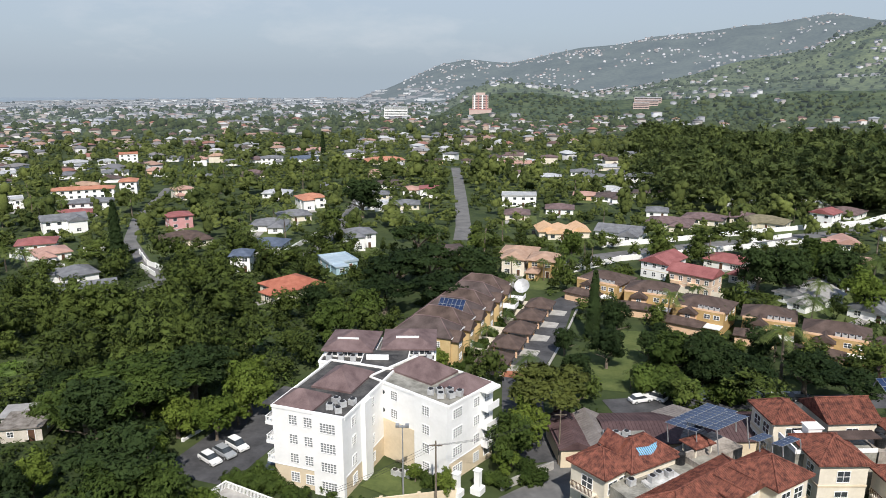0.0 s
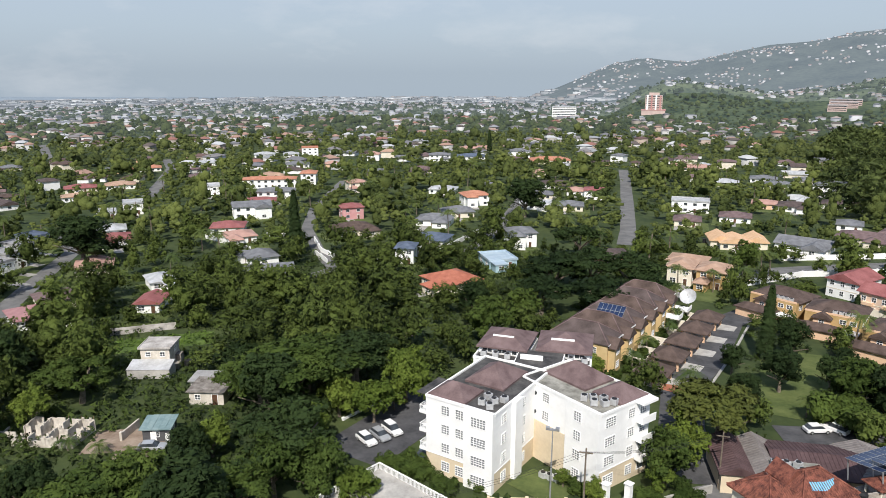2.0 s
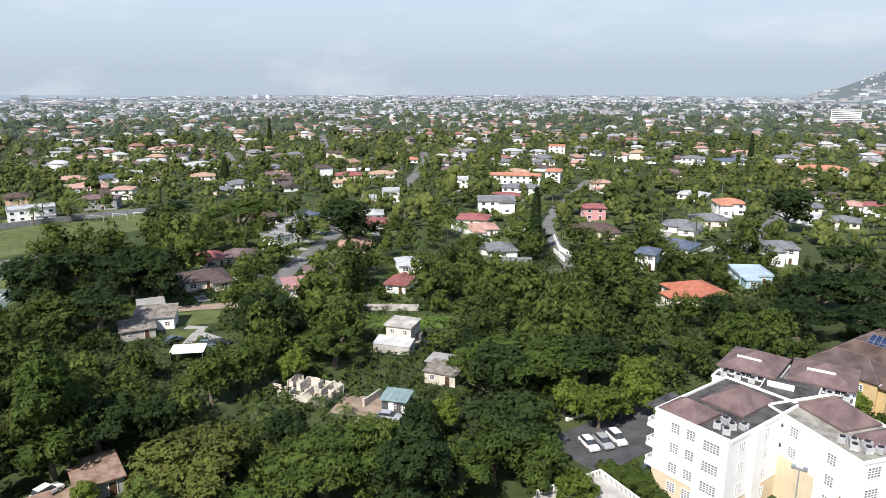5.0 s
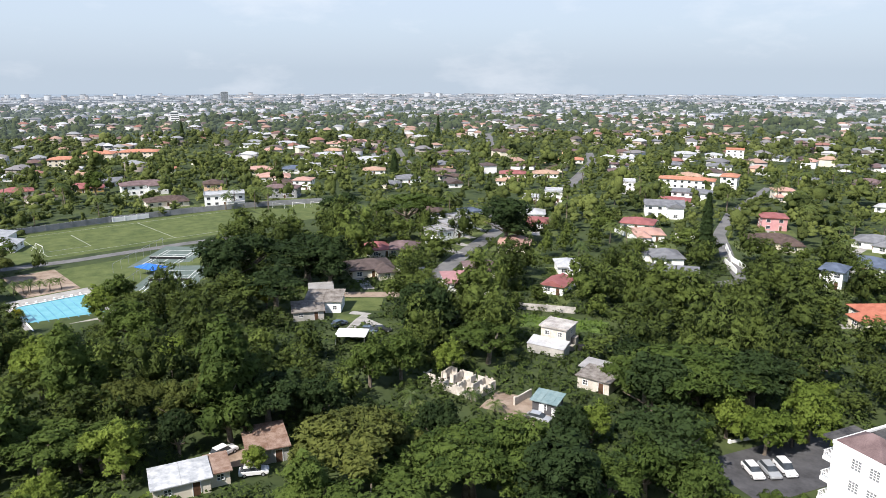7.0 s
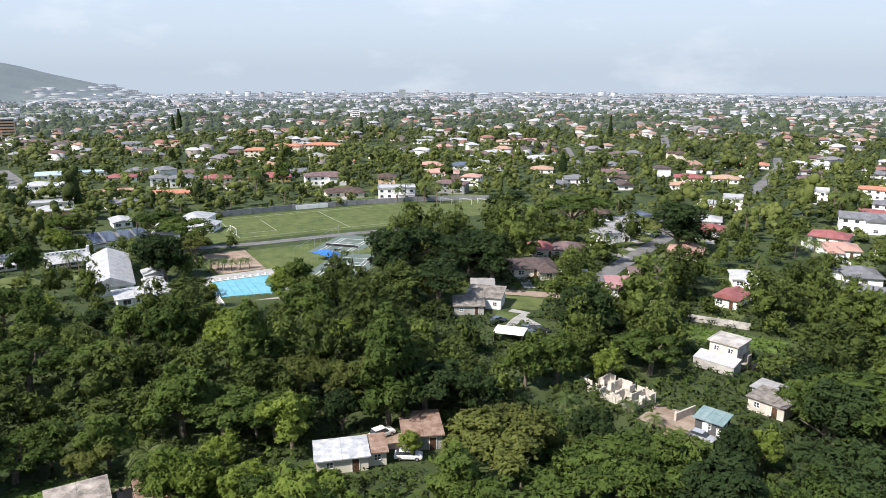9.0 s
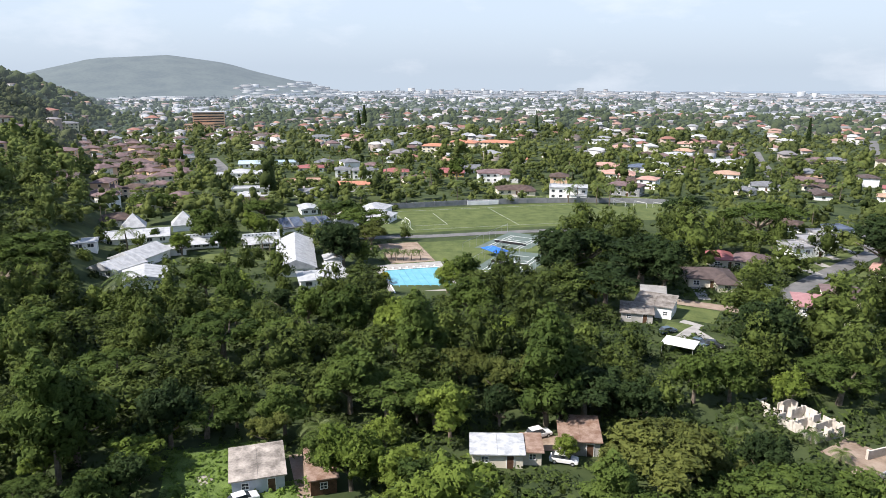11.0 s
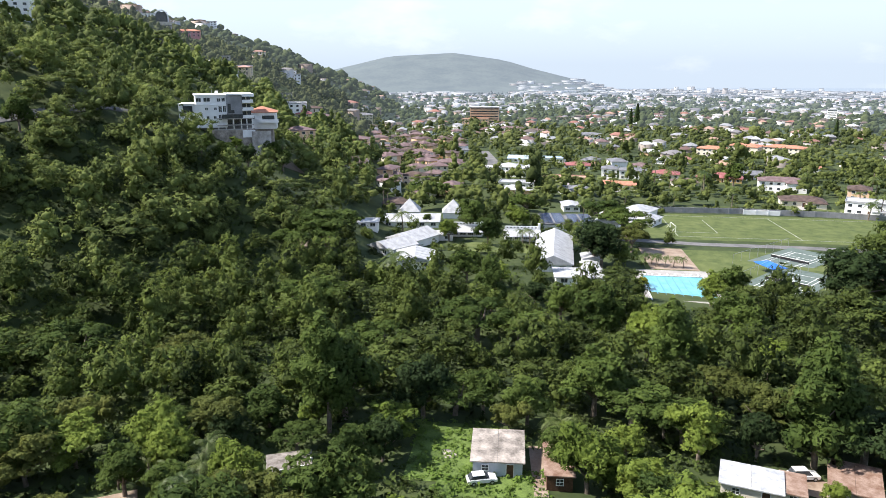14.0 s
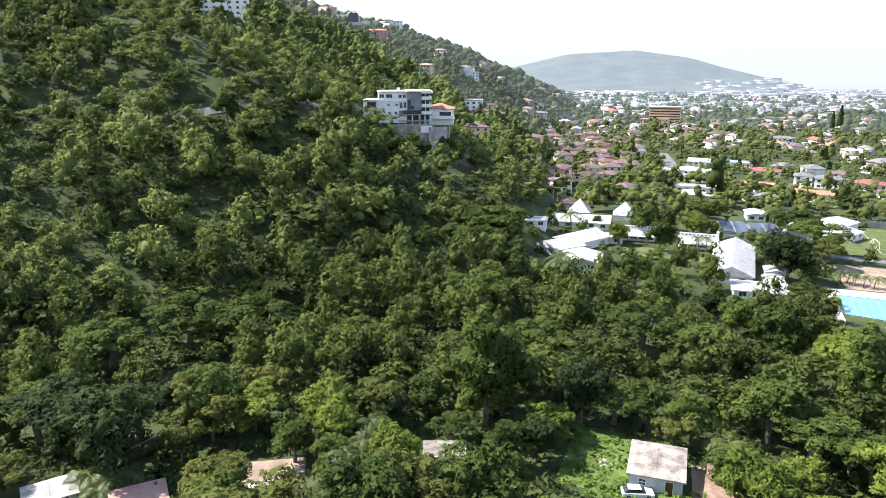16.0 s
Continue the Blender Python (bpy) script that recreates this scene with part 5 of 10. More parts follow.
# ---- cream three-storey block with red roofs by the road ----
PEACHWALL = material("pale_peach_paint", (0.60, 0.44, 0.33), (0.70, 0.54, 0.43), 2.5, 0.8)


def pink_block():
    for x, y, turn, w, d, h, lab in ((65.4, 195.4, -41, 12.6, 7.4, 5.8, "peach three-storey block with faded red gable roof"), (61.5, 213.5, -41, 8.6, 12.5, 5.2, "white two-storey block with faded red gable roof")):
        ob = thing("apartment_block", x, y, up(x, y), turn, lab, "apartment block", "red-roofed blocks by the road")
        b = Build().box(-w / 2, -d / 2, -2, w / 2, d / 2, h)
        for s in (-1, 1):
            if w > d:
                b.face([(s * w / 2, -d / 2, h), (s * w / 2, d / 2, h), (s * w / 2, 0, h + 1.7)][::s])
            else:
                b.face([(w / 2, s * d / 2, h), (-w / 2, s * d / 2, h), (0, s * d / 2, h + 1.7)][::s])
        part("wall", b, PEACHWALL if w > d else WHITE, ob)
        part("roof", Build().hip(-w / 2, -d / 2, w / 2, d / 2, h + 0.1, 2.0, 0.55, 0.22, gable=True), REDROOF, ob)
        part("floor_band", Build().box(-w / 2 - 0.06, -d / 2 - 0.06, h * 0.48, w / 2 + 0.06, d / 2 + 0.06, h * 0.48 + 0.2), PALE_CREAM, ob)
        n = 5 if w > d else 3
        for s in range(2):
            for i in range(n):
                part("window", window_mesh(1.0, 1.2, 2, 2), None, ob, at=face_at(-w / 2 + w * (i + 0.5) / n, -d / 2, 1.5 + 2.7 * s, 0))
            for k in (-2.1, 2.1):
                part("window", window_mesh(1.0, 1.2, 2, 2), None, ob, at=face_at(w / 2, k, 1.5 + 2.7 * s, 1))
        if w > d:
            for k in (-0.3, 0.1):
                part("balcony", Build().box(w * k - 1.3, -d / 2 - 1.1, 2.7, w * k + 1.3, -d / 2, 3.5), PEACH, ob)
        take(x, y, w / 2 + 2, d / 2 + 2, turn, 6)
    car(72.6, 189.0, 40, CARWHITE, "white car parked beside the peach block")


pink_block()

# ---- houses of the suburb ----
ORANGERED = material("terracotta_tiles", (0.30, 0.095, 0.06), (0.45, 0.17, 0.11), 2.0, 0.75, bump=0.4)
ZINCBLUE = material("pale_blue_sheets", (0.34, 0.44, 0.52), (0.48, 0.57, 0.64), 2.5, 0.5, metal=0.1)
SLATE2 = material("light_grey_sheets", (0.26, 0.255, 0.25), (0.38, 0.375, 0.37), 2.5, 0.6, bump=0.2)
PEACHROOF = material("peach_tiles", (0.56, 0.35, 0.20), (0.68, 0.46, 0.29), 2.0, 0.75, bump=0.3)
OLIVEROOF = material("olive_brown_shingles", (0.13, 0.12, 0.075), (0.24, 0.21, 0.14), 2.0, 0.8, bump=0.4)
TANROOF = material("tan_tiles", (0.32, 0.20, 0.14), (0.45, 0.31, 0.23), 2.0, 0.75, bump=0.3)
GREYROOF = material("grey_flat_roof", (0.22, 0.22, 0.23), (0.36, 0.36, 0.37), 2.0, 0.8)
ROSEROOF = material("dusty_rose_sheets", (0.26, 0.13, 0.135), (0.38, 0.21, 0.21), 2.5, 0.6)
YELLOWPALE = material("pale_yellow_paint", (0.62, 0.58, 0.40), (0.72, 0.68, 0.50), 2.5, 0.8)
house(-49.3, 190.3, -40, 12.8, 12.4, 1, "hip", PALE_CREAM, ORANGERED, 3.2, 1, "cream one-storey house with terracotta hipped roof")
house(-41.4, 219.5, 31, 9.3, 11.0, 1, "flat", SKYBLUE, ZINCBLUE, 0.0, -1, "light blue one-storey house with pale blue sheet flat roof")
house(-39.2, 251.8, 24, 9.8, 10.0, 2, "hip", WHITE, SLATE, 2.2, -1, "white two-storey house with slate grey hipped roof")
house(-70.5, 244.4, 356, 11.6, 11.0, 1, "hip", WHITE, BLUEROOF, 2.6, -1, "white one-storey house with dark blue-grey hipped roof")
house(-71.5, 216.1, 8, 6.0, 8.0, 2, "hip", WHITE, BLUEROOF, 1.8, 0, "white two-storey house with dark blue-grey hipped roof")
house(-80.6, 282.9, 4, 14.3, 11.0, 1, "hip", WHITE, SLATE, 2.8, 1, "white one-storey house with slate grey hipped roof")
house(-76.3, 304.3, 24, 13.6, 11.0, 1, "hip", PALE_CREAM, SLATE, 2.8, 0, "cream one-storey house with slate grey hipped roof")
house(-101.4, 372.7, 5, 14.5, 10.0, 1, "hip", WHITE, ZINC, 2.2, 1, "white one-storey house with weathered zinc hipped roof")
house(-76.1, 338.2, 28, 12.6, 10.0, 2, "hip", WHITE, ORANGE, 2.4, -1, "white two-storey house with orange tile hipped roof")
house(-84.8, 400.7, 12, 12.9, 10.0, 1, "hip", WHITE, SLATE, 2.4, 0, "white one-storey house with slate grey hipped roof")
house(-121.2, 288.2, 33, 9.4, 10.0, 2, "hip", PINK, REDROOF, 1.8, 0, "pink two-storey house with faded red hipped roof")
house(-106.8, 254.6, 43, 16.3, 12.0, 1, "hip", PALE_CREAM, BROWN, 3.0, 1, "cream one-storey house with dark brown hipped roof")
house(-166.5, 280.6, 36, 16.2, 11.0, 2, "gable", WHITE, SLATE, 2.4, 1, "white two-storey house with slate grey gabled roof")
house(-157.3, 246.7, 25, 12.7, 11.0, 1, "hip", WHITE, REDROOF, 2.4, 0, "white one-storey house with faded red hipped roof")
house(-143.2, 231.3, 42, 10.6, 11.0, 1, "hip", WHITE, PINKROOF, 2.2, -1, "white one-storey house with pinkish tile hipped roof")
house(-105.8, 186.3, 30, 13.7, 11.0, 1, "gable", PALE_CREAM, SLATE, 2.2, 1, "cream one-storey house with slate grey gabled roof")
house(-206.2, 370.0, 23, 30.3, 10.0, 2, "hip", WHITE, ORANGE, 1.6, 0, "white two-storey house with orange tile hipped roof")
house(-187.0, 382.6, 20, 8.7, 12.0, 3, "hip", WHITE, ORANGE, 1.8, 0, "white three-storey house with orange tile hipped roof")
house(-268.3, 552.8, 26, 13.5, 12.0, 3, "flat", WHITE, ORANGE, 1.5, 0, "white three-storey house with orange tile flat roof")
house(-305.6, 542.2, 29, 16.8, 12.0, 1, "hip", WHITE, WHITEROOF, 2.4, 0, "white one-storey house with white sheet hipped roof")
house(-284.4, 549.3, 27, 12.5, 12.0, 1, "hip", WHITE, WHITEROOF, 2.4, 0, "white one-storey house with white sheet hipped roof")
house(-240.6, 474.4, 27, 16.2, 12.0, 1, "hip", WHITE, SLATE, 2.6, 0, "white one-storey house with slate grey hipped roof")
house(-178.3, 325.8, 25, 18.7, 10.0, 2, "hip", WHITE, SLATE, 2.0, 0, "white two-storey house with slate grey hipped roof")
house(-179.0, 310.6, 26, 14.8, 9.0, 1, "hip", PALE_CREAM, REDROOF, 1.8, 0, "cream one-storey house with faded red hipped roof")
house(-151.2, 544.8, 16, 16.7, 12.0, 2, "hip", WHITE, SLATE, 2.2, 1, "white two-storey house with slate grey hipped roof")
house(-130.6, 567.8, 13, 22.8, 15.0, 1, "hip", WHITE, BLUEROOF, 2.6, 0, "white one-storey house with dark blue-grey hipped roof")
house(-142.7, 644.8, 12, 33.6, 15.0, 1, "hip", PALE_CREAM, PINKROOF, 3.0, 1, "cream one-storey house with pinkish tile hipped roof")
house(-64.7, 554.9, 15, 30.2, 15.0, 1, "hip", PALE_CREAM, ORANGE, 3.0, -1, "cream one-storey house with orange tile hipped roof")
house(-61.4, 466.0, 8, 15.0, 12.0, 1, "hip", PALE_CREAM, PINKROOF, 2.6, 0, "cream one-storey house with pinkish tile hipped roof")
house(-43.7, 411.8, 6, 19.2, 12.0, 1, "hip", WHITE, MAROON2, 2.4, 1, "white one-storey house with brown hipped roof")
house(-19.5, 372.5, 3, 10.2, 11.0, 2, "hip", WHITE, REDROOF, 1.8, 0, "white two-storey house with faded red hipped roof")
house(-30.3, 386.6, 4, 9.3, 11.0, 1, "hip", WHITE, PINKROOF, 2.2, 0, "white one-storey house with pinkish tile hipped roof")
house(-45.2, 335.9, 8, 15.2, 11.0, 1, "flat", WHITE, ZINC, 0.0, 1, "white one-storey house with weathered zinc flat roof")
house(-28.7, 336.3, 5, 11.9, 11.0, 1, "hip", PALE_CREAM, SLATE, 2.4, 0, "cream one-storey house with slate grey hipped roof")
house(26.4, 347.9, 356, 16.7, 10.0, 2, "flat", WHITE, WHITEROOF, 0.0, 0, "white two-storey house with white sheet flat roof")
house(23.0, 311.2, 356, 10.5, 11.0, 1, "hip", PALE_CREAM, MAROON, 2.6, 0, "cream one-storey house with mauve brown hipped roof")
house(37.2, 533.6, 356, 23.3, 15.0, 1, "gable", PALE_CREAM, PINKROOF, 2.4, 0, "cream one-storey house with pinkish tile gabled roof")
house(36.7, 269.7, 2, 10.8, 11.0, 1, "gable", PALE_CREAM, PEACHROOF, 2.6, 0, "cream one-storey house with peach gabled roof")
house(31.7, 272.9, 93, 11.0, 7.1, 1, "gable", PALE_CREAM, PEACHROOF, 2.8, 0, "cream one-storey house with peach gabled roof")
house(44.3, 273.5, 91, 11.0, 7.1, 1, "gable", PALE_CREAM, PEACHROOF, 2.8, 0, "cream one-storey house with peach gabled roof")
house(43.9, 326.6, 352, 12.5, 11.0, 1, "hip", WHITE, MAROON, 2.4, 0, "white one-storey house with mauve brown hipped roof")
house(61.0, 272.5, 335, 17.4, 12.0, 1, "gable", WHITE, SLATE, 2.8, 1, "white one-storey house with slate grey gabled roof")
house(85.9, 293.0, 336, 17.7, 12.0, 1, "hip", PALE_CREAM, MAROON, 2.6, 1, "cream one-storey house with mauve brown hipped roof")
house(103.6, 304.1, 331, 16.4, 12.0, 1, "hip", PALE_CREAM, MAROON, 2.6, 0, "cream one-storey house with mauve brown hipped roof")
house(121.6, 308.8, 339, 9.8, 11.0, 1, "hip", PALE_CREAM, MAROON, 2.4, 0, "cream one-storey house with mauve brown hipped roof")
house(127.2, 298.2, 323, 17.5, 12.0, 1, "hip", PALE_CREAM, OLIVEROOF, 3.0, -1, "cream one-storey house with olive brown hipped roof")
house(135.9, 355.7, 329, 18.0, 12.0, 1, "hip", WHITE, WHITEROOF, 2.0, 1, "white one-storey house with white sheet hipped roof")
house(175.9, 381.2, 325, 18.1, 12.0, 1, "hip", WHITE, WHITEROOF, 2.2, -1, "white one-storey house with white sheet hipped roof")
house(175.6, 355.2, 314, 10.7, 11.0, 1, "hip", WHITE, ZINC, 2.2, 0, "white one-storey house with weathered zinc hipped roof")
house(176.2, 327.0, 317, 14.0, 11.0, 1, "hip", WHITE, MAROON, 2.4, 1, "white one-storey house with mauve brown hipped roof")
house(156.0, 305.8, 313, 9.2, 10.0, 2, "gable", WHITE, REDROOF, 2.2, 0, "white two-storey house with faded red gabled roof")
house(107.9, 430.0, 338, 20.4, 14.0, 2, "hip", WHITE, SLATE, 3.4, 1, "white two-storey house with slate grey hipped roof")
house(82.8, 448.6, 350, 17.1, 12.0, 1, "hip", WHITE, SLATE, 2.4, 0, "white one-storey house with slate grey hipped roof")
house(78.5, 478.0, 351, 15.2, 12.0, 1, "hip", WHITE, SLATE, 2.4, 0, "white one-storey house with slate grey hipped roof")
house(99.2, 379.0, 345, 17.5, 12.0, 1, "hip", WHITE, MAROON2, 2.4, 0, "white one-storey house with brown hipped roof")
house(75.4, 365.9, 348, 16.0, 12.0, 1, "hip", WHITE, MAROON2, 2.4, 1, "white one-storey house with brown hipped roof")
house(141.5, 621.6, 347, 16.8, 12.0, 1, "hip", WHITE, SLATE, 3.2, 0, "white one-storey house with slate grey hipped roof")
house(158.2, 633.9, 346, 15.1, 12.0, 1, "hip", WHITE, SLATE, 3.2, 0, "white one-storey house with slate grey hipped roof")
house(176.1, 630.2, 344, 17.0, 12.0, 1, "hip", WHITE, SLATE, 3.2, 0, "white one-storey house with slate grey hipped roof")
house(196.8, 643.3, 343, 15.3, 12.0, 1, "hip", WHITE, SLATE, 3.2, 0, "white one-storey house with slate grey hipped roof")
house(62.9, 370.3, 350, 11.8, 11.0, 1, "hip", PEACH, PINKROOF, 2.0, 0, "peach one-storey house with pinkish tile hipped roof")
house(87.9, 321.7, 345, 9.2, 11.0, 1, "hip", WHITE, SLATE, 2.0, 0, "white one-storey house with slate grey hipped roof")
house(126.8, 380.6, 342, 15.1, 11.0, 1, "hip", WHITE, MAROON2, 2.0, 0, "white one-storey house with brown hipped roof")
house(93.6, 186.6, 305, 12.0, 13.0, 1, "gable", WHITE, SLATE2, 3.2, 1, "white one-storey house with light grey gabled roof")
house(104.7, 198.9, 34, 10.0, 8.1, 1, "gable", WHITE, SLATE2, 2.6, 0, "white one-storey house with light grey gabled roof")
house(106.1, 175.1, 309, 9.9, 13.0, 1, "gable", WHITE, SLATE, 2.8, 0, "white one-storey house with slate grey gabled roof")
house(85.5, 225.6, 319, 11.3, 10.0, 1, "hip", WHITE, REDROOF, 2.4, 0, "white one-storey house with faded red hipped roof")
house(84.5, 207.0, 318, 6.7, 9.0, 1, "gable", PALE_CREAM, REDROOF, 2.0, 0, "cream one-storey house with faded red gabled roof")
house(24.5, 212.9, 343, 8.0, 10.0, 2, "hip", YELLOW, TANROOF, 2.2, -1, "ochre two-storey house with tan hipped roof")
house(15.8, 215.2, 346, 7.0, 10.0, 2, "hip", PALE_CREAM, TANROOF, 2.2, 0, "cream two-storey house with tan hipped roof")
house(18.7, 234.6, 345, 11.4, 10.0, 1, "hip", PALE_CREAM, TANROOF, 2.0, 0, "cream one-storey house with tan hipped roof")
house(533.0, 977.5, 321, 45.9, 15.0, 1, "flat", PEACH, PINKROOF, 0.0, 0, "peach one-storey house with pinkish tile flat roof")
house(-326.2, 146.9, 66, 18.6, 11.0, 2, "flat", WHITE, WHITEROOF, 0.0, 1, "white two-storey house with white sheet flat roof")
house(-327.5, 179.7, 46, 16.7, 10.0, 2, "hip", GREY, MAROON, 2.0, 0, "grey two-storey house with mauve brown hipped roof")
house(-347.2, 203.9, 45, 10.0, 10.0, 2, "hip", WHITE, PINKROOF, 2.0, 0, "white two-storey house with pinkish tile hipped roof")
house(-431.7, 220.3, 63, 21.2, 14.8, 1, "hip", PALE_CREAM, PINKROOF, 3.0, 0, "cream one-storey house with pinkish tile hipped roof")
house(-393.6, 209.9, 62, 19.7, 13.0, 1, "hip", WHITE, PINKROOF, 2.8, 1, "white one-storey house with pinkish tile hipped roof")
house(-422.2, 242.9, 60, 17.7, 12.4, 1, "hip", WHITE, BLUEROOF, 2.4, 0, "white one-storey house with dark blue-grey hipped roof")
house(-408.9, 249.3, 59, 7.0, 9.0, 2, "flat", WHITE, WHITEROOF, 0.0, 0, "white two-storey house with white sheet flat roof")
house(-435.2, 315.5, 54, 24.3, 15.0, 1, "hip", WHITE, WHITEROOF, 3.0, 1, "white one-storey house with white sheet hipped roof")
house(-494.2, 314.5, 58, 20.7, 14.5, 1, "hip", WHITE, ZINC, 2.2, 0, "white one-storey house with weathered zinc hipped roof")
house(-583.8, 382.4, 57, 20.7, 14.5, 1, "hip", PALE_CREAM, PINKROOF, 2.8, 0, "cream one-storey house with pinkish tile hipped roof")
house(-584.1, 409.6, 55, 22.5, 15.0, 1, "hip", PALE_CREAM, PINKROOF, 2.8, 0, "cream one-storey house with pinkish tile hipped roof")
house(-629.7, 313.2, 64, 19.7, 13.8, 1, "flat", WHITE, WHITEROOF, 0.0, 0, "white one-storey house with white sheet flat roof")
house(-627.2, 350.5, 61, 18.6, 13.0, 1, "hip", WHITE, WHITEROOF, 2.2, 0, "white one-storey house with white sheet hipped roof")
house(-330.1, 265.1, 61, 14.3, 12.0, 1, "hip", WHITE, SLATE, 2.6, 0, "white one-storey house with slate grey hipped roof")
house(-378.7, 275.9, 54, 14.2, 12.0, 1, "hip", WHITE, TANROOF, 2.4, 0, "white one-storey house with tan hipped roof")
house(-188.1, 165.2, 84, 6.7, 9.0, 2, "flat", WHITE, GREYROOF, 0.0, 0, "white two-storey house with grey flat roof")
house(-195.4, 176.8, 83, 6.7, 9.0, 2, "flat", WHITE, GREYROOF, 0.0, 0, "white two-storey house with grey flat roof")
house(-202.8, 189.0, 82, 6.6, 9.0, 2, "flat", WHITE, GREYROOF, 0.0, 0, "white two-storey house with grey flat roof")
house(-208.9, 201.1, 81, 6.9, 9.0, 2, "flat", WHITE, BLUEROOF, 0.0, 0, "white two-storey house with dark blue-grey flat roof")
house(-189.8, 138.8, 69, 7.6, 10.0, 1, "hip", PALE_CREAM, REDROOF, 2.2, 0, "cream one-storey house with faded red hipped roof")
house(-184.9, 146.2, 42, 9.5, 11.0, 1, "hip", PALE_CREAM, MAROON, 2.4, 0, "cream one-storey house with mauve brown hipped roof")
house(-171.3, 122.1, 67, 12.7, 11.0, 1, "hip", PALE_CREAM, MAROON2, 2.6, 1, "cream one-storey house with brown hipped roof")
house(-141.6, 134.2, 57, 11.6, 11.0, 1, "hip", WHITE, ROSEROOF, 2.4, 1, "white one-storey house with dusty rose hipped roof")
house(-147.7, 146.3, 55, 8.7, 10.0, 1, "hip", PALE_CREAM, MAROON, 2.2, 0, "cream one-storey house with mauve brown hipped roof")
house(-162.9, 178.4, 37, 10.5, 11.0, 1, "gable", PALE_CREAM, PINKROOF, 2.2, 0, "cream one-storey house with pinkish tile gabled roof")
house(-186.7, 216.0, 41, 11.0, 11.0, 1, "hip", WHITE, REDROOF, 2.2, -1, "white one-storey house with faded red hipped roof")
house(-200.6, 230.6, 41, 10.8, 11.0, 1, "hip", WHITE, ZINC, 2.2, 0, "white one-storey house with weathered zinc hipped roof")
house(-132.1, 169.1, 48, 6.3, 9.0, 1, "hip", WHITE, ZINC, 1.8, 1, "white one-storey house with weathered zinc hipped roof")
house(-120.0, 149.9, 19, 6.0, 8.0, 1, "gable", WHITE, REDROOF, 1.8, 0, "white one-storey house with faded red gabled roof")
house(-230.0, 263.1, 41, 7.8, 10.0, 1, "flat", WHITE, WHITEROOF, 0.0, 0, "white one-storey house with white sheet flat roof")
house(-225.1, 275.0, 39, 8.5, 10.0, 2, "flat", WHITE, WHITEROOF, 0.0, 0, "white two-storey house with white sheet flat roof")
house(-223.0, 334.0, 34, 10.3, 11.0, 2, "flat", WHITE, ZINC, 0.0, 0, "white two-storey house with weathered zinc flat roof")
house(-304.6, 330.6, 43, 16.4, 12.0, 1, "hip", PALE_CREAM, REDROOF, 2.4, 0, "cream one-storey house with faded red hipped roof")
house(-290.9, 346.6, 40, 15.9, 12.0, 1, "hip", WHITE, TANROOF, 2.4, 0, "white one-storey house with tan hipped roof")
house(-336.0, 429.1, 38, 18.3, 13.0, 1, "hip", WHITE, ORANGE, 2.6, 0, "white one-storey house with orange tile hipped roof")
house(-267.5, 392.2, 34, 13.7, 12.0, 1, "hip", WHITE, MAROON, 2.4, 0, "white one-storey house with mauve brown hipped roof")
house(-312.3, 472.4, 33, 19.9, 13.9, 1, "hip", WHITE, WHITEROOF, 2.2, 0, "white one-storey house with white sheet hipped roof")
house(-432.3, -15.0, 77, 13.8, 11.0, 2, "hip", WHITE, WHITEROOF, 2.6, 1, "white two-storey house with white sheet hipped roof")
house(-421.9, -3.4, 90, 7.8, 9.0, 2, "gable", WHITE, WHITEROOF, 2.0, 0, "white two-storey house with white sheet gabled roof")
house(-380.8, -8.6, 83, 19.3, 9.0, 1, "flat", WHITE, WHITEROOF, 0.0, 0, "white one-storey house with white sheet flat roof")
house(-405.2, 17.5, 84, 23.0, 10.0, 1, "flat", PALE_CREAM, TANROOF, 0.0, 0, "cream one-storey house with tan flat roof")
house(-507.0, -9.1, 86, 18.4, 12.9, 1, "gable", WHITE, ZINCBLUE, 2.4, 0, "white one-storey house with pale blue sheet gabled roof")
house(-508.0, 13.5, 83, 16.0, 11.2, 1, "flat", WHITE, ZINCBLUE, 0.0, 0, "white one-storey house with pale blue sheet flat roof")
house(-470.9, 28.0, 87, 16.5, 11.5, 1, "hip", WHITE, REDROOF, 2.2, 0, "white one-storey house with faded red hipped roof")
house(-431.9, 44.9, 84, 9.0, 10.0, 2, "hip", WHITE, SLATE, 2.0, 0, "white two-storey house with slate grey hipped roof")
house(-425.0, 56.3, 82, 12.3, 10.0, 2, "hip", WHITE, SLATE, 2.0, 0, "white two-storey house with slate grey hipped roof")
house(-434.4, 78.3, 80, 15.5, 11.0, 1, "hip", PALE_CREAM, REDROOF, 2.6, 0, "cream one-storey house with faded red hipped roof")
house(-383.6, 46.4, 79, 19.1, 10.0, 1, "gable", PALE_CREAM, ORANGE, 1.8, 0, "cream one-storey house with orange tile gabled roof")
house(-423.9, 107.0, 72, 24.5, 12.0, 1, "hip", YELLOW, REDROOF, 3.0, 0, "ochre one-storey house with faded red hipped roof")
house(-393.2, 131.3, 78, 22.9, 12.0, 2, "hip", WHITE, MAROON, 2.4, 1, "white two-storey house with mauve brown hipped roof")
house(-345.4, 125.2, 80, 18.7, 11.0, 1, "hip", PALE_CREAM, BROWN, 2.4, 1, "cream one-storey house with dark brown hipped roof")
house(-580.3, 138.5, 65, 20.3, 14.2, 2, "hip", PALE_CREAM, ORANGE, 2.4, 0, "cream two-storey house with orange tile hipped roof")
house(-611.7, 172.9, 62, 23.8, 15.0, 2, "hip", PALE_CREAM, ORANGE, 2.4, 1, "cream two-storey house with orange tile hipped roof")
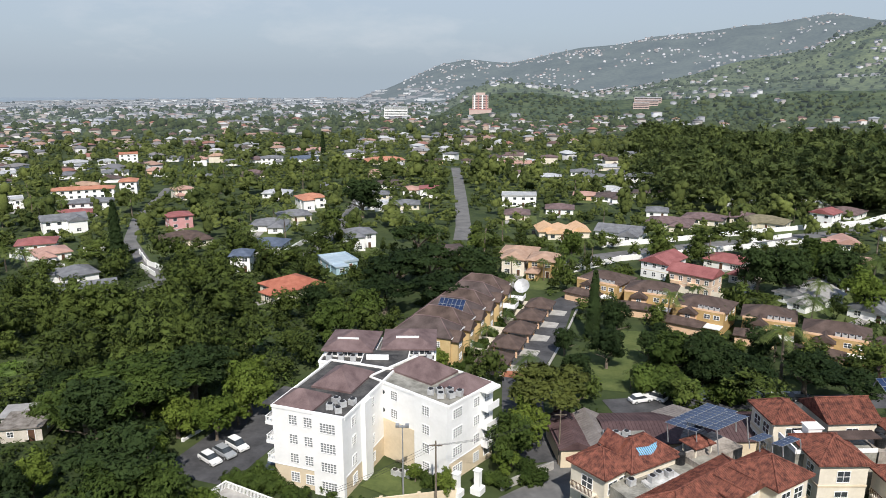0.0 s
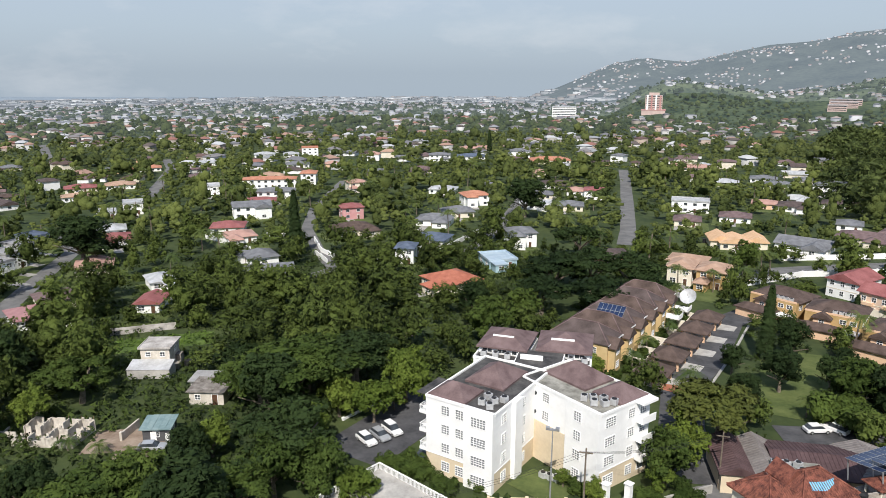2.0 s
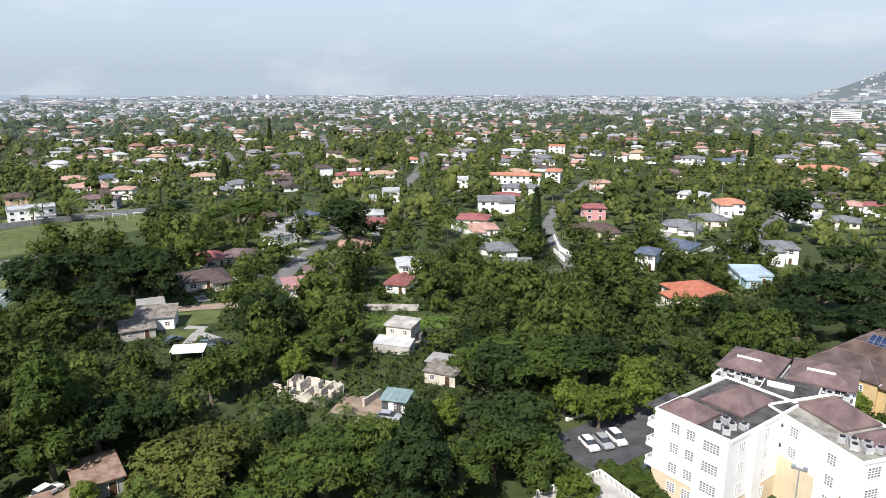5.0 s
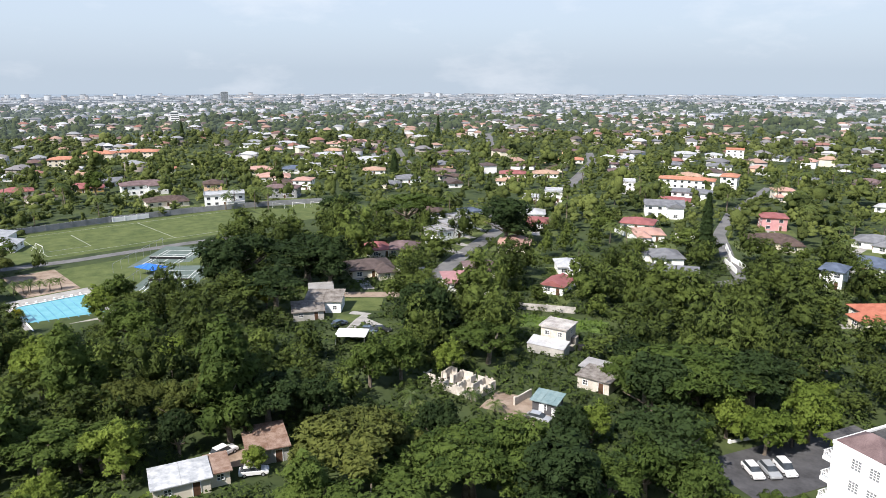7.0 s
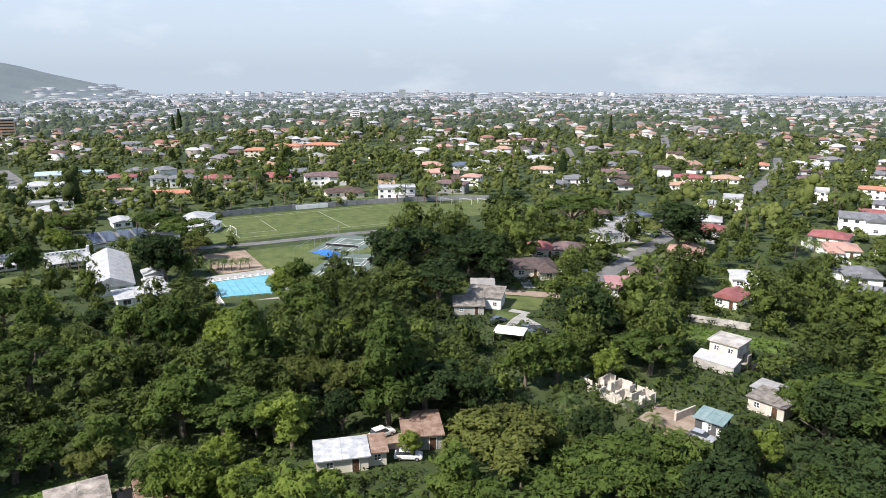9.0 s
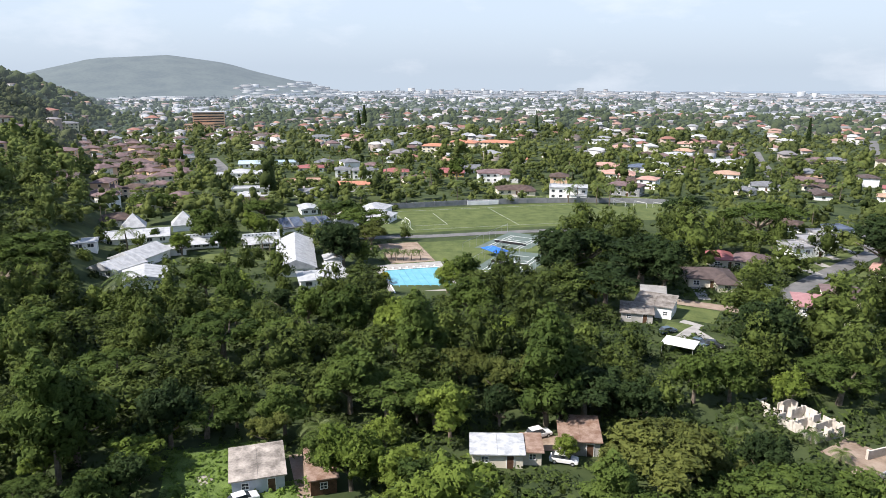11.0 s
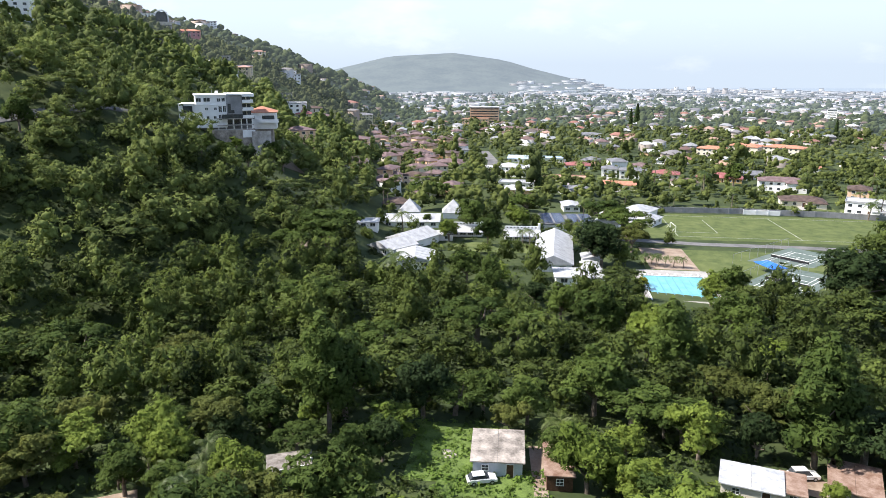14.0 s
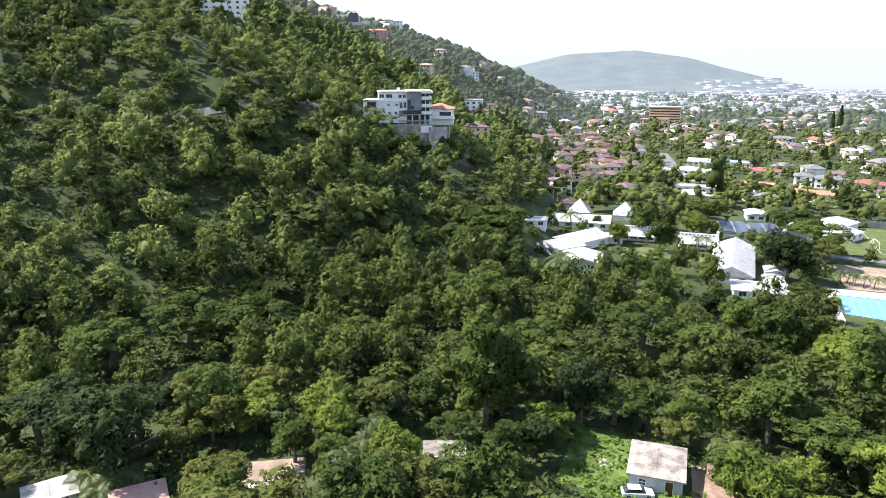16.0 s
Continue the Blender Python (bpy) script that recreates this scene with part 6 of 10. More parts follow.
house(-601.7, 200.6, 60, 29.9, 15.0, 2, "hip", PALE_CREAM, ORANGE, 2.4, 0, "cream two-storey house with orange tile hipped roof")
house(-484.7, 178.2, 70, 12.3, 12.0, 1, "hip", WHITE, ORANGE, 2.4, 0, "white one-storey house with orange tile hipped roof")
house(-836.0, -28.4, 92, 28.9, 15.0, 1, "hip", WHITE, MAROON, 2.4, 0, "white one-storey house with mauve brown hipped roof")
house(-799.4, 1.0, 90, 24.8, 15.0, 1, "hip", WHITE, MAROON, 2.4, 0, "white one-storey house with mauve brown hipped roof")
house(-713.0, 53.1, 86, 21.9, 15.0, 2, "hip", WHITE, SLATE, 2.4, 0, "white two-storey house with slate grey hipped roof")
house(-643.2, 197.0, 73, 21.1, 14.7, 1, "hip", WHITE, ZINC, 2.4, 0, "white one-storey house with weathered zinc hipped roof")
house(-417.4, -105.9, 94, 13.0, 11.0, 2, "hip", PEACH, MAROON, 2.2, 0, "peach two-storey house with mauve brown hipped roof")
house(-349.6, -91.8, 95, 15.5, 11.0, 1, "hip", PEACH, MAROON, 2.6, 1, "peach one-storey house with mauve brown hipped roof")
house(-490.0, -99.6, 91, 19.9, 14.0, 1, "hip", PEACH, MAROON, 2.6, 0, "peach one-storey house with mauve brown hipped roof")
house(-452.6, -53.2, 89, 16.7, 12.0, 2, "hip", PALE_CREAM, MAROON, 2.6, 1, "cream two-storey house with mauve brown hipped roof")
house(-335.5, -113.9, 124, 11.7, 12.0, 2, "hip", PEACH, MAROON, 2.4, 0, "peach two-storey house with mauve brown hipped roof")
house(-435.0, -149.2, 109, 12.3, 12.0, 2, "flat", WHITE, ZINC, 0.0, 0, "white two-storey house with weathered zinc flat roof")
house(-761.4, -187.6, 104, 22.5, 15.0, 2, "hip", YELLOWPALE, SLATE, 2.6, 0, "pale yellow two-storey house with slate grey hipped roof")
house(-475.5, -145.3, 107, 11.8, 12.0, 1, "hip", PALE_CREAM, MAROON, 2.6, 0, "cream one-storey house with mauve brown hipped roof")
house(-420.4, -140.0, 108, 9.1, 12.0, 1, "hip", PALE_CREAM, REDROOF, 2.6, 0, "cream one-storey house with faded red hipped roof")
house(-926.1, -77.6, 89, 33.9, 15.0, 3, "flat", PEACH, TANROOF, 0.0, 0, "peach three-storey house with tan flat roof")
house(-449.7, -29.7, 94, 6.0, 8.0, 1, "hip", WHITE, ZINC, 1.0, 0, "white one-storey house with weathered zinc hipped roof")
house(-323.0, -253.7, 128, 31.4, 14.0, 3, "flat", WHITE, WHITEROOF, 0.0, 0, "white three-storey house with white sheet flat roof")
house(-758.7, -375.9, 116, 22.0, 15.0, 2, "hip", PEACH, ORANGE, 2.0, 0, "peach two-storey house with orange tile hipped roof")
house(-462.8, -224.7, 91, 15.7, 12.0, 1, "gable", WHITE, WHITEROOF, 2.4, 0, "white one-storey house with white sheet gabled roof")
house(-541.2, -225.7, 113, 11.8, 11.0, 2, "flat", PALE_CREAM, ZINC, 0.0, 0, "cream two-storey house with weathered zinc flat roof")
house(-456.7, -200.0, 114, 8.5, 11.0, 2, "flat", WHITE, ZINC, 0.0, 0, "white two-storey house with weathered zinc flat roof")
house(-751.3, -263.3, 109, 13.8, 11.0, 2, "flat", WHITE, ZINC, 0.0, 0, "white two-storey house with weathered zinc flat roof")

# ---- school grounds: pool, courts, pitch, halls ----
DECK = material("worn_pool_deck", (0.26, 0.25, 0.235), (0.40, 0.385, 0.36), 2.5, 0.85, bump=0.3)
LANE = material("pool_lane_rope", (0.05, 0.20, 0.34), (0.10, 0.30, 0.44), 0.8, 0.6)
FADED = material("faded_line_paint", (0.22, 0.25, 0.18), (0.40, 0.42, 0.36), 1.5, 0.9)


def pool():
    cx, cy, a = -193.6, 41.0, 90.0
    z = up(cx, cy)
    ob = thing("swimming_pool", cx, cy, z, a, "rectangular swimming pool with turquoise water and lanes", "swimming pool")
    W, L = 17.5, 22.6    # local x runs along the lanes' ends
    part("water", Build().box(-W / 2, -L / 2, -0.5, W / 2, L / 2, 0.12), WATER, ob)
    d = Build()
    d.box(-W / 2 - 1.6, -L / 2 - 2.5, -0.6, -W / 2, L / 2 + 6.2, 0.25).box(W / 2, -L / 2 - 2.5, -0.6, W / 2 + 3.6, L / 2 + 6.2, 0.25)
    d.box(-W / 2, L / 2, -0.6, W / 2, L / 2 + 6.2, 0.25).box(-W / 2, -L / 2 - 2.5, -0.6, W / 2, -L / 2, 0.25)
    part("deck", d, DECK, ob)
    for i in range(1, 8):
        x = -W / 2 + W * i / 8
        part("lane_line", Build().box(x - 0.09, -L / 2, 0.12, x + 0.09, L / 2, 0.15), LANE, ob)
    for i in range(8):
        x = -W / 2 + W * (i + 0.5) / 8
        part("starting_block", Build().box(x - 0.25, L / 2 + 0.3, 0.25, x + 0.25, L / 2 + 0.9, 0.75), WHITE, ob)
    part("coping", Build().box(-W / 2 - 0.35, L / 2, 0.25, W / 2 + 0.35, L / 2 + 0.3, 0.32).box(-W / 2 - 0.35, -L / 2, 0.25, -W / 2, L / 2, 0.32), WHITE, ob)
    take(cx - 2, cy + 1, 20, 11, 0)
    take(cx + 17, cy - 1, 9, 8, 0, low=True)


pool()
patch("school_lawn", -220, 64, 44, 58, 0, LAWN, "mown school lawn round the tennis courts", "lawn", 0.05)
patch("playing_field", -285, 94, 52, 104, 0, LAWN, "green grass football pitch with worn goalmouths", "playing field", 0.06)
patch("playing_field", -281, 168, 40, 44, -8, LAWN, "open end of the green grass playing field", "playing field", 0.045)
take(-262, 110, 14, 70, 0)
strip("school_road", [(-275, 22), (-255, 34), (-251.5, 60), (-251.5, 95), (-249, 125)], 5, OLD_ROAD, "pale asphalt road between pitch and courts", 0.1)
patch("sand_court", -228.5, 43.8, 29, 14.5, 0, DIRT, "brown dirt ball court with fence", "court", 0.1)


def lines(name, x, y, turn, segs, label, z):
    b = Build()
    for x0, y0, x1, y1 in segs:
        b.box(min(x0, x1) - 0.07, min(y0, y1) - 0.07, 0, max(x0, x1) + 0.07, max(y0, y1) + 0.07, 0.012)
    ob = new(name, b.mesh(name, WHITE))
    ob.matrix_basis = pose(x, y, z, 0, 0, turn)
    return tagged(ob, label, "markings", kind="structure")


def tennis(x, y, turn, n):
    ob = thing("tennis_court", x, y, up(x, y) + 0.12, turn, "dark green hard tennis court with white lines", "tennis court", "tennis courts")
    part("surface", Build().box(-8.5, -17.5, -0.5, 8.5, 17.5, 0.06), COURT, ob)
    b = Build()
    for x0, y0, x1, y1 in ((-5.5, -11.9, 5.5, -11.9), (-5.5, 11.9, 5.5, 11.9), (-5.5, -11.9, -5.5, 11.9), (5.5, -11.9, 5.5, 11.9), (-4.1, -11.9, -4.1, 11.9), (4.1, -11.9, 4.1, 11.9), (-4.1, -6.4, 4.1, -6.4), (-4.1, 6.4, 4.1, 6.4), (0, -6.4, 0, 6.4)):
        b.box(x0 - 0.08, y0 - 0.08, 0.06, x1 + 0.08, y1 + 0.08, 0.08)
    part("court_lines", b, WHITE, ob)
    part("net", Build().box(-6.2, -0.04, 0.2, 6.2, 0.04, 1.0), BLACKP, ob)
    part("net_tape", Build().box(-6.2, -0.06, 1.0, 6.2, 0.06, 1.12), WHITE, ob)
    for sx in (-9.5, 9.5):
        for i in range(8):
            part("fence_post", Build().tube((sx, -17.5 + 5 * i, 0), (sx, -17.5 + 5 * i, 3.2), 0.05, 0.05, 5), METAL, ob)
    part("fence_rail", Build().box(-9.5, -17.5, 3.1, -9.45, 17.5, 3.2).box(9.45, -17.5, 3.1, 9.5, 17.5, 3.2), METAL, ob)
    take(x, y, 11, 19, turn)


tennis(-231, 82.5, 45, 1)
tennis(-203, 72.5, 50, 2)
tent = thing("canopy", -215, 71.5, up(-215, 71), 20, "bright blue canopy roof beside the courts", "canopy")
part("cloth", Build().hip(-4.2, -2.4, 4.2, 2.4, 2.6, 0.9, 0.2, 0.12), BLUETARP, tent)
for sx in (-4, 4):
    for sy in (-2.2, 2.2):
        part("pole", Build().tube((sx, sy, -0.3), (sx, sy, 2.6), 0.06, 0.06, 6), METAL, tent)


def goal(x, y, turn):
    ob = thing("football_goal", x, y, up(x, y), turn, "white football goal frame on the grass", "goal", "football goals")
    for s in (-3.66, 3.66):
        part("goalpost", Build().tube((s, 0, -0.2), (s, 0, 2.44), 0.08, 0.08, 8), WHITE, ob)
        part("stay", Build().tube((s, 0, 2.44), (s, 1.6, 0), 0.04, 0.04, 6), WHITE, ob)
    part("crossbar", Build().tube((-3.66, 0, 2.44), (3.66, 0, 2.44), 0.08, 0.08, 8), WHITE, ob)


goal(-275, 54, 185)
goal(-292, 168, 20), goal(-297, 160, 20), goal(-287, 175, 20)
for (x0, y0), (x1, y1) in (((-264, 54), (-264, 140)), ((-306, 56), (-306, 140)), ((-264, 54), (-306, 54)), ((-264, 98), (-306, 98)), ((-272, 70), (-298, 70)), ((-272, 54), (-272, 70))):
    strip("pitch_line", [(x0, y0), (x1, y1)], 0.22, FADED, "faded white painted pitch line", 0.12, "markings")
yard_wall([(-314, 50), (-316, 90), (-314, 125), (-307, 160), (-294, 192)], 2.4, GREY, "grey boundary wall behind the playing field")
yard_wall([(-315.2, 91), (-314.6, 106)], 2.0, WHITE, "white wall behind the playing field")


def hall(x, y, turn, w, d, eave, rise, label, roof=None, cover=WHITEROOF, wall=WHITE, gable=True):
    ob = thing("school_building", x, y, up(x, y), turn, label, "school building", "school buildings")
    b = Build().box(-w / 2, -d / 2, -2, w / 2, d / 2, eave)
    part("wall", b, wall, ob)
    part("roof", Build().hip(-w / 2, -d / 2, w / 2, d / 2, eave + 0.1, rise, 0.6, 0.15, gable=gable), cover, ob)
    if gable:
        g = Build()
        for s in (-1, 1):
            if w >= d:
                g.face([(s * (w / 2 - 0.05), -d / 2, eave), (s * (w / 2 - 0.05), d / 2, eave), (s * (w / 2 - 0.05), 0, eave + rise)][::s])
            else:
                g.face([(w / 2, s * (d / 2 - 0.05), eave), (-w / 2, s * (d / 2 - 0.05), eave), (0, s * (d / 2 - 0.05), eave + rise)][::s])
        part("gable_wall", g, wall, ob)
    n = max(2, int(w / 4))
    for i in range(n):
        part("window", window_mesh(1.8, 1.2, 2, 1), None, ob, at=face_at(-w / 2 + w * (i + 0.5) / n, -d / 2, min(1.8, eave - 1), 0))
    seams = Build()
    m = int(max(w, d) / 2.2)
    for i in range(m + 1):
        if w >= d:
            u = -w / 2 - 0.5 + i * (w + 1.0) / m
            for s in (-1, 1):
                seams.tube((u, s * (d / 2 + 0.6), eave + 0.12), (u, 0, eave + 0.1 + rise), 0.06, 0.06, 4, cap=False)
        else:
            u = -d / 2 - 0.5 + i * (d + 1.0) / m
            for s in (-1, 1):
                seams.tube((s * (w / 2 + 0.6), u, eave + 0.12), (0, u, eave + 0.1 + rise), 0.06, 0.06, 4, cap=False)
    if gable:
        part("roof_seams", seams, cover, ob)
    take(x, y, w / 2 + 1, d / 2 + 1, turn, 5)
    return ob


hall(-224, 7.2, 88, 11.2, 36, 3.0, 2.7, "large white hall with a seamed white gable roof")
hall(-206, 17.5, 92, 4.5, 8, 2.4, 0.6, "low white annex beside the hall")
hall(-196.5, 13.6, 93, 13.4, 9, 2.7, 0.5, "low white flat-roofed annex beside trees", gable=False)
hall(-217, 18.4, 92, 5, 6, 2.6, 0.7, "small white annex beside the hall")
for x, y in ((-290.8, -52.0), (-290.6, -33.4)):
    ob = thing("pyramid_pavilion", x, y, up(x, y), 96, "pavilion with a steep white pyramid roof", "pavilion", "pyramid pavilions")
    part("wall", Build().box(-4.2, -4.2, -2, 4.2, 4.2, 2.4), WHITE, ob)
    part("roof", Build().hip(-4.2, -4.2, 4.2, 4.2, 2.5, 5.0, 0.5, 0.2), WHITEROOF, ob)
    part("finial", Build().tube((0, 0, 7.4), (0, 0, 8.2), 0.12, 0.03, 6), METAL, ob)
    take(x, y, 6.5, 6.5, 6, 6)
hall(-273, -48, 96, 22, 15, 2.6, 1.3, "long white school block with ribbed roof")
hall(-249, -60, 98, 7, 7, 2.5, 0.8, "white school block with low roof")
hall(-238, -41.5, 60, 11, 15, 2.8, 2.3, "white school hall with folded gable roof")
hall(-225, -46, 52, 10, 12, 2.6, 2.2, "white school hall with pitched roof")
hall(-210, -36, 98, 11.5, 13, 2.7, 1.5, "white school block with broad pitched roof")
hall(-247, -32.5, 96, 8, 6, 2.4, 0.8, "white school block with pale roof")
for x, y, w in ((-254.5, -24.0, 11.5), (-249.5, -3.6, 12.5)):
    ob = thing("classroom_block", x, y, up(x, y), 93, "long white classroom block with clerestory openings", "school building", "classroom blocks")
    part("wall", Build().box(-w / 2, -2.5, -2, w / 2, 3.5, 2.5), WHITE, ob)
    part("sloped_roof", Build().face([(-w / 2 - 0.4, -5.0, 2.3), (w / 2 + 0.4, -5.0, 2.3), (w / 2 + 0.4, 1.4, 3.5), (-w / 2 - 0.4, 1.4, 3.5)]).box(-w / 2 - 0.4, -5.0, 2.1, w / 2 + 0.4, -4.9, 2.3), WHITEROOF, ob)
    part("clerestory", Build().box(-w / 2, 1.4, 2.5, w / 2, 1.8, 4.7).box(w / 2 - 0.5, 1.0, 2.5, w / 2 + 0.3, 2.0, 5.7), WHITE, ob)
    for i in range(9):
        part("vent", Build().box(-w / 2 + 0.7 + i * (w - 1) / 9, 1.32, 4.0, -w / 2 + 1.25 + i * (w - 1) / 9, 1.4, 4.35), GLASS, ob)
    for i in range(4):
        part("window", window_mesh(2.0, 1.0, 3, 1), None, ob, at=face_at(-w / 2 + w * (i + 0.5) / 4, -2.5, 1.3, 0))
    take(x, y, w / 2 + 1, 5, 93, 5)
patch("school_yard", -236, -14, 14, 26, 0, LAWN, "green lawn court between the classroom blocks", "lawn", 0.05)
for x, y, w in ((-277, 7.6, 9.5), (-276.5, 18.4, 10.0)):
    ob = thing("solar_roof", x, y, up(x, y), 95, "low building with dark panelled roof", "building", "dark-roofed buildings")
    part("wall", Build().box(-w / 2, -9.5, -2, w / 2, 9.5, 2.6), WHITE, ob)
    part("roof", Build().hip(-w / 2, -9.5, w / 2, 9.5, 2.7, 0.5, 0.4, 0.15, gable=True), SLATE, ob)
    for k in range(11):
        for s in (-1, 1):
            part("panel_row", Build().box(s * w * 0.25 - w * 0.21, -9.0 + k * 1.7, 0, s * w * 0.25 + w * 0.21, -7.8 + k * 1.7, 0.06), PANEL, ob, at=Matrix.Translation((0, 0, 3.25)))
    take(x, y, w / 2, 10.5, 95, 5)
hall(-281, 30.4, 78, 9, 18, 2.8, 2.6, "white chapel-like hall with steep gable roof")
hall(-303, 44.5, 60, 11, 16, 2.7, 2.2, "pale grey school block with hipped roofs", gable=False)
hall(-286, 45, 150, 10, 10, 2.7, 2.2, "pale grey school block with hipped roof", gable=False)
hall(-314, 16.5, 95, 7, 11, 2.5, 0.8, "small white school shed with sheet roof")
for x, y in ((-287, -62.5), (-286, -60.5)):
    pole(x, y, 9.0, "tall grey utility pole by the school", BARK, 0.9, "poles by the school")


# ---- houses in the woods ----
def hut(x, y, turn, w, d, h, wall, roof, label, slope=0.35, rows=2, over=0.4):
    """A small house under a nearly flat sheet or slab roof."""
    ob = thing("small_house", x, y, up(x, y), turn, label, "house", "houses in the woods")
    part("wall", Build().box(-w / 2, -d / 2, -1.2, w / 2, d / 2, h), wall, ob)
    k = 0.5 * slope
    b = Build()
    n = max(1, rows)
    for i in range(n):
        x0, x1 = -w / 2 - over + (w + 2 * over) * i / n, -w / 2 - over + (w + 2 * over) * (i + 1) / n - 0.03
        lo = h + 0.02 + 0.02 * (i % 2)
        b.v += [(x0, -d / 2 - over, lo), (x1, -d / 2 - over, lo), (x1, d / 2 + over, lo + k), (x0, d / 2 + over, lo + k)]
        b.v += [(x0, -d / 2 - over, lo + 0.18), (x1, -d / 2 - over, lo + 0.18), (x1, d / 2 + over, lo + k + 0.18), (x0, d / 2 + over, lo + k + 0.18)]
        o = len(b.v) - 8
        for q in ((3, 2, 1, 0), (4, 5, 6, 7), (0, 1, 5, 4), (1, 2, 6, 5), (2, 3, 7, 6), (3, 0, 4, 7)):
            b.f.append(tuple(o + j for j in q))
            b.m.append(0)
    part("roof", b, roof, ob)
    for i in range(max(1, int(w / 3))):
        px = -w / 2 + w * (i + 0.5) / max(1, int(w / 3))
        part("window", window_mesh(0.9, 0.9, 2, 2), None, ob, at=face_at(px, -d / 2, 1.5, 0)) if i != 1 else part("door", door_mesh(), None, ob, at=pose(px, -d / 2, 0.05))
    part("window", window_mesh(0.9, 0.9, 2, 2), None, ob, at=face_at(w / 2, 0, 1.5, 1))
    take(x, y, w / 2 + 1, d / 2 + 1, turn, 9)
    take(x, y, w / 2 + 1, d / 2 + 1, turn, 5)
    return ob


BLUEWALL = material("pale_blue_grey_wall", (0.42, 0.46, 0.52), (0.54, 0.58, 0.63), 2.0, 0.8)
PATCHWHITE = material("patched_white_roof", (0.28, 0.30, 0.32), (0.62, 0.63, 0.64), 1.5, 0.6, fine=3)
PALESLAB = material("pale_weathered_slab", (0.26, 0.24, 0.22), (0.58, 0.55, 0.52), 2.0, 0.9, bump=0.3)
RUSTY = material("rusty_sheets", (0.16, 0.09, 0.06), (0.34, 0.25, 0.20), 1.2, 0.8, bump=0.3)
a = hut(-95.0, -4.0, 92, 7.2, 8.0, 2.5, BLUEWALL, STAINED, "pale blue house with stained concrete slab roof", 0.9, 2)
part("porch", Build().box(1.2, -5.2, -0.6, 3.5, -4.0, 0.15), CONCRETE, a)
patch("front_lawn", -97.5, -11.0, 18, 13, 0, GRASS, "rough sunlit grass beside the blue house", "lawn", 0.06)
patch("front_lawn", -88.5, -4.5, 9, 16, 0, GRASS, "rough sunlit grass before the blue house", "lawn", 0.065)
patch("path", -93.5, 2.0, 14, 2.0, 4, DIRT, "reddish dirt path between two houses", "path", 0.09)
patch("concrete_pad", -96.5, -11.5, 2.6, 2.0, 20, STAINED, "pale concrete pad in the grass", "paving", 0.1)
take(-84, -2, 9, 14, 0, low=True)
car(-89.2, -6.0, 108, CARWHITE, "white saloon car parked on the grass")
hut(-91.0, 4.9, 92, 3.6, 5.2, 2.5, WOOD, RUSTY, "dark wooden shack with rusty sheet roof", 0.7, 1)
hut(-95.6, 5.0, 92, 3.9, 3.4, 2.2, WOOD, RUSTY, "small lean-to with rusty sheet roof", 0.5, 1)
take(-80, 30, 9, 9, 74, low=True)
hut(-91.6, 31.4, 74, 7.6, 5.2, 2.35, PALE_CREAM, PATCHWHITE, "cream house with patchy white painted roof", 0.5, 2)
hut(-90.9, 36.7, 74, 2.7, 4.8, 2.25, PALE_CREAM, RUSTY, "cream house extension with brown slab roof", 0.4, 1)
hut(-93.0, 45.5, 70, 6.0, 7.5, 2.5, CONCRETE, RUSTY, "concrete shed with rusty brown roof", 0.5, 2)
yard = patch("dirt_yard", -95, 39.0, 12, 5, 70, DIRT, "brown dirt yard between houses", "yard", 0.07)
car(-96.6, 40.2, 100, CARWHITE, "old white pickup parked in a yard", tall=0.2)
car(-88.2, 41.0, 60, CARWHITE, "white car parked beside a concrete house")
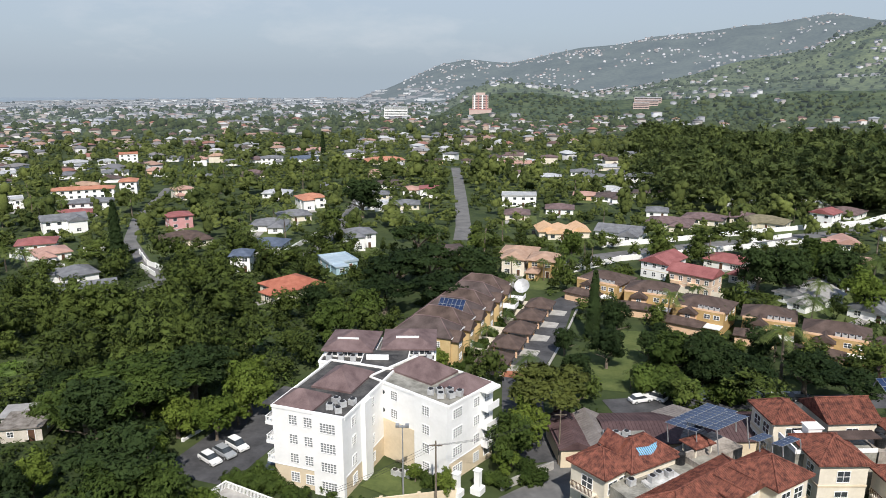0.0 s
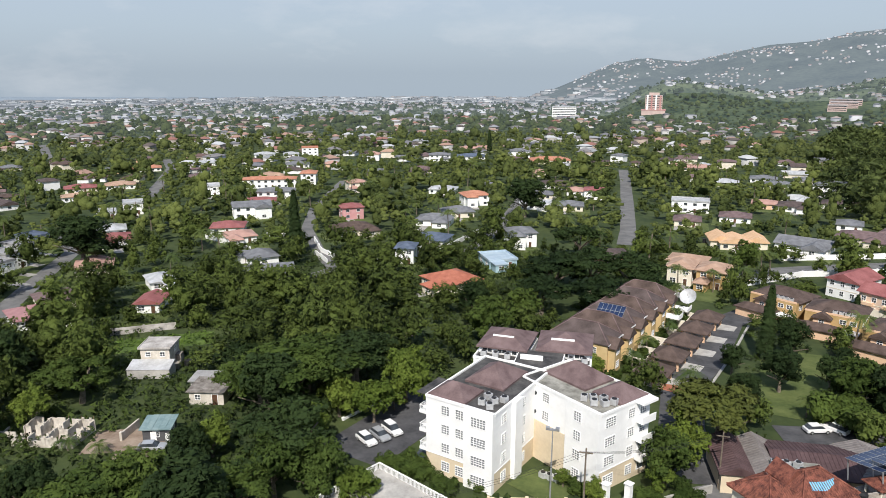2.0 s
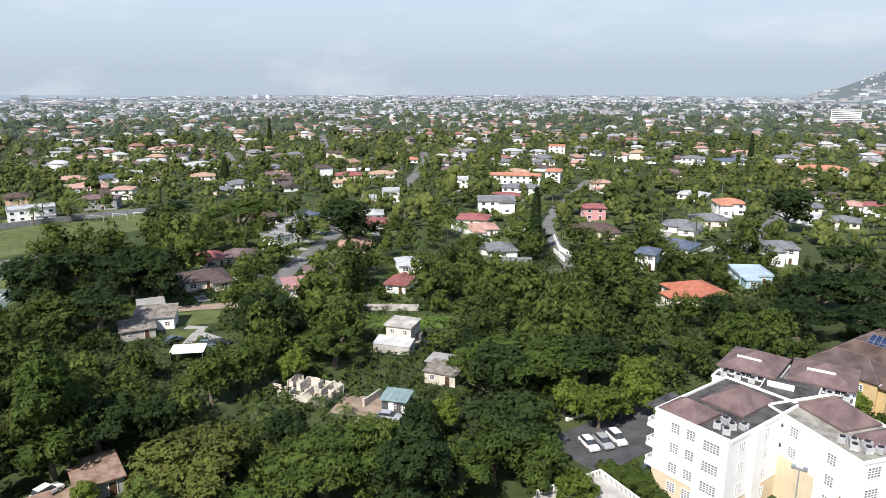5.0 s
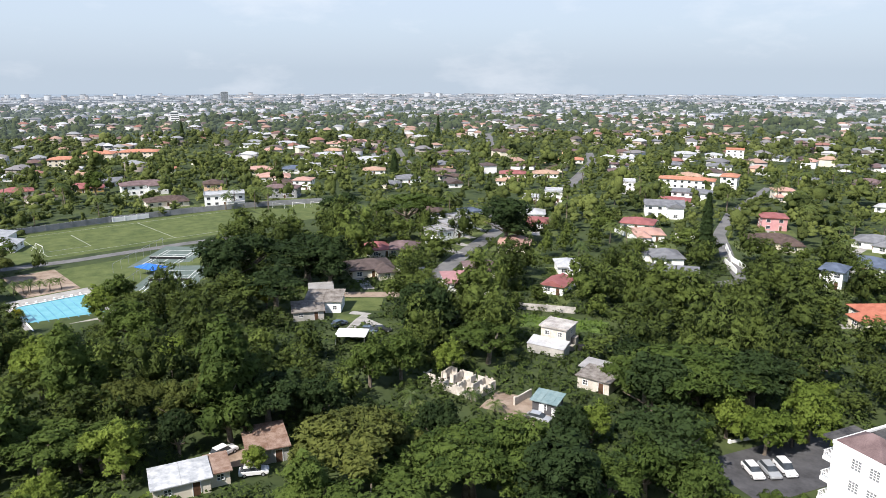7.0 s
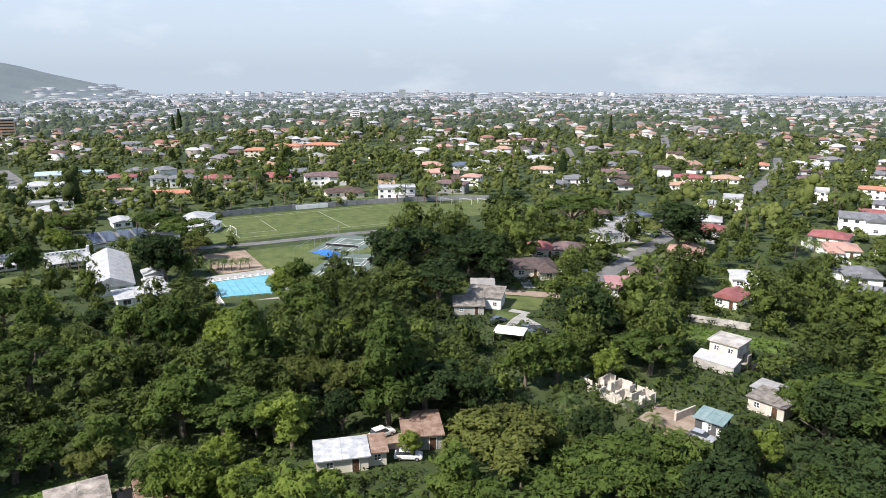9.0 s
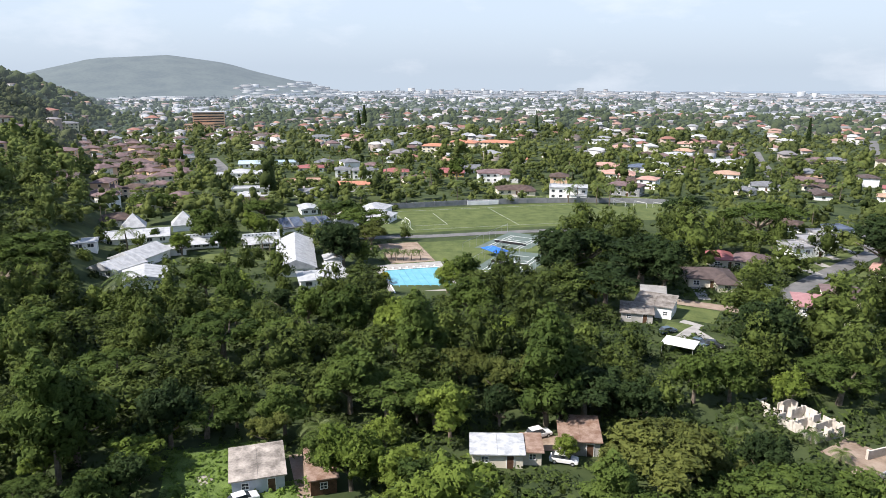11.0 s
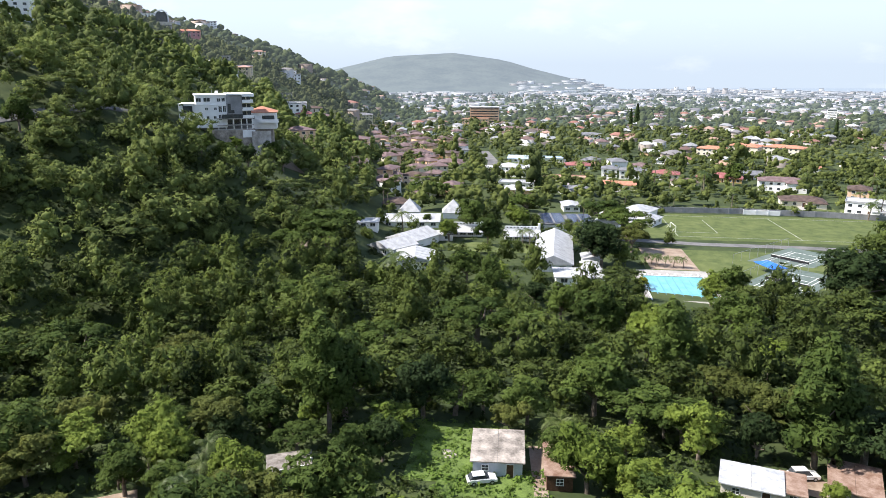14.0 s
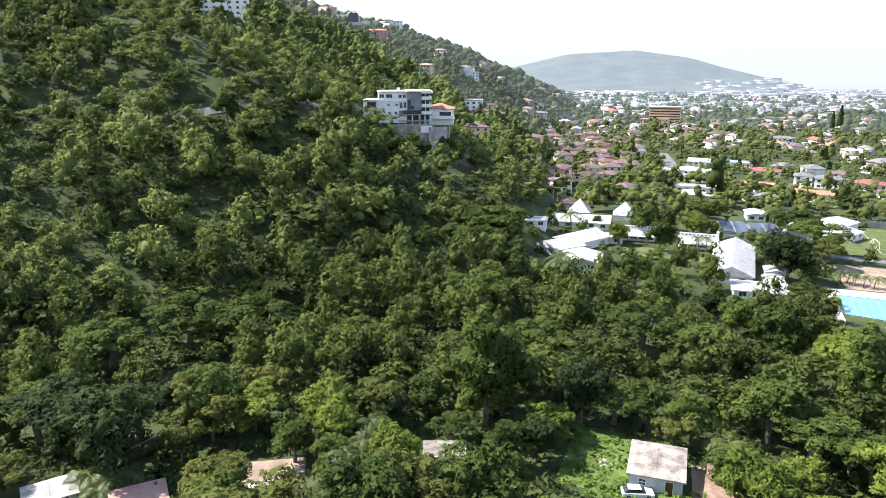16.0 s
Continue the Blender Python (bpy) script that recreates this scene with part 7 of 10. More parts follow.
# unfinished walls: piers, sills and openings of rough block work
def unfinished_house():
    ru = thing("unfinished_house", -89.8, 85.0, up(-90, 85), 9, "roofless unfinished house with pale concrete block walls", "unfinished house", "houses in the woods")
    part("floor_slab", Build().box(-5.4, -3.0, -0.6, 5.2, 3.3, 0.12), STAINED, ru)
    rr = random.Random(4)
    runs = ((-5.3, -3.0, 5.2, -3.0, (1.3, 1.3, 1.5, 1.4, 2.2, 2.4, 1.0, 2.4)), (-5.3, 3.2, 5.2, 3.2, (2.5, 1.2, 2.6, 2.6, 1.1, 2.5, 2.6, 2.6)),
            (-5.3, -3.0, -5.3, 3.2, (1.3, 0.9, 2.3, 2.5)), (5.1, -3.0, 5.1, 3.2, (2.6, 1.0, 2.6, 1.0, 2.6)),
            (-2.4, -3.0, -2.4, 3.2, (2.3, 0.0, 2.5, 2.5)), (0.6, -3.0, 0.6, 3.2, (2.4, 2.5, 0.0, 2.6)),
            (2.9, -0.6, 2.9, 3.2, (2.6, 2.5)), (-5.3, 0.4, -2.4, 0.4, (2.4, 0.0, 2.4)), (0.6, 0.2, 5.1, 0.2, (2.5, 2.2, 0.0, 2.6)))
    for x0, y0, x1, y1, tops in runs:
        n = len(tops)
        for i, h in enumerate(tops):
            if h < 0.3:
                continue
            ax, ay, bx, by = x0 + (x1 - x0) * i / n, y0 + (y1 - y0) * i / n, x0 + (x1 - x0) * (i + 1) / n, y0 + (y1 - y0) * (i + 1) / n
            w = Build()
            w.box(min(ax, bx) - 0.08, min(ay, by) - 0.08, -0.5, max(ax, bx) + 0.08, max(ay, by) + 0.08, 0.78 * h + rr.uniform(-0.12, 0.12))
            if rr.random() < 0.4:
                w.box((ax + bx) / 2 - 0.2, (ay + by) / 2 - 0.08, 0.78 * h - 0.3, (ax + bx) / 2 + 0.2, (ay + by) / 2 + 0.08, 0.78 * h + 0.32)
            part("block_wall", w, BLOCKWORK, ru)
    for k, (px, py) in enumerate(((-5.3, 3.2), (0.6, 3.2), (5.1, 3.2), (5.1, -3.0), (2.9, 3.2))):
        part("reinforcing_bar", Build().tube((px, py, 1.8), (px + 0.05, py, 2.7), 0.03, 0.03, 5), RUSTY, ru)
    out = thing("low_wall", -97.0, 83.0, up(-97, 83), 14, "low pale block wall beside unfinished house", "wall")
    part("block_wall", Build().box(-1.6, -0.1, -0.5, 1.2, 0.1, 1.3).box(-1.6, 0.1, -0.5, -1.4, 2.6, 0.9), BLOCKWORK, out)


BLOCKWORK = material("pale_block_work", (0.44, 0.40, 0.34), (0.68, 0.63, 0.56), 1.2, 0.9, bump=0.4)
DARKWALL = material("dark_grey_render", (0.05, 0.052, 0.058), (0.11, 0.11, 0.115), 1.5, 0.85)
OLDROOF = material("lichened_old_sheets", (0.10, 0.085, 0.07), (0.30, 0.275, 0.25), 1.4, 0.8, bump=0.3, fine=5)
unfinished_house()
patch("dirt_yard", -79.0, 86.8, 9, 8, 20, DIRT, "trodden dirt yard beside unfinished walls", "yard", 0.06)
patch("dirt_yard", -73.5, 85.0, 7, 5, 24, DIRT, "trodden brown dirt before a shed", "yard", 0.07)
yard_wall([(-78.3, 87.0), (-78.8, 92.0)], 1.5, BLOCKWORK, "short pale block wall across a dirt yard")
shed = hut(-73.0, 89.8, 19, 4.4, 3.6, 2.3, DARKWALL, GREENZINC, "dark shed with pale green zinc roof", 0.9, 5)
part("door_leaf", Build().box(-0.95, -1.86, 0.0, 0.0, -1.81, 1.9), WHITE, shed, "white door")
part("side_door_leaf", Build().box(1.4, -1.86, 0.1, 2.1, -1.81, 1.6), WHITE, shed, "white door")
car(-71.4, 85.6, 20, CARSILVER, "old silver car parked in a dirt yard")
# low growth only in front of the unfinished walls and the shed
take(-85.5, 82.5, 14, 9, 10, low=True)
take(-78.0, 78.0, 13, 7, 42, low=True)
take(-84.0, 75.0, 9, 8, 42, low=True)
take(-72.5, 81.0, 6, 8, 42, low=True)
take(-66.0, 79.0, 6, 6, 42, low=True)
take(-69.0, 86.0, 4, 4, 42, low=True)
t2 = thing("house", -92.3, 116.2, up(-92, 116), 17, "two-storey concrete block house with slab roof", "house", "houses in the woods")
part("wall", Build().box(-2.9, -2.9, -1.5, 2.9, 2.9, 5.1), BLOCKWORK, t2)
part("roof_slab", Build().box(-3.3, -3.3, 5.1, 3.3, 3.3, 5.35).box(-3.3, -3.3, 5.35, 3.3, -3.15, 5.5).box(-3.3, -3.15, 5.35, -3.15, 3.3, 5.5), PALESLAB, t2)
for s in (1.4, 3.9):
    for k in (-1.4, 1.5):
        part("window", window_mesh(0.9, 0.9, 2, 2), None, t2, at=face_at(k, -2.9, s, 0))
part("window", window_mesh(0.9, 0.9, 2, 2), None, t2, at=face_at(2.9, 0.4, 3.9, 1))
for i in range(9):
    x0, x1, z0 = -4.6 + i * 0.95, -4.6 + i * 0.95 + 0.93, 2.1 + 0.02 * (i % 2)
    part("zinc_sheet", Build().face([(x0, -6.6, z0), (x1, -6.6, z0), (x1, -2.95, 2.9), (x0, -2.95, 2.9)]).face([(x0, -2.95, 2.87), (x1, -2.95, 2.87), (x1, -6.6, z0 - 0.03), (x0, -6.6, z0 - 0.03)]), ZINC, t2)
for x0, y0, x1, y1 in ((-4.5, -6.5, -4.3, -3.0), (3.7, -6.5, 3.9, -3.0), (-4.3, -6.5, 3.7, -6.35)):
    part("lean_to_wall", Build().box(x0, y0, -1, x1, y1, 2.0), CONCRETE, t2)
part("outer_stair", Build().box(2.9, -1.5, -1, 4.0, 0.2, 1.2).box(2.9, 0.2, -1, 4.0, 2.0, 2.6), STAINED, t2)
wt = thing("water_tank", -86.8, 117.5, up(-87, 117), 0, "black plastic water tank behind a block house", "water tank")
part("tank", Build().tube((0, 0, 0), (0, 0, 1.5), 0.8, 0.8, 12).tube((0, 0, 1.5), (0, 0, 1.75), 0.8, 0.3, 12), BLACKP, wt)
take(-92, 113, 6, 7, 17, low=True)
take(-86, 106, 8, 9, 38, low=True)
take(-81, 99, 6, 7, 38, low=True)
hut(-73.2, 105.2, 12, 6.4, 5.6, 2.5, BLOCKWORK, OLDROOF, "grey block house with stained slab roof", 0.3, 3)
hut(-76.4, 108.4, 12, 4.6, 4.0, 2.5, CONCRETE, SLATE2, "small grey house with ribbed roof", 0.4, 2)
take(-69.5, 98, 5, 6, 35, low=True)
take(-66.5, 92, 4, 4, 35, low=True)
yard_wall([(-116, 129.6), (-104, 137.5)], 1.7, PALESLAB, "stained concrete retaining wall above the trees")
patch("clearing", -102, 128, 24, 9, 33, GRASS, "grassy clearing behind the block house", "clearing", 0.05)
take(-100, 124, 11, 5, 33, low=True)
patch("clearing", -52.5, 150, 12, 9, 20, GRASS, "open grassy clearing among trees", "clearing", 0.05)
patch("dirt_patch", -50.0, 147, 5, 3, 20, DIRT, "bare brown earth in a clearing", "clearing", 0.09)
# old house in shade: three roofs at angles, lawn and drive before it
hut(-149.6, 92.4, 48, 9.0, 7.0, 3.0, WHITE, OLDROOF, "white house with weathered lichened roof in shade", 2.0, 4)
hut(-146.8, 85.6, 62, 7.4, 6.0, 2.3, CONCRETE, OLDROOF, "low concrete house wing with weathered lichened roof", 1.6, 4)
hut(-158.0, 96.5, 60, 6.0, 5.0, 3.2, CONCRETE, SLATE2, "old house wing with grey sheet roof", 0.8, 3)
patch("house_lawn", -146.5, 101.4, 11, 11, 48, LAWN, "bright mown lawn beside a shaded house", "lawn", 0.06)
patch("house_lawn", -138.6, 92.6, 7, 6, 48, LAWN, "mown lawn beside a driveway", "lawn", 0.065)
strip("driveway", [(-131.5, 87.5), (-136.0, 93.5), (-138.6, 97.6), (-142.5, 95.4)], 2.4, DECK, "pale concrete driveway through a lawn", 0.11, "driveway")
strip("driveway", [(-136.4, 94.5), (-129.5, 94.5), (-125.0, 92.0)], 2.4, DECK, "worn concrete drive to a parking place", 0.10, "driveway")
patch("garden_bed", -152.0, 108.5, 16, 5, 48, DIRT, "bare garden bed and low fence beyond a lawn", "garden bed", 0.07)
tn = thing("canopy", -124.4, 83.4, up(-124, 83), 44, "white peaked canopy beside the driveway", "canopy")
part("cloth", Build().hip(-3.3, -2.4, 3.3, 2.4, 2.4, 0.7, 0.2, 0.1), WHITE, tn)
for sx in (-3.2, 3.2):
    for sy in (-2.3, 2.3):
        part("pole", Build().tube((sx, sy, -0.3), (sx, sy, 2.5), 0.06, 0.06, 6), METAL, tn)
car(-125.6, 92.6, 60, CARDARK, "dark car parked beside a white canopy")
car(-135.9, 87.6, 100, CARBLUE, "blue car parked beside a lawn")
car(-127.3, 90.2, 30, CARBLUE, "blue car parked beside a white canopy")
take(-147, 99, 9, 9, 48, low=True)
take(-137, 92, 8, 9, 48, low=True)
take(-124, 83, 6, 6, 48, low=True)
take(-117, 78, 6, 6, 48, low=True)
take(-112, 75, 4, 5, 48, low=True)

# ruins and roofs at the foot of the hill
hut(-88.6, -34.2, 112, 6.0, 5.0, 1.2, STAINED, OLDROOF, "low ruined concrete slab among trees", 0.3, 2)
patch("concrete_pad", -71.5, -56.5, 3.0, 2.2, 12, PALESLAB, "tilted pale concrete slab on earth", "paving", 0.2)
patch("broken_slab", -72.8, -54.6, 5, 3.6, 30, STAINED, "broken pale concrete slabs on bare earth", "paving", 0.12)
patch("dirt_patch", -74.0, -55.0, 12, 9, 30, DIRT, "bare earth round broken slabs", "clearing", 0.07)
hut(-61.7, -67.4, 138, 6.5, 4.5, 2.2, WHITE, PINKROOF, "small house with pinkish brown roof", 0.4, 2)
hut(-58.5, -79.7, 144, 6.0, 4.5, 2.2, PALE_CREAM, PALESLAB, "small house with pale sheet roof", 0.4, 2)
hut(-92, -87, 133, 5.0, 4.0, 1.8, DARKWALL, BROWN, "small shed with dark sheet roof in the woods", 0.3, 1)


# ---- houses on the hill ----
def hill_villa():
    x, y = -257, -121
    ob = thing("hill_villa", x, y, 33.0, 118, "large modern white and grey villa on the hillside", "villa")
    part("base_wall", Build().box(-2.0, -7.4, -16, 14.6, 6, -0.7), STAINED, ob)
    part("base_panel", Build().box(9.8, -7.7, -3.6, 14.4, -7.4, -0.9), WHITE, ob, "white painted wall panel")
    part("undercroft_wall", Build().box(-6.4, -3.6, -4, 13.8, 6, 3.6), GREY, ob)
    for k in (-0.7, 0.9, 3.3):
        part("undercroft_slab", Build().box(1.0 if k > 0 else -2.0, -7.2, k, 14.0, -3.6, k + 0.3), CONCRETE, ob)
    for px in (1.3, 4.0, 6.8, 9.6, 11.6, 13.6):
        part("column", Build().box(px - 0.18, -7.1, -0.7, px + 0.18, -6.74, 3.4), WHITE, ob)
    # dark panels stand in for shade between the open undercroft's columns
    for px in (2.6, 5.4, 8.2, 10.6, 12.6):
        part("undercroft_shade", Build().box(px - 1.0, -3.72, 1.2, px + 1.0, -3.6, 3.2), GLASS, ob)
    part("main_block", Build().box(-6.5, -6, 0.2, 4.7, 6, 8.6), WHITE, ob)
    part("upper_block", Build().box(-6.1, -5.7, 8.6, 4.7, 6, 11.9), WHITE, ob)
    part("ledge", Build().box(-6.6, -6.25, 8.5, 4.7, -5.7, 8.72), WHITE, ob)
    part("stair_tower", Build().box(4.7, -6.5, 3.6, 10.3, 6, 12.0), GREY, ob)
    part("balcony_back_wall", Build().box(10.3, -4.2, 3.6, 13.6, 5, 11.8), PALE_CREAM, ob)
    for k in (3.5, 6.3, 9.1):
        part("balcony_slab", Build().box(10.3, -7.2, k, 14.3, 5.2, k + 0.3), WHITE, ob)
        part("balcony_front", Build().box(10.35, -7.2, k + 0.3, 14.3, -7.08, k + 1.15).box(14.18, -7.08, k + 0.3, 14.3, 5.0, k + 1.15), WHITE, ob)
        for px in (11.2, 12.9):
            part("balcony_door", Build().box(px - 0.7, -4.3, k + 0.35, px + 0.7, -4.2, k + 2.4), GLASS, ob)
    part("roof_slab", Build().box(-6.5, -6.2, 11.9, 4.7, 6.4, 12.25).box(4.7, -7.0, 12.0, 14.6, 6.4, 12.45).box(10.3, -7.4, 11.4, 14.7, -7.0, 12.45), WHITE, ob)
    part("water_tank", Build().tube((1.8, 0, 12.2), (1.8, 0, 13.4), 0.6, 0.55, 12), WHITE, ob)
    part("antenna", Build().tube((0.2, 1, 12.2), (0.2, 1, 15.2), 0.05, 0.03, 6).tube((-0.6, 1, 14.5), (1.0, 1, 14.5), 0.03, 0.03, 5), METAL, ob)
    part("terrace_room", Build().box(-12.0, -5.4, 2.0, -6.5, 4, 8.9), WHITE, ob)
    part("terrace_roof", Build().box(-12.3, -5.8, 8.9, -6.1, 4.3, 9.15), WHITE, ob)
    part("terrace_glazing", Build().box(-10.6, -5.5, 5.9, -7.3, -5.4, 8.3), GLASS, ob, "dark glazed opening")
    part("wrap_balcony", Build().box(2.6, -8.3, 3.3, 10.2, -6.5, 3.6), CONCRETE, ob)
    part("balcony_glass", Build().box(2.7, -8.25, 3.6, 10.1, -8.17, 5.1), GLASS, ob, "dark glass balustrade")
    part("tower_window", Build().box(5.1, -6.62, 5.4, 6.2, -6.5, 8.9).box(6.2, -6.62, 5.4, 7.4, -6.5, 6.6), GLASS, ob)
    for px, pz, w, h in ((-5.0, 10.4, 1.7, 1.3), (-2.1, 10.4, 2.2, 1.3), (2.1, 10.3, 1.2, 1.2), (3.7, 10.3, 1.1, 1.2)):
        part("window", window_mesh(w, h, 2, 1), None, ob, at=face_at(px, -5.7, pz, 0))
    for px, pz, w, h in ((-2.4, 7.1, 0.9, 0.9), (0.7, 7.1, 0.9, 0.9), (2.4, 6.9, 1.1, 2.1), (3.9, 7.0, 1.0, 2.1), (-2.1, 4.0, 0.9, 0.9), (0.4, 4.0, 0.9, 0.9), (2.2, 3.9, 0.9, 1.9)):
        part("window", window_mesh(w, h, 2, 1), None, ob, at=face_at(px, -6.0, pz, 0))
    part("retaining_wall", Build().box(13.0, -8.4, -12, 20.0, -7.9, -1.4), PALESLAB, ob, "pale stained retaining wall")
    take(x, y, 15, 8, 118, 4)
    take(x + 8, y + 13, 8, 9, 118, low=True)
    take(x + 20, y + 18, 7, 7, 118, low=True)
    o2 = thing("hill_house", -272, -107.5, 31.5, 108, "white house with orange tile roof on hillside", "house")
    part("plinth", Build().box(-4, -4, -22, 4, 5, 0), STAINED, o2)
    part("wall", Build().box(-5.5, -5, 0, 5.5, 5, 6.4), WHITE, o2)
    part("balcony", Build().box(-1.0, -7.6, 2.6, 6.4, -5, 3.0).box(-1.0, -7.6, 3.0, 6.4, -7.4, 3.9), WHITE, o2)
    part("roof", Build().hip(-5.5, -5, 5.5, 5, 6.5, 2.0, 0.6, 0.2), ORANGE, o2)
    part("glazing", Build().box(0.2, -5.12, 3.1, 4.8, -5.0, 5.2), GLASS, o2)
    part("window", window_mesh(1.4, 1.2, 2, 1), None, o2, at=face_at(-3.4, -5, 4.6, 0))
    take(-272, -107, 6, 6, 108, 3)


hill_villa()
patch("bare_slope", -265, -103, 26, 11, 140, SOIL, "bare brown cut slope below the villa", "slope", 0.35)
take(-249, -96, 15, 10, 140, low=True)
take(-234, -90, 11, 8, 140, low=True)
strip("hill_road", [(-180, -160), (-200, -148), (-217, -139), (-240, -133)], 3.5, OLD_ROAD, "narrow road cut into the wooded hillside", 0.3)

# roads of the suburb
strip("road", [(-1.5, 262), (-1.0, 290), (-2.5, 360), (-5, 450), (-8, 520)], 6.5, OLD_ROAD, "long straight pale asphalt road between gardens", 0.08)
strip("road", [(28, 216), (45, 236), (75, 252), (120, 271), (165, 292), (230, 330)], 8, OLD_ROAD, "pale asphalt road behind white walls", 0.08)
yard_wall([(33, 214), (52, 231), (80, 243), (128, 264)], 1.9, WHITE, "long white boundary wall along the road")
yard_wall([(50, 252), (75, 262), (118, 282), (170, 305), (220, 332)], 1.9, WHITE, "long white boundary wall along the road")
yard_wall([(44, 203), (58, 196), (72, 186)], 1.9, PALE_CREAM, "pale boundary wall behind ochre townhouses")

strip("road", [(-94.3, 189.5), (-90.9, 200.6), (-107.2, 223.8), (-129.3, 260.0), (-148.6, 308.3), (-159.0, 346.7), (-176.0, 407.8)], 4.6, OLD_ROAD, "curving pale asphalt street past a dark conifer", 0.08)
strip("road", [(-148.6, 125.6), (-162.1, 146.5), (-177.7, 174.5), (-192.1, 201.5), (-216.1, 223.4)], 6, OLD_ROAD, "sloping asphalt street between garden walls", 0.08)
strip("road", [(-55.8, 227.5), (-53.6, 254.2), (-52.5, 283.9), (-55.0, 325.5), (-57.2, 380.6)], 4.8, OLD_ROAD, "pale asphalt street with white garden walls", 0.08)
strip("road", [(-374.5, 306.2), (-458.9, 362.2), (-525.4, 409.1)], 7, OLD_ROAD, "pale asphalt street between garden trees", 0.08)
strip("road", [(-252.7, 320.9), (-280.4, 368.2), (-328.9, 446.8), (-376.1, 505.0)], 7, OLD_ROAD, "pale asphalt street between garden trees", 0.08)
strip("road", [(-429.5, -26.6), (-508.0, -29.7), (-577.5, -40.9)], 7, OLD_ROAD, "grey asphalt street through the housing estate", 0.08)
strip("road", [(-483.4, 492.0), (-615.5, 622.4)], 8, OLD_ROAD, "far pale asphalt street between trees", 0.08)
yard_wall([(-67.7, 227.3), (-63.1, 237.4), (-58.7, 268.8)], 1.7, WHITE, "white garden wall along a street")
yard_wall([(-114.8, 237.2), (-104.6, 220.9), (-96.2, 213.5)], 1.7, WHITE, "white garden wall along a street")
yard_wall([(-86.7, 208.0), (-77.0, 210.8)], 1.7, WHITE, "white garden wall along a street")
yard_wall([(-136.4, 240.3), (-128.9, 242.9)], 1.7, WHITE, "white garden wall along a street")
yard_wall([(-158.1, 232.0), (-130.0, 216.6)], 1.7, WHITE, "white garden wall along a street")
yard_wall([(-70.3, 403.0), (-57.2, 403.2)], 1.7, WHITE, "white garden wall along a street")
yard_wall([(124.7, 305.4), (108.4, 263.7), (128.5, 275.7)], 1.7, WHITE, "white garden wall along a street")
yard_wall([(152.8, 289.0), (193.8, 325.5)], 1.7, WHITE, "white garden wall along a street")
yard_wall([(-173.4, 127.9), (-164.7, 130.0), (-160.5, 135.3)], 1.7, WHITE, "white garden wall along a street")
yard_wall([(-105.2, 217.2), (-95.9, 206.6)], 1.7, WHITE, "white garden wall along a street")


# ---- houses high on the wooded hill ----
def ridge_house(x, y, w, d, storeys, roof, wall, cover, label, skew=0.0):
    yaw = math.degrees(math.atan2(-x, y))
    house(x, y, yaw + skew, w, d, storeys, roof, wall, cover, 2.0, 0, label, "houses on the hill", detail=True, reach=7.0)


def arched_villa(x, y):
    """White villa with a great barrel-arched front."""
    yaw = math.degrees(math.atan2(-x, y))
    ob = thing("villa", x, y, up(x, y), yaw + 8, "white hillside villa with a tall arched front", "house", "houses on the hill")
    part("wall", Build().box(-14, -5, -6, 2, 6, 6.5), WHITE, ob)
    part("roof", Build().box(-14.6, -5.6, 6.5, 2, 6.6, 7.0), WHITEROOF, ob)
    arch = Build()
    n = 12
    for i in range(n):
        a0, a1 = math.pi * i / n, math.pi * (i + 1) / n
        for ra in (7.0,):
            p = [(8 + ra * math.cos(a), 3.0 + 7.5 * math.sin(a)) for a in (a0, a1)]
            q = [(8 + (ra - 1.0) * math.cos(a), 3.0 + 6.4 * math.sin(a)) for a in (a0, a1)]
            arch.face([(p[0][0], -6, p[0][1]), (q[0][0], -6, q[0][1]), (q[1][0], -6, q[1][1]), (p[1][0], -6, p[1][1])])
            arch.face([(p[0][0], -6, p[0][1]), (p[1][0], -6, p[1][1]), (p[1][0], 5, p[1][1]), (p[0][0], 5, p[0][1])])
    arch.box(1, -6, -6, 2, 5, 3.0).box(14, -6, -6, 15, 5, 3.0)
    part("arch", arch, WHITE, ob)
    part("glazing", Build().box(2, -4.6, -4, 14, -4.4, 8.5), GLASS, ob, "dark glass under the arch")
    part("terrace", Build().box(-16, -11, -8, 17, -5.5, -1.6), BLOCKWORK, ob)
    for i in range(5):
        part("window", window_mesh(1.8, 1.6, 2, 1), None, ob, at=face_at(-12.4 + 2.9 * i, -5, 3.6, 0))
    take(x, y, 16, 10, yaw, 34)
    take(x, y, 16, 10, yaw, 20)


arched_villa(-723, -398)
ridge_house(-895, -536, 18, 12, 1, "hip", PALE_CREAM, ORANGE, "cream house with orange roof on the hilltop")
ridge_house(-708, -415, 18, 10, 1, "flat", WHITE, WHITEROOF, "long white flat-roofed house on the hill")
ridge_house(-686, -367, 16, 9, 1, "flat", CONCRETE, SLATE, "grey house with pale blue-grey flat roof")
ridge_house(-677, -339, 24, 11, 2, "hip", PINK, ORANGE, "brick-red two-storey house with orange roof", 10)
ridge_house(-935, -436, 20, 13, 3, "flat", WHITE, WHITEROOF, "tall white flat-roofed house on the ridge")
ridge_house(-915, -440, 12, 10, 1, "hip", CREAM, ORANGE, "small house with orange roof on the ridge")
ridge_house(-438, -215, 10, 8, 1, "hip", PALE_CREAM, WHITEROOF, "cottage with white sheet roof on the hillside", 25)
ridge_house(-534, -223, 10, 9, 2, "hip", CREAM, PINKROOF, "cream two-storey house on the hillside", -10)
ridge_house(-560, -251, 11, 7, 1, "flat", CONCRETE, GREY_TAR, "grey flat-roofed house on the hillside")
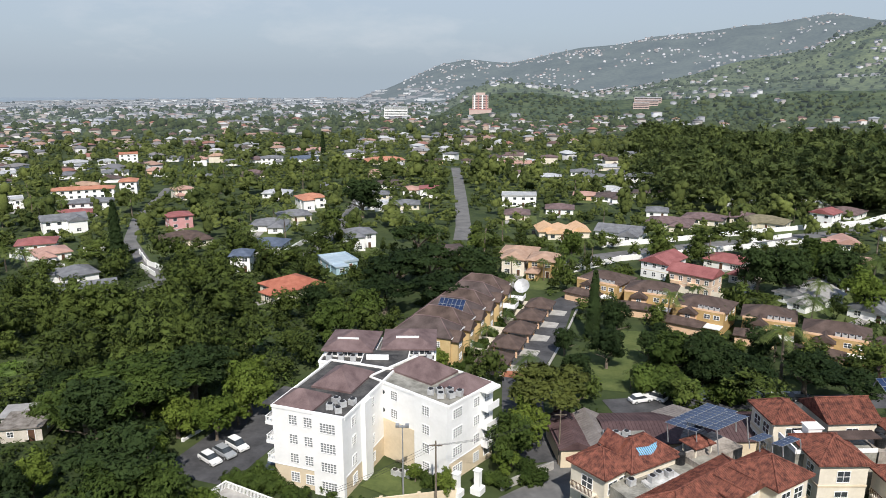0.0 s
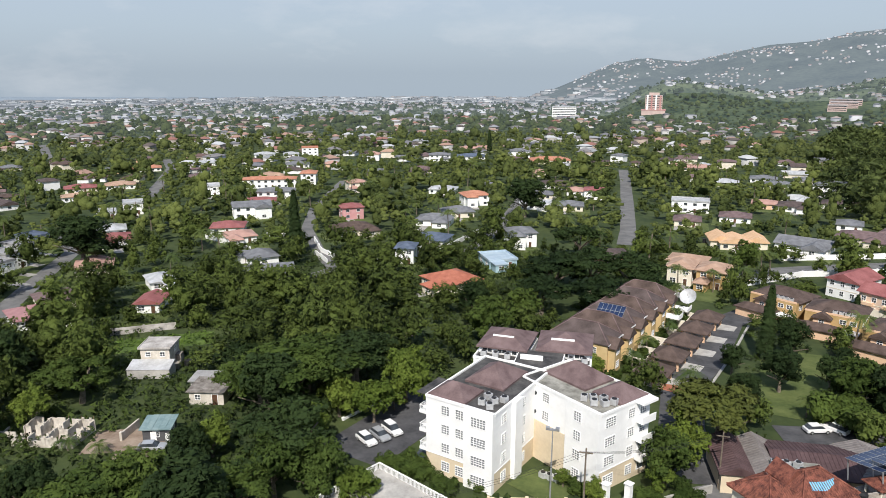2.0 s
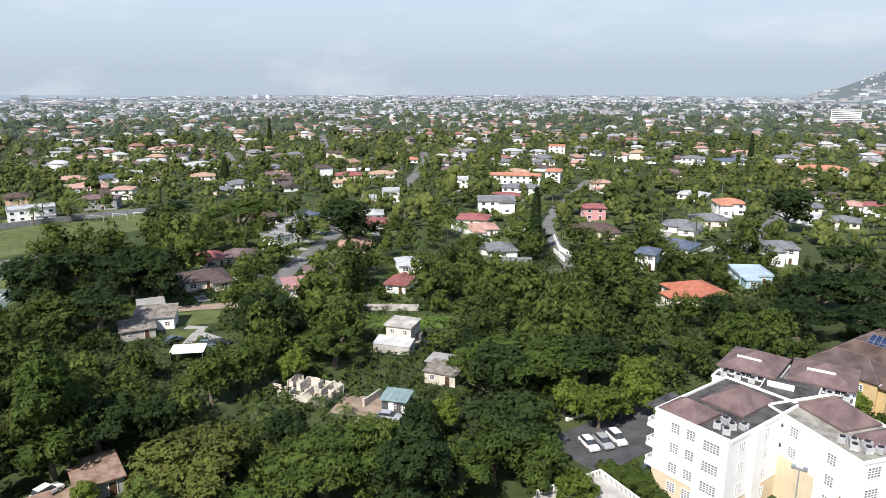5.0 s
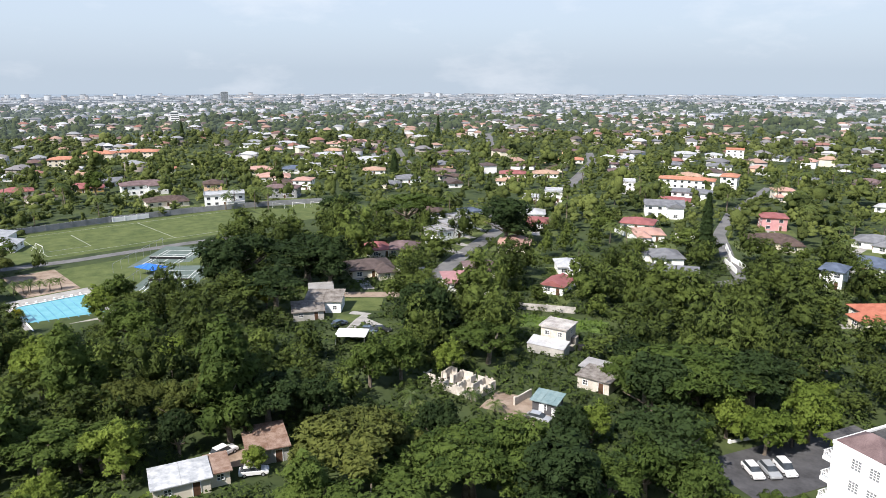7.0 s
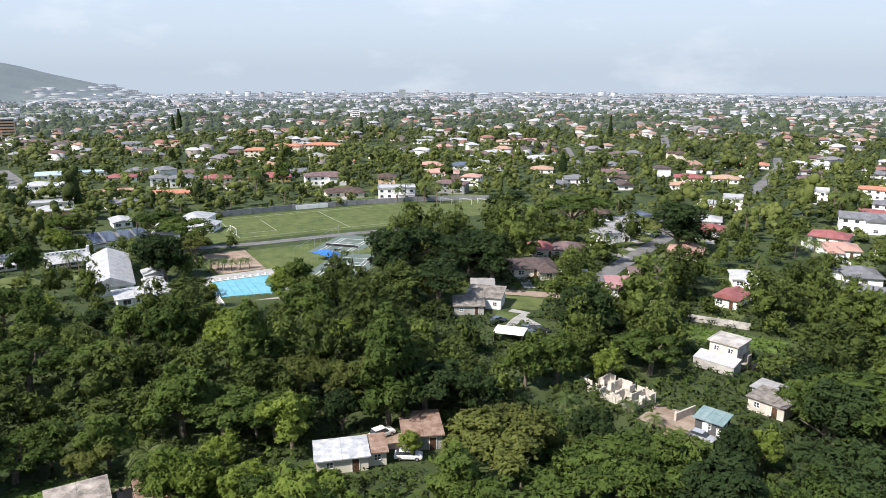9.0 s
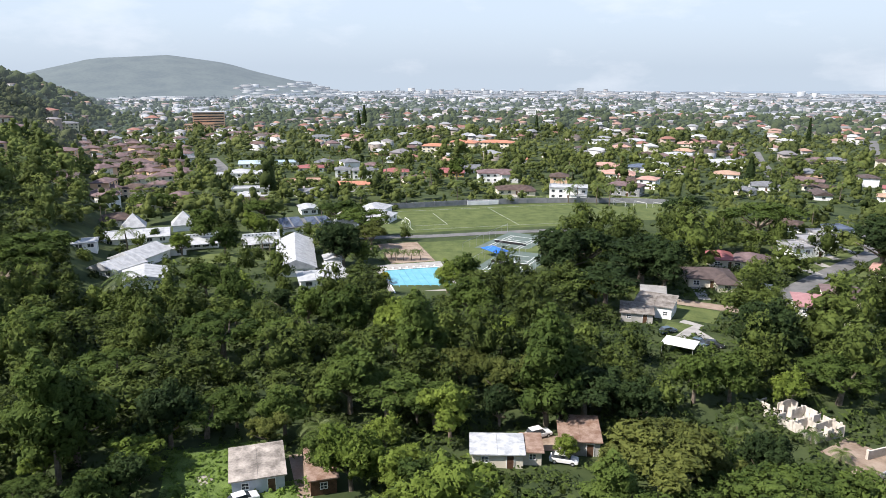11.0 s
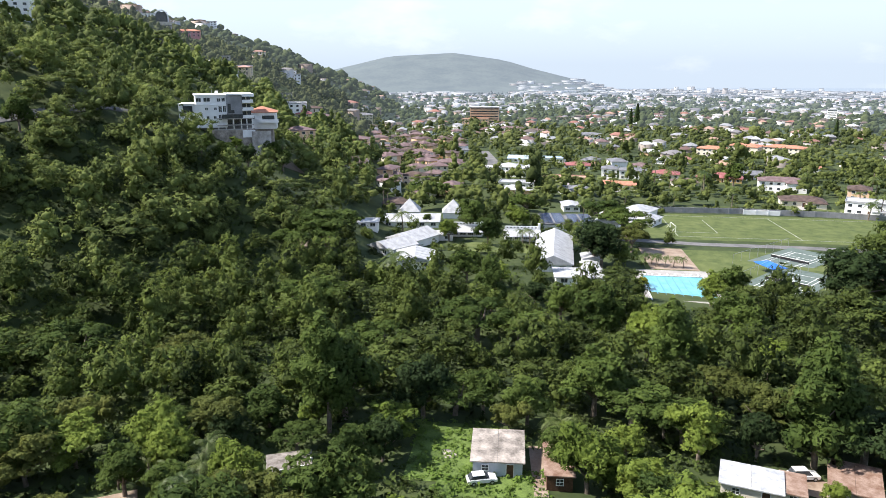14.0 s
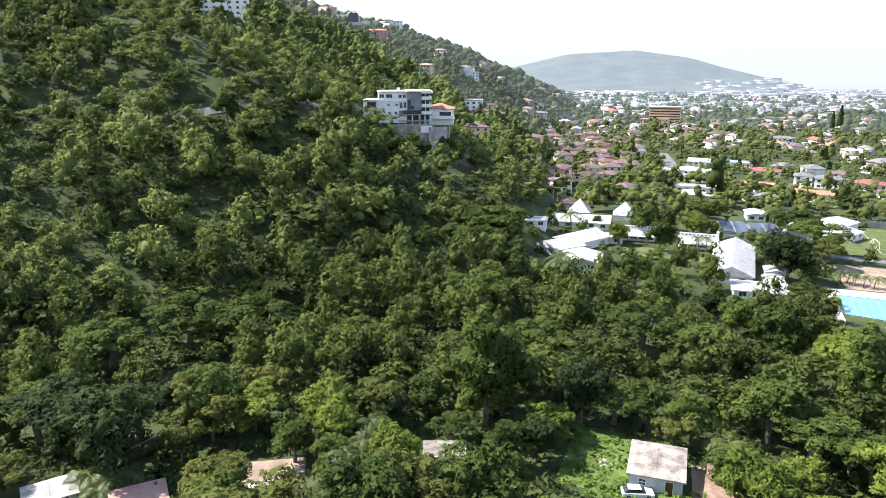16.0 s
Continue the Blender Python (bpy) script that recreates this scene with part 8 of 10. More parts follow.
ridge_house(-460, -201, 7, 6, 1, "flat", WHITE, WHITEROOF, "small white house on the hillside")
ridge_house(-841, -332, 16, 10, 1, "hip", PALE_CREAM, PINKROOF, "pale house with pinkish roof on the ridge")
ridge_house(-866, -301, 13, 9, 1, "hip", CREAM, ORANGE, "cream house with orange roof on the hillside")
ridge_house(-739, -256, 15, 10, 2, "flat", WHITE, WHITEROOF, "white two-storey house on the hillside", 12)
ridge_house(-514, -186, 13, 8, 1, "flat", CONCRETE, GREY_TAR, "weathered grey house on the hillside")
ridge_house(-416, -147, 11, 8, 2, "flat", WHITE, WHITEROOF, "white two-storey house at the hill's foot", 15)
ridge_house(-502, -161, 15, 10, 1, "hip", PALE_CREAM, BROWN, "pale house with brown hipped roof")

# ---- infill: more houses of the town ----
def infill():
    """Houses that fill the suburb between the known ones, on free plots."""
    rng = np.random.default_rng(21)
    walls = (WHITE, WHITE, PALE_CREAM, WHITE, PEACH, PALE_CREAM)
    wn = ("white", "white", "cream", "white", "peach", "cream")
    roofs = (SLATE, MAROON, WHITEROOF, MAROON, TANROOF, PINKROOF, ZINC, SLATE, BROWN, MAROON2)
    rn = ("slate grey", "mauve brown", "white", "mauve brown", "tan", "pinkish", "weathered zinc", "slate grey", "dark brown", "brown")
    made = 0
    for _ in range(2600):
        if made >= 95:
            break
        yaw = rng.uniform(-34, 112)
        r = math.sqrt(rng.uniform(235 ** 2, 640 ** 2))
        x, y = -math.sin(radians(yaw)) * r, math.cos(radians(yaw)) * r
        if tall_woods(np.array([x]), np.array([y]))[0] > 0.3 or up(x, y) > -0.022 * r + 6:
            continue
        if 60 < yaw < 100 and r < 345:
            continue
        w, d = rng.uniform(9, 16), rng.uniform(8, 11)
        if not is_free(np.array([x]), np.array([y]), max(w, d) / 2 + 2.0)[0]:
            continue
        i, j = int(rng.integers(6)), int(rng.integers(10))
        st = 2 if rng.random() < 0.25 else 1
        hip = rng.random() < 0.8
        house(x, y, yaw + float(rng.choice((-75, -20, 0, 15, 80))), w, d, st, "hip" if hip else "gable", walls[i], roofs[j], rng.uniform(1.8, 2.8), int(rng.integers(-1, 2)),
              f"{wn[i]} {'two' if st == 2 else 'one'}-storey house with {rn[j]} roof among trees", detail=r < 470, reach=0.8)
        made += 1


def tall_woods(x, y):
    """0 in gardens, 1 in closed woods."""
    r, yaw = np.hypot(x, y), np.degrees(np.arctan2(-x, y))
    w = smooth(215, 175, r) * smooth(10, 20, yaw)                                   # the gully and the near woods
    w = np.maximum(w, smooth(3, 14, ground(x, y) + 0.022 * r) * (r < 2500) * (yaw > 60))   # the hill
    w = np.maximum(w, smooth(262, 235, r) * smooth(7, 12, yaw) * smooth(33, 25, yaw) * smooth(150, 180, r))
    w = np.maximum(w, smooth(330, 380, r) * smooth(1100, 900, r) * smooth(-11, -16, yaw))  # wooded golf links
    w = np.maximum(w, smooth(60, 50, np.hypot(x + 192, y - 108)))                      # grove by the courts
    return w


infill()


def estate():
    """Close-set brown-roofed houses of the estate below the hill."""
    rng = np.random.default_rng(33)
    made = 0
    for _ in range(1500):
        if made >= 60:
            break
        yaw, r = rng.uniform(96, 110.5), math.sqrt(rng.uniform(335 ** 2, 760 ** 2))
        x, y = -math.sin(radians(yaw)) * r, math.cos(radians(yaw)) * r
        w, d = rng.uniform(9, 13), rng.uniform(8, 10)
        if up(x, y) > -0.022 * r + 10 or not is_free(np.array([x]), np.array([y]), 5.5)[0]:
            continue
        i = int(rng.integers(4))
        house(x, y, yaw + float(rng.choice((-60, -15, 10, 70))), w, d, 2 if rng.random() < 0.45 else 1, "hip", (PEACH, PALE_CREAM, PEACH, WHITE)[i], (MAROON, MAROON2, BROWN, MAROON)[int(rng.integers(4))], rng.uniform(2, 2.8), int(rng.integers(-1, 2)),
              f"{('peach', 'cream', 'peach', 'white')[i]} estate house with hipped shingle roof", "houses of the estate", detail=r < 480, reach=1.2)
        made += 1


estate()


def ramp_paint(name, stops):
    """Plain paints picked house by house."""
    m = bpy.data.materials.new(name)
    m.use_nodes = True
    n, l = m.node_tree.nodes, m.node_tree.links
    at, ramp, nz, mx = n.new("ShaderNodeAttribute"), n.new("ShaderNodeValToRGB"), n.new("ShaderNodeTexNoise"), n.new("ShaderNodeMix")
    at.attribute_name = "tint"
    ramp.color_ramp.interpolation = "CONSTANT"
    while len(ramp.color_ramp.elements) < len(stops):
        ramp.color_ramp.elements.new(0.5)
    for i, c in enumerate(stops):
        ramp.color_ramp.elements[i].position, ramp.color_ramp.elements[i].color = i / len(stops), (*c, 1)
    l.new(at.outputs["Fac"], ramp.inputs["Fac"])
    nz.inputs["Scale"].default_value = 0.4
    mx.data_type, mx.blend_type = "RGBA", "MULTIPLY"
    mx.inputs["Factor"].default_value = 0.5
    l.new(ramp.outputs["Color"], mx.inputs["A"])
    l.new(nz.outputs["Color"], mx.inputs["B"])
    l.new(ramp.outputs["Color"], n["Principled BSDF"].inputs["Base Color"])
    n["Principled BSDF"].inputs["Roughness"].default_value = 0.8
    return m


# far houses: haze is put into greyed wall colours and a bluish glow
FAR_WALL = paint_haze(ramp_paint("painted_haze_town_walls", ((0.30, 0.30, 0.31), (0.23, 0.23, 0.24), (0.24, 0.21, 0.19), (0.42, 0.42, 0.43), (0.19, 0.18, 0.17))), (0.38, 0.46, 0.55), 0.24)
FAR_ROOF = paint_haze(ramp_paint("painted_haze_town_roofs", ((0.26, 0.27, 0.28), (0.10, 0.08, 0.08), (0.42, 0.43, 0.44), (0.22, 0.13, 0.11), (0.14, 0.14, 0.15), (0.27, 0.20, 0.17), (0.33, 0.33, 0.34), (0.10, 0.095, 0.095))), (0.38, 0.46, 0.55), 0.24)
CITY_WALL = paint_haze(ramp_paint("painted_haze_city_walls", ((0.26, 0.27, 0.28), (0.18, 0.19, 0.20), (0.20, 0.18, 0.17), (0.42, 0.43, 0.44), (0.13, 0.13, 0.14))), (0.40, 0.47, 0.54), 0.29)
TOWN_WALL = ramp_paint("town_walls", ((0.42, 0.42, 0.41), (0.32, 0.31, 0.29), (0.36, 0.29, 0.24), (0.52, 0.52, 0.52), (0.27, 0.24, 0.21)))
TOWN_ROOF = ramp_paint("town_roofs", ((0.26, 0.27, 0.28), (0.13, 0.08, 0.07), (0.46, 0.47, 0.48), (0.27, 0.13, 0.10), (0.16, 0.16, 0.17), (0.35, 0.22, 0.17), (0.20, 0.19, 0.19), (0.11, 0.09, 0.08)))


def town_blocks(name, p, w, d, h, rise, rng, label, turn=None, hazy=False, far=False):
    """Many far houses: walls and a roof each, in one object."""
    n = len(p)
    a = rng.uniform(0, math.pi, n) if turn is None else turn
    z = ground(p[:, 0], p[:, 1])
    wall = np.array([(-1, -1, 0), (1, -1, 0), (1, 1, 0), (-1, 1, 0), (-1, -1, 1), (1, -1, 1), (1, 1, 1), (-1, 1, 1)], float) * (0.5, 0.5, 1)
    roof = np.array([(-1.12, -1.12, 0), (1.12, -1.12, 0), (1.12, 1.12, 0), (-1.12, 1.12, 0), (-0.5, -0.05, 1), (0.5, -0.05, 1), (0.5, 0.05, 1), (-0.5, 0.05, 1)], float) * (0.5, 0.5, 1)
    sides = np.array([(0, 1, 5, 4), (1, 2, 6, 5), (2, 3, 7, 6), (3, 0, 4, 7), (4, 5, 6, 7)])
    lo = np.stack([w, d, h + 3], -1)[:, None] * wall - np.array((0, 0, 3))
    hi = np.stack([w, d, np.maximum(rise, 0.15)], -1)[:, None] * roof + np.stack([0 * h, 0 * h, h], -1)[:, None]
    v = np.concatenate([lo, hi], 1)
    c, s = np.cos(a)[:, None], np.sin(a)[:, None]
    out = np.stack([v[..., 0] * c - v[..., 1] * s + p[:, :1], v[..., 0] * s + v[..., 1] * c + p[:, 1:2], v[..., 2] + z[:, None]], -1).reshape(-1, 3)
    f = (np.concatenate([sides, sides + 8])[None] + 16 * np.arange(n)[:, None, None]).reshape(-1, 4)
    mi = np.tile(np.r_[np.zeros(5), np.ones(5)], n)
    tint = np.repeat(np.stack([rng.random(n)] * 8 + [rng.random(n)] * 8, -1).reshape(-1), 1)
    # hazy and far blocks get the paints that carry haze
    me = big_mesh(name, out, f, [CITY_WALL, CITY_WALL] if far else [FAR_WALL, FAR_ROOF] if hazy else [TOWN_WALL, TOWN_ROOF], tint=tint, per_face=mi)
    return tagged(new(name, me), label, "houses", kind="stuff")


def far_town():
    rng = np.random.default_rng(8)

    def field(n, r0, r1, y0, y1, keep):
        yaw, r = np.radians(rng.uniform(y0, y1, n)), np.sqrt(rng.uniform(r0 ** 2, r1 ** 2, n))
        p = np.stack([-np.sin(yaw) * r, np.cos(yaw) * r], -1)
        return p[keep(p, np.hypot(p[:, 0], p[:, 1]), np.degrees(np.arctan2(-p[:, 0], p[:, 1])))]

    def plain(p, r, yaw):
        rise = ground(p[:, 0], p[:, 1]) + 0.022 * r
        return (rise < 12) & (tall_woods(p[:, 0], p[:, 1]) < 0.3) & (bumps(p[:, 0], p[:, 1], 75, 1.0) > -0.3)
    p = field(1350, 520, 1350, -36, 118, plain)
    p = p[is_free(p[:, 0], p[:, 1], 8.0)]
    for q in p:
        take(q[0], q[1], 3.0, 3.0, 0, 2)
    n = len(p)
    town_blocks("town_houses", p, rng.uniform(8, 15, n), rng.uniform(7, 11, n), rng.choice((3.0, 3.2, 5.8), n), rng.uniform(1.5, 2.6, n), rng, "houses with varied roofs spread among town trees")
    p = field(2900, 1300, 2600, -36, 118, plain)
    n = len(p)
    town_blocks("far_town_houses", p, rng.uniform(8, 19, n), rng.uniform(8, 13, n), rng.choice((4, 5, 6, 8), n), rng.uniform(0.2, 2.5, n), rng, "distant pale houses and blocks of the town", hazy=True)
    p = field(2500, 2500, 4800, 2, 108, lambda p, r, yaw: (ground(p[:, 0], p[:, 1]) + 0.022 * r < 8) | ((yaw < 92) & (ground(p[:, 0], p[:, 1]) + 0.022 * r < 60)))
    n = len(p)
    r = np.hypot(p[:, 0], p[:, 1])
    yaw = np.degrees(np.arctan2(-p[:, 0], p[:, 1]))
    core = np.exp(-((yaw - 66) / 12) ** 2) * (r > 3300)
    tall = np.where(rng.random(n) < 0.10 * core, rng.uniform(14, 30, n), rng.choice((5, 6, 8, 11), n))
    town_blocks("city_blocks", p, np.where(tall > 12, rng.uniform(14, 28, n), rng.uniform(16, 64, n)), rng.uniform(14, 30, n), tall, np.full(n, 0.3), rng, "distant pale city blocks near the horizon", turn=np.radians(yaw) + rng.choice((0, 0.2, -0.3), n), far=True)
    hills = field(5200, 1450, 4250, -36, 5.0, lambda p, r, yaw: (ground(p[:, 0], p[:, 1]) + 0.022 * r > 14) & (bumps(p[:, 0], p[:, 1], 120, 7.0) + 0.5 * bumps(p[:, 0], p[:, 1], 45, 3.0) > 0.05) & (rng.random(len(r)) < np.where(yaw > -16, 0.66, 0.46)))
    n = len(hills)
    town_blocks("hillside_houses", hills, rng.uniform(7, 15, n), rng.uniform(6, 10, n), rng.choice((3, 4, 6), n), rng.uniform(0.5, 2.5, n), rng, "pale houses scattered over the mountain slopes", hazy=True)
    p = field(110, 500, 1700, 100, 135, lambda p, r, yaw: (ground(p[:, 0], p[:, 1]) + 0.022 * r > 15) & (ground(p[:, 0], p[:, 1]) < 190) & (rng.random(len(r)) < smooth(500, 900, r)))
    n = len(p)
    for q in p:
        take(q[0], q[1], 6, 6, 0, 8)
    town_blocks("ridge_houses", p, rng.uniform(10, 18, n), rng.uniform(9, 13, n), rng.choice((5, 7, 8), n), rng.uniform(0.3, 2.2, n), rng, "pale houses scattered on the wooded ridge")


far_town()


# peach and red paint with haze added as a bluish glow
HOTEL = paint_haze(material("painted_haze_peach", (0.44, 0.32, 0.28), (0.54, 0.40, 0.35), 6, 0.8), (0.36, 0.46, 0.56), 0.12)
HOTEL_RED = paint_haze(material("painted_haze_red", (0.38, 0.17, 0.15), (0.46, 0.23, 0.20), 6, 0.8), (0.36, 0.46, 0.56), 0.12)


def tower(x, y, turn, w, d, storeys, wall, label, stripes=False, crown_h=0):
    ob = thing("hotel_tower", x, y, up(x, y), turn, label, "tower", "far tall buildings")
    h = storeys * 3.2
    part("wall", Build().box(-w / 2, -d / 2, -4, w / 2, d / 2, h), wall, ob)
    for s in range(storeys):
        part("window_band", Build().box(-w / 2 + 1, -d / 2 - 0.06, s * 3.2 + 1.0, w / 2 - 1, -d / 2 + 0.05, s * 3.2 + 2.3), GLASS, ob)
    if stripes:
        for i in range(4):
            u = -w / 2 + w * (i + 0.5) / 4
            part("pier", Build().box(u - 1.4, -d / 2 - 0.8, -4, u + 1.4, -d / 2, h + 1.0), HOTEL_RED if i % 2 else WHITE, ob)
        part("podium", Build().box(-w * 0.7, -d * 0.7, -4, w * 0.7, d * 0.7, 5.5), HOTEL, ob)
        part("podium_roof", Build().box(-w * 0.72, -d * 0.72, 5.5, w * 0.72, d * 0.72, 6.8), HOTEL_RED, ob)
    if crown_h:
        part("crown", Build().box(-w * 0.3, -d * 0.3, h, w * 0.3, d * 0.3, h + crown_h), wall, ob)
    part("roof", Build().box(-w / 2 - 0.4, -d / 2 - 0.4, h, w / 2 + 0.4, d / 2 + 0.4, h + 0.8), WHITEROOF, ob)
    take(x, y, w, d, turn, 40)
    return ob

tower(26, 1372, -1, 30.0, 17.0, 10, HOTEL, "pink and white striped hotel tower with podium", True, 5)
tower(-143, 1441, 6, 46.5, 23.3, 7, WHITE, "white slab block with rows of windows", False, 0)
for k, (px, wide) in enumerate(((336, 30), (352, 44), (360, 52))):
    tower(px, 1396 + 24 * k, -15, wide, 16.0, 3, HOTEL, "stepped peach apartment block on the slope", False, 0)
tower(-939, -67, 94, 37.9, 18.9, 7, PEACH, "unfinished tan concrete block with open floors", False, 0)
tower(-1178, 455, 69, 14.2, 7.1, 5, WHITE, "white mid-rise block far in town", False, 2)
tower(-2245, 1038, 65, 24.0, 13.9, 12, CITY_WALL, "white high-rise block far in town", False, 2)

# ---- trees ----
ICO_V, ICO_F = None, None


def ico():
    global ICO_V, ICO_F
    if ICO_V is None:
        bm = bmesh.new()
        bmesh.ops.create_icosphere(bm, subdivisions=1, radius=1)
        bm.verts.ensure_lookup_table()
        ICO_V = np.array([v.co[:] for v in bm.verts])
        ICO_F = np.array([[v.index for v in f.verts] for f in bm.faces])
        bm.free()
    return ICO_V, ICO_F


def leaf_cards(p, nrm, size, rng):
    """Small pointed leaf sprays at p, facing along nrm with some scatter."""
    n = len(p)
    nrm = nrm + rng.normal(0, 0.26, (n, 3))
    nrm /= np.linalg.norm(nrm, axis=1)[:, None]
    t = np.cross(nrm, rng.normal(0, 1, (n, 3)))
    t /= np.linalg.norm(t, axis=1)[:, None] + 1e-9
    b = np.cross(nrm, t)
    s = size * rng.uniform(0.55, 1.4, n)[:, None]
    droop = nrm * s * rng.uniform(0.0, 0.45, n)[:, None]
    v = np.stack([p - t * s * 0.5 - b * s * 0.48, p - t * s * 0.5 + b * s * 0.48, p + t * s * 0.75 - droop], 1).reshape(-1, 3)
    return v, np.arange(3 * n).reshape(n, 3)


def crown_lobes(shape, rng):
    """Clumps of a crown of about 10 m across: centre and half axes."""
    out = []
    if shape == "round":
        for _ in range(30):
            w, h = rng.uniform(0, 2 * math.pi), rng.uniform(-0.5, 1.0)
            q = math.sqrt(max(0.05, 1 - h * h)) * rng.uniform(0.55, 1.05)
            s = rng.uniform(0.6, 1.55)
            out.append((3.6 * q * math.cos(w), 3.6 * q * math.sin(w), 5.3 + 3.6 * h + rng.uniform(-0.5, 0.5), s, s, s * 0.9))
        out.append((0, 0, 6.0, 2.9, 2.9, 2.6))
    elif shape == "tall":
        for _ in range(14):
            h = rng.uniform(0, 1)
            w, q = rng.uniform(0, 2 * math.pi), rng.uniform(0.4, 1) * (2.6 - 1.5 * h)
            s = rng.uniform(1.1, 1.8)
            out.append((q * math.cos(w), q * math.sin(w), 3.2 + 8.2 * h, s, s, s * 1.15))
        out.append((0, 0, 6.6, 1.9, 1.9, 4.2))
    elif shape == "flat":
        for _ in range(22):
            w, q = rng.uniform(0, 2 * math.pi), math.sqrt(rng.uniform(0.02, 1)) * 5.0
            s = rng.uniform(1.2, 2.2)
            out.append((q * math.cos(w), q * math.sin(w), 7.6 - 0.075 * q * q + rng.uniform(-0.9, 0.5), s, s, s * 0.34))
    elif shape == "ragged":
        for _ in range(17):
            w, q, h = rng.uniform(0, 2 * math.pi), rng.uniform(0.6, 4.2), rng.uniform(0, 1)
            s = rng.uniform(0.8, 1.6)
            out.append((q * math.cos(w), q * math.sin(w), 3.2 + 5.6 * h, s, s, s * rng.uniform(0.5, 0.95)))
        out.append((0, 0, 5.8, 2.2, 2.2, 2.4))
    elif shape == "dome":   # a far crown: a broad uneven head and two shoulders
        for k in range(3):
            w, q = rng.uniform(0, 2 * math.pi), (0.4, 2.6, 2.9)[k]
            s = (3.6, 2.6, 2.4)[k] * rng.uniform(0.9, 1.15)
            out.append((q * math.cos(w), q * math.sin(w), (4.4, 3.4, 3.2)[k], s, s, s * rng.uniform(0.65, 1.0)))
    else:  # bush
        for _ in range(9):
            w, q = rng.uniform(0, 2 * math.pi), rng.uniform(0.2, 3.4)
            s = rng.uniform(1.3, 2.2)
            out.append((q * math.cos(w), q * math.sin(w), rng.uniform(0.9, 2.6), s, s, s * 0.8))
    return np.array(out)


def crown(shape, leaves, size, seed, core=True, fine=True, full=0.72):
    """Arrays of a crown made of many leaf sprays over uneven clumps: corners, faces, clump direction, thinness."""
    rng = np.random.default_rng(seed)
    lobes = crown_lobes(shape, rng)
    if shape == "dome":
        fine = False
    if fine:   # each clump carries smaller clumps
        k = 7
        d = rng.normal(0, 1, (len(lobes) * k, 3))
        d[:, 2] += 0.5
        d /= np.linalg.norm(d, axis=1)[:, None]
        base = np.repeat(lobes, k, 0)
        small = base[:, 3:] * rng.uniform(0.30, 0.58, (len(base), 1))
        clumps = np.concatenate([np.c_[base[:, :3] + d * base[:, 3:] * rng.uniform(0.65, 1.05, (len(base), 1)), small], lobes * (1, 1, 1, 0.8, 0.8, 0.8)])
    else:
        clumps = lobes
    share = clumps[:, 3] * clumps[:, 4] + clumps[:, 3] * clumps[:, 5]
    pick = rng.choice(len(clumps), leaves * 2, p=share / share.sum())
    d = rng.normal(0, 1, (leaves * 2, 3))
    d[:, 2] += 0.45
    d /= np.linalg.norm(d, axis=1)[:, None]
    c, ax = clumps[pick, :3], clumps[pick, 3:]
    p = c + d * ax * rng.uniform(0.8, 1.2, (leaves * 2, 1))
    deep = np.zeros(len(p))
    for q in clumps:
        deep = np.maximum(deep, 1 - (((p - q[:3]) / q[3:]) ** 2).sum(1))
    keep = np.argsort(deep)[:leaves]
    nrm = d / ax
    nrm /= np.linalg.norm(nrm, axis=1)[:, None]
    nrm[:, 2] += 0.25
    v, f = leaf_cards(p[keep], nrm[keep], size, rng)
    if leaves < 2:
        v, f, keep = np.zeros((0, 3)), np.zeros((0, 3), int), keep[:0]
    bend, lace = np.repeat(nrm[keep] / np.linalg.norm(nrm[keep], axis=1)[:, None], 3, 0), np.ones(len(v))
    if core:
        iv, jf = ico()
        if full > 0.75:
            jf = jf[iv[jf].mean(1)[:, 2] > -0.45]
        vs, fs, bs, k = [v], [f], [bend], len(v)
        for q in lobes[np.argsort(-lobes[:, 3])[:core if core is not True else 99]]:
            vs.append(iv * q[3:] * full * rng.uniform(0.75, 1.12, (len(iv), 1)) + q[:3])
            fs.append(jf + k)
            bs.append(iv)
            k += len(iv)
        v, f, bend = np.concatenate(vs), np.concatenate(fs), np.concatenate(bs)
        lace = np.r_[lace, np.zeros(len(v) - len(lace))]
    hue = np.repeat(rng.uniform(-0.16, 0.16, len(v) // 12 + 1), 12)[:len(v)]
    return v, f, bend, lace, hue


def trunk(shape, seed):
    rng = random.Random(seed)
    b = Build()
    top = {"round": 4.6, "tall": 7.5, "flat": 5.4, "ragged": 4.4}[shape]
    r = {"round": 0.34, "tall": 0.26, "flat": 0.48, "ragged": 0.28}[shape]
    mid = Vector((rng.uniform(-0.3, 0.3), rng.uniform(-0.3, 0.3), top * 0.55))
    b.tube((0, 0, -0.6), mid, r * 1.25, r * 0.85)
    for i in range(6):
        w = i * 1.05 + rng.uniform(-0.3, 0.3)
        q = rng.uniform(1.6, 3.2) * (0.5 if shape == "tall" else 1.2)
        knee = mid + Vector((q * 0.45 * math.cos(w), q * 0.45 * math.sin(w), top * 0.2))
        b.tube(mid, knee, r * 0.6, r * 0.4, 5, cap=False)
        b.tube(knee, (q * math.cos(w), q * math.sin(w), top * rng.uniform(0.95, 1.25)), r * 0.4, r * 0.14, 5, cap=False)
    return b.mesh("trunk", BARK)




def tree_kind(shape, leaves, size, leaf, seed, label):
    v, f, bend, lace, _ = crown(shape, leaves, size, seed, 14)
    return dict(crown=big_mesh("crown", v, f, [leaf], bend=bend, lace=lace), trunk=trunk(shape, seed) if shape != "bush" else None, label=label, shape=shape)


TREES = []


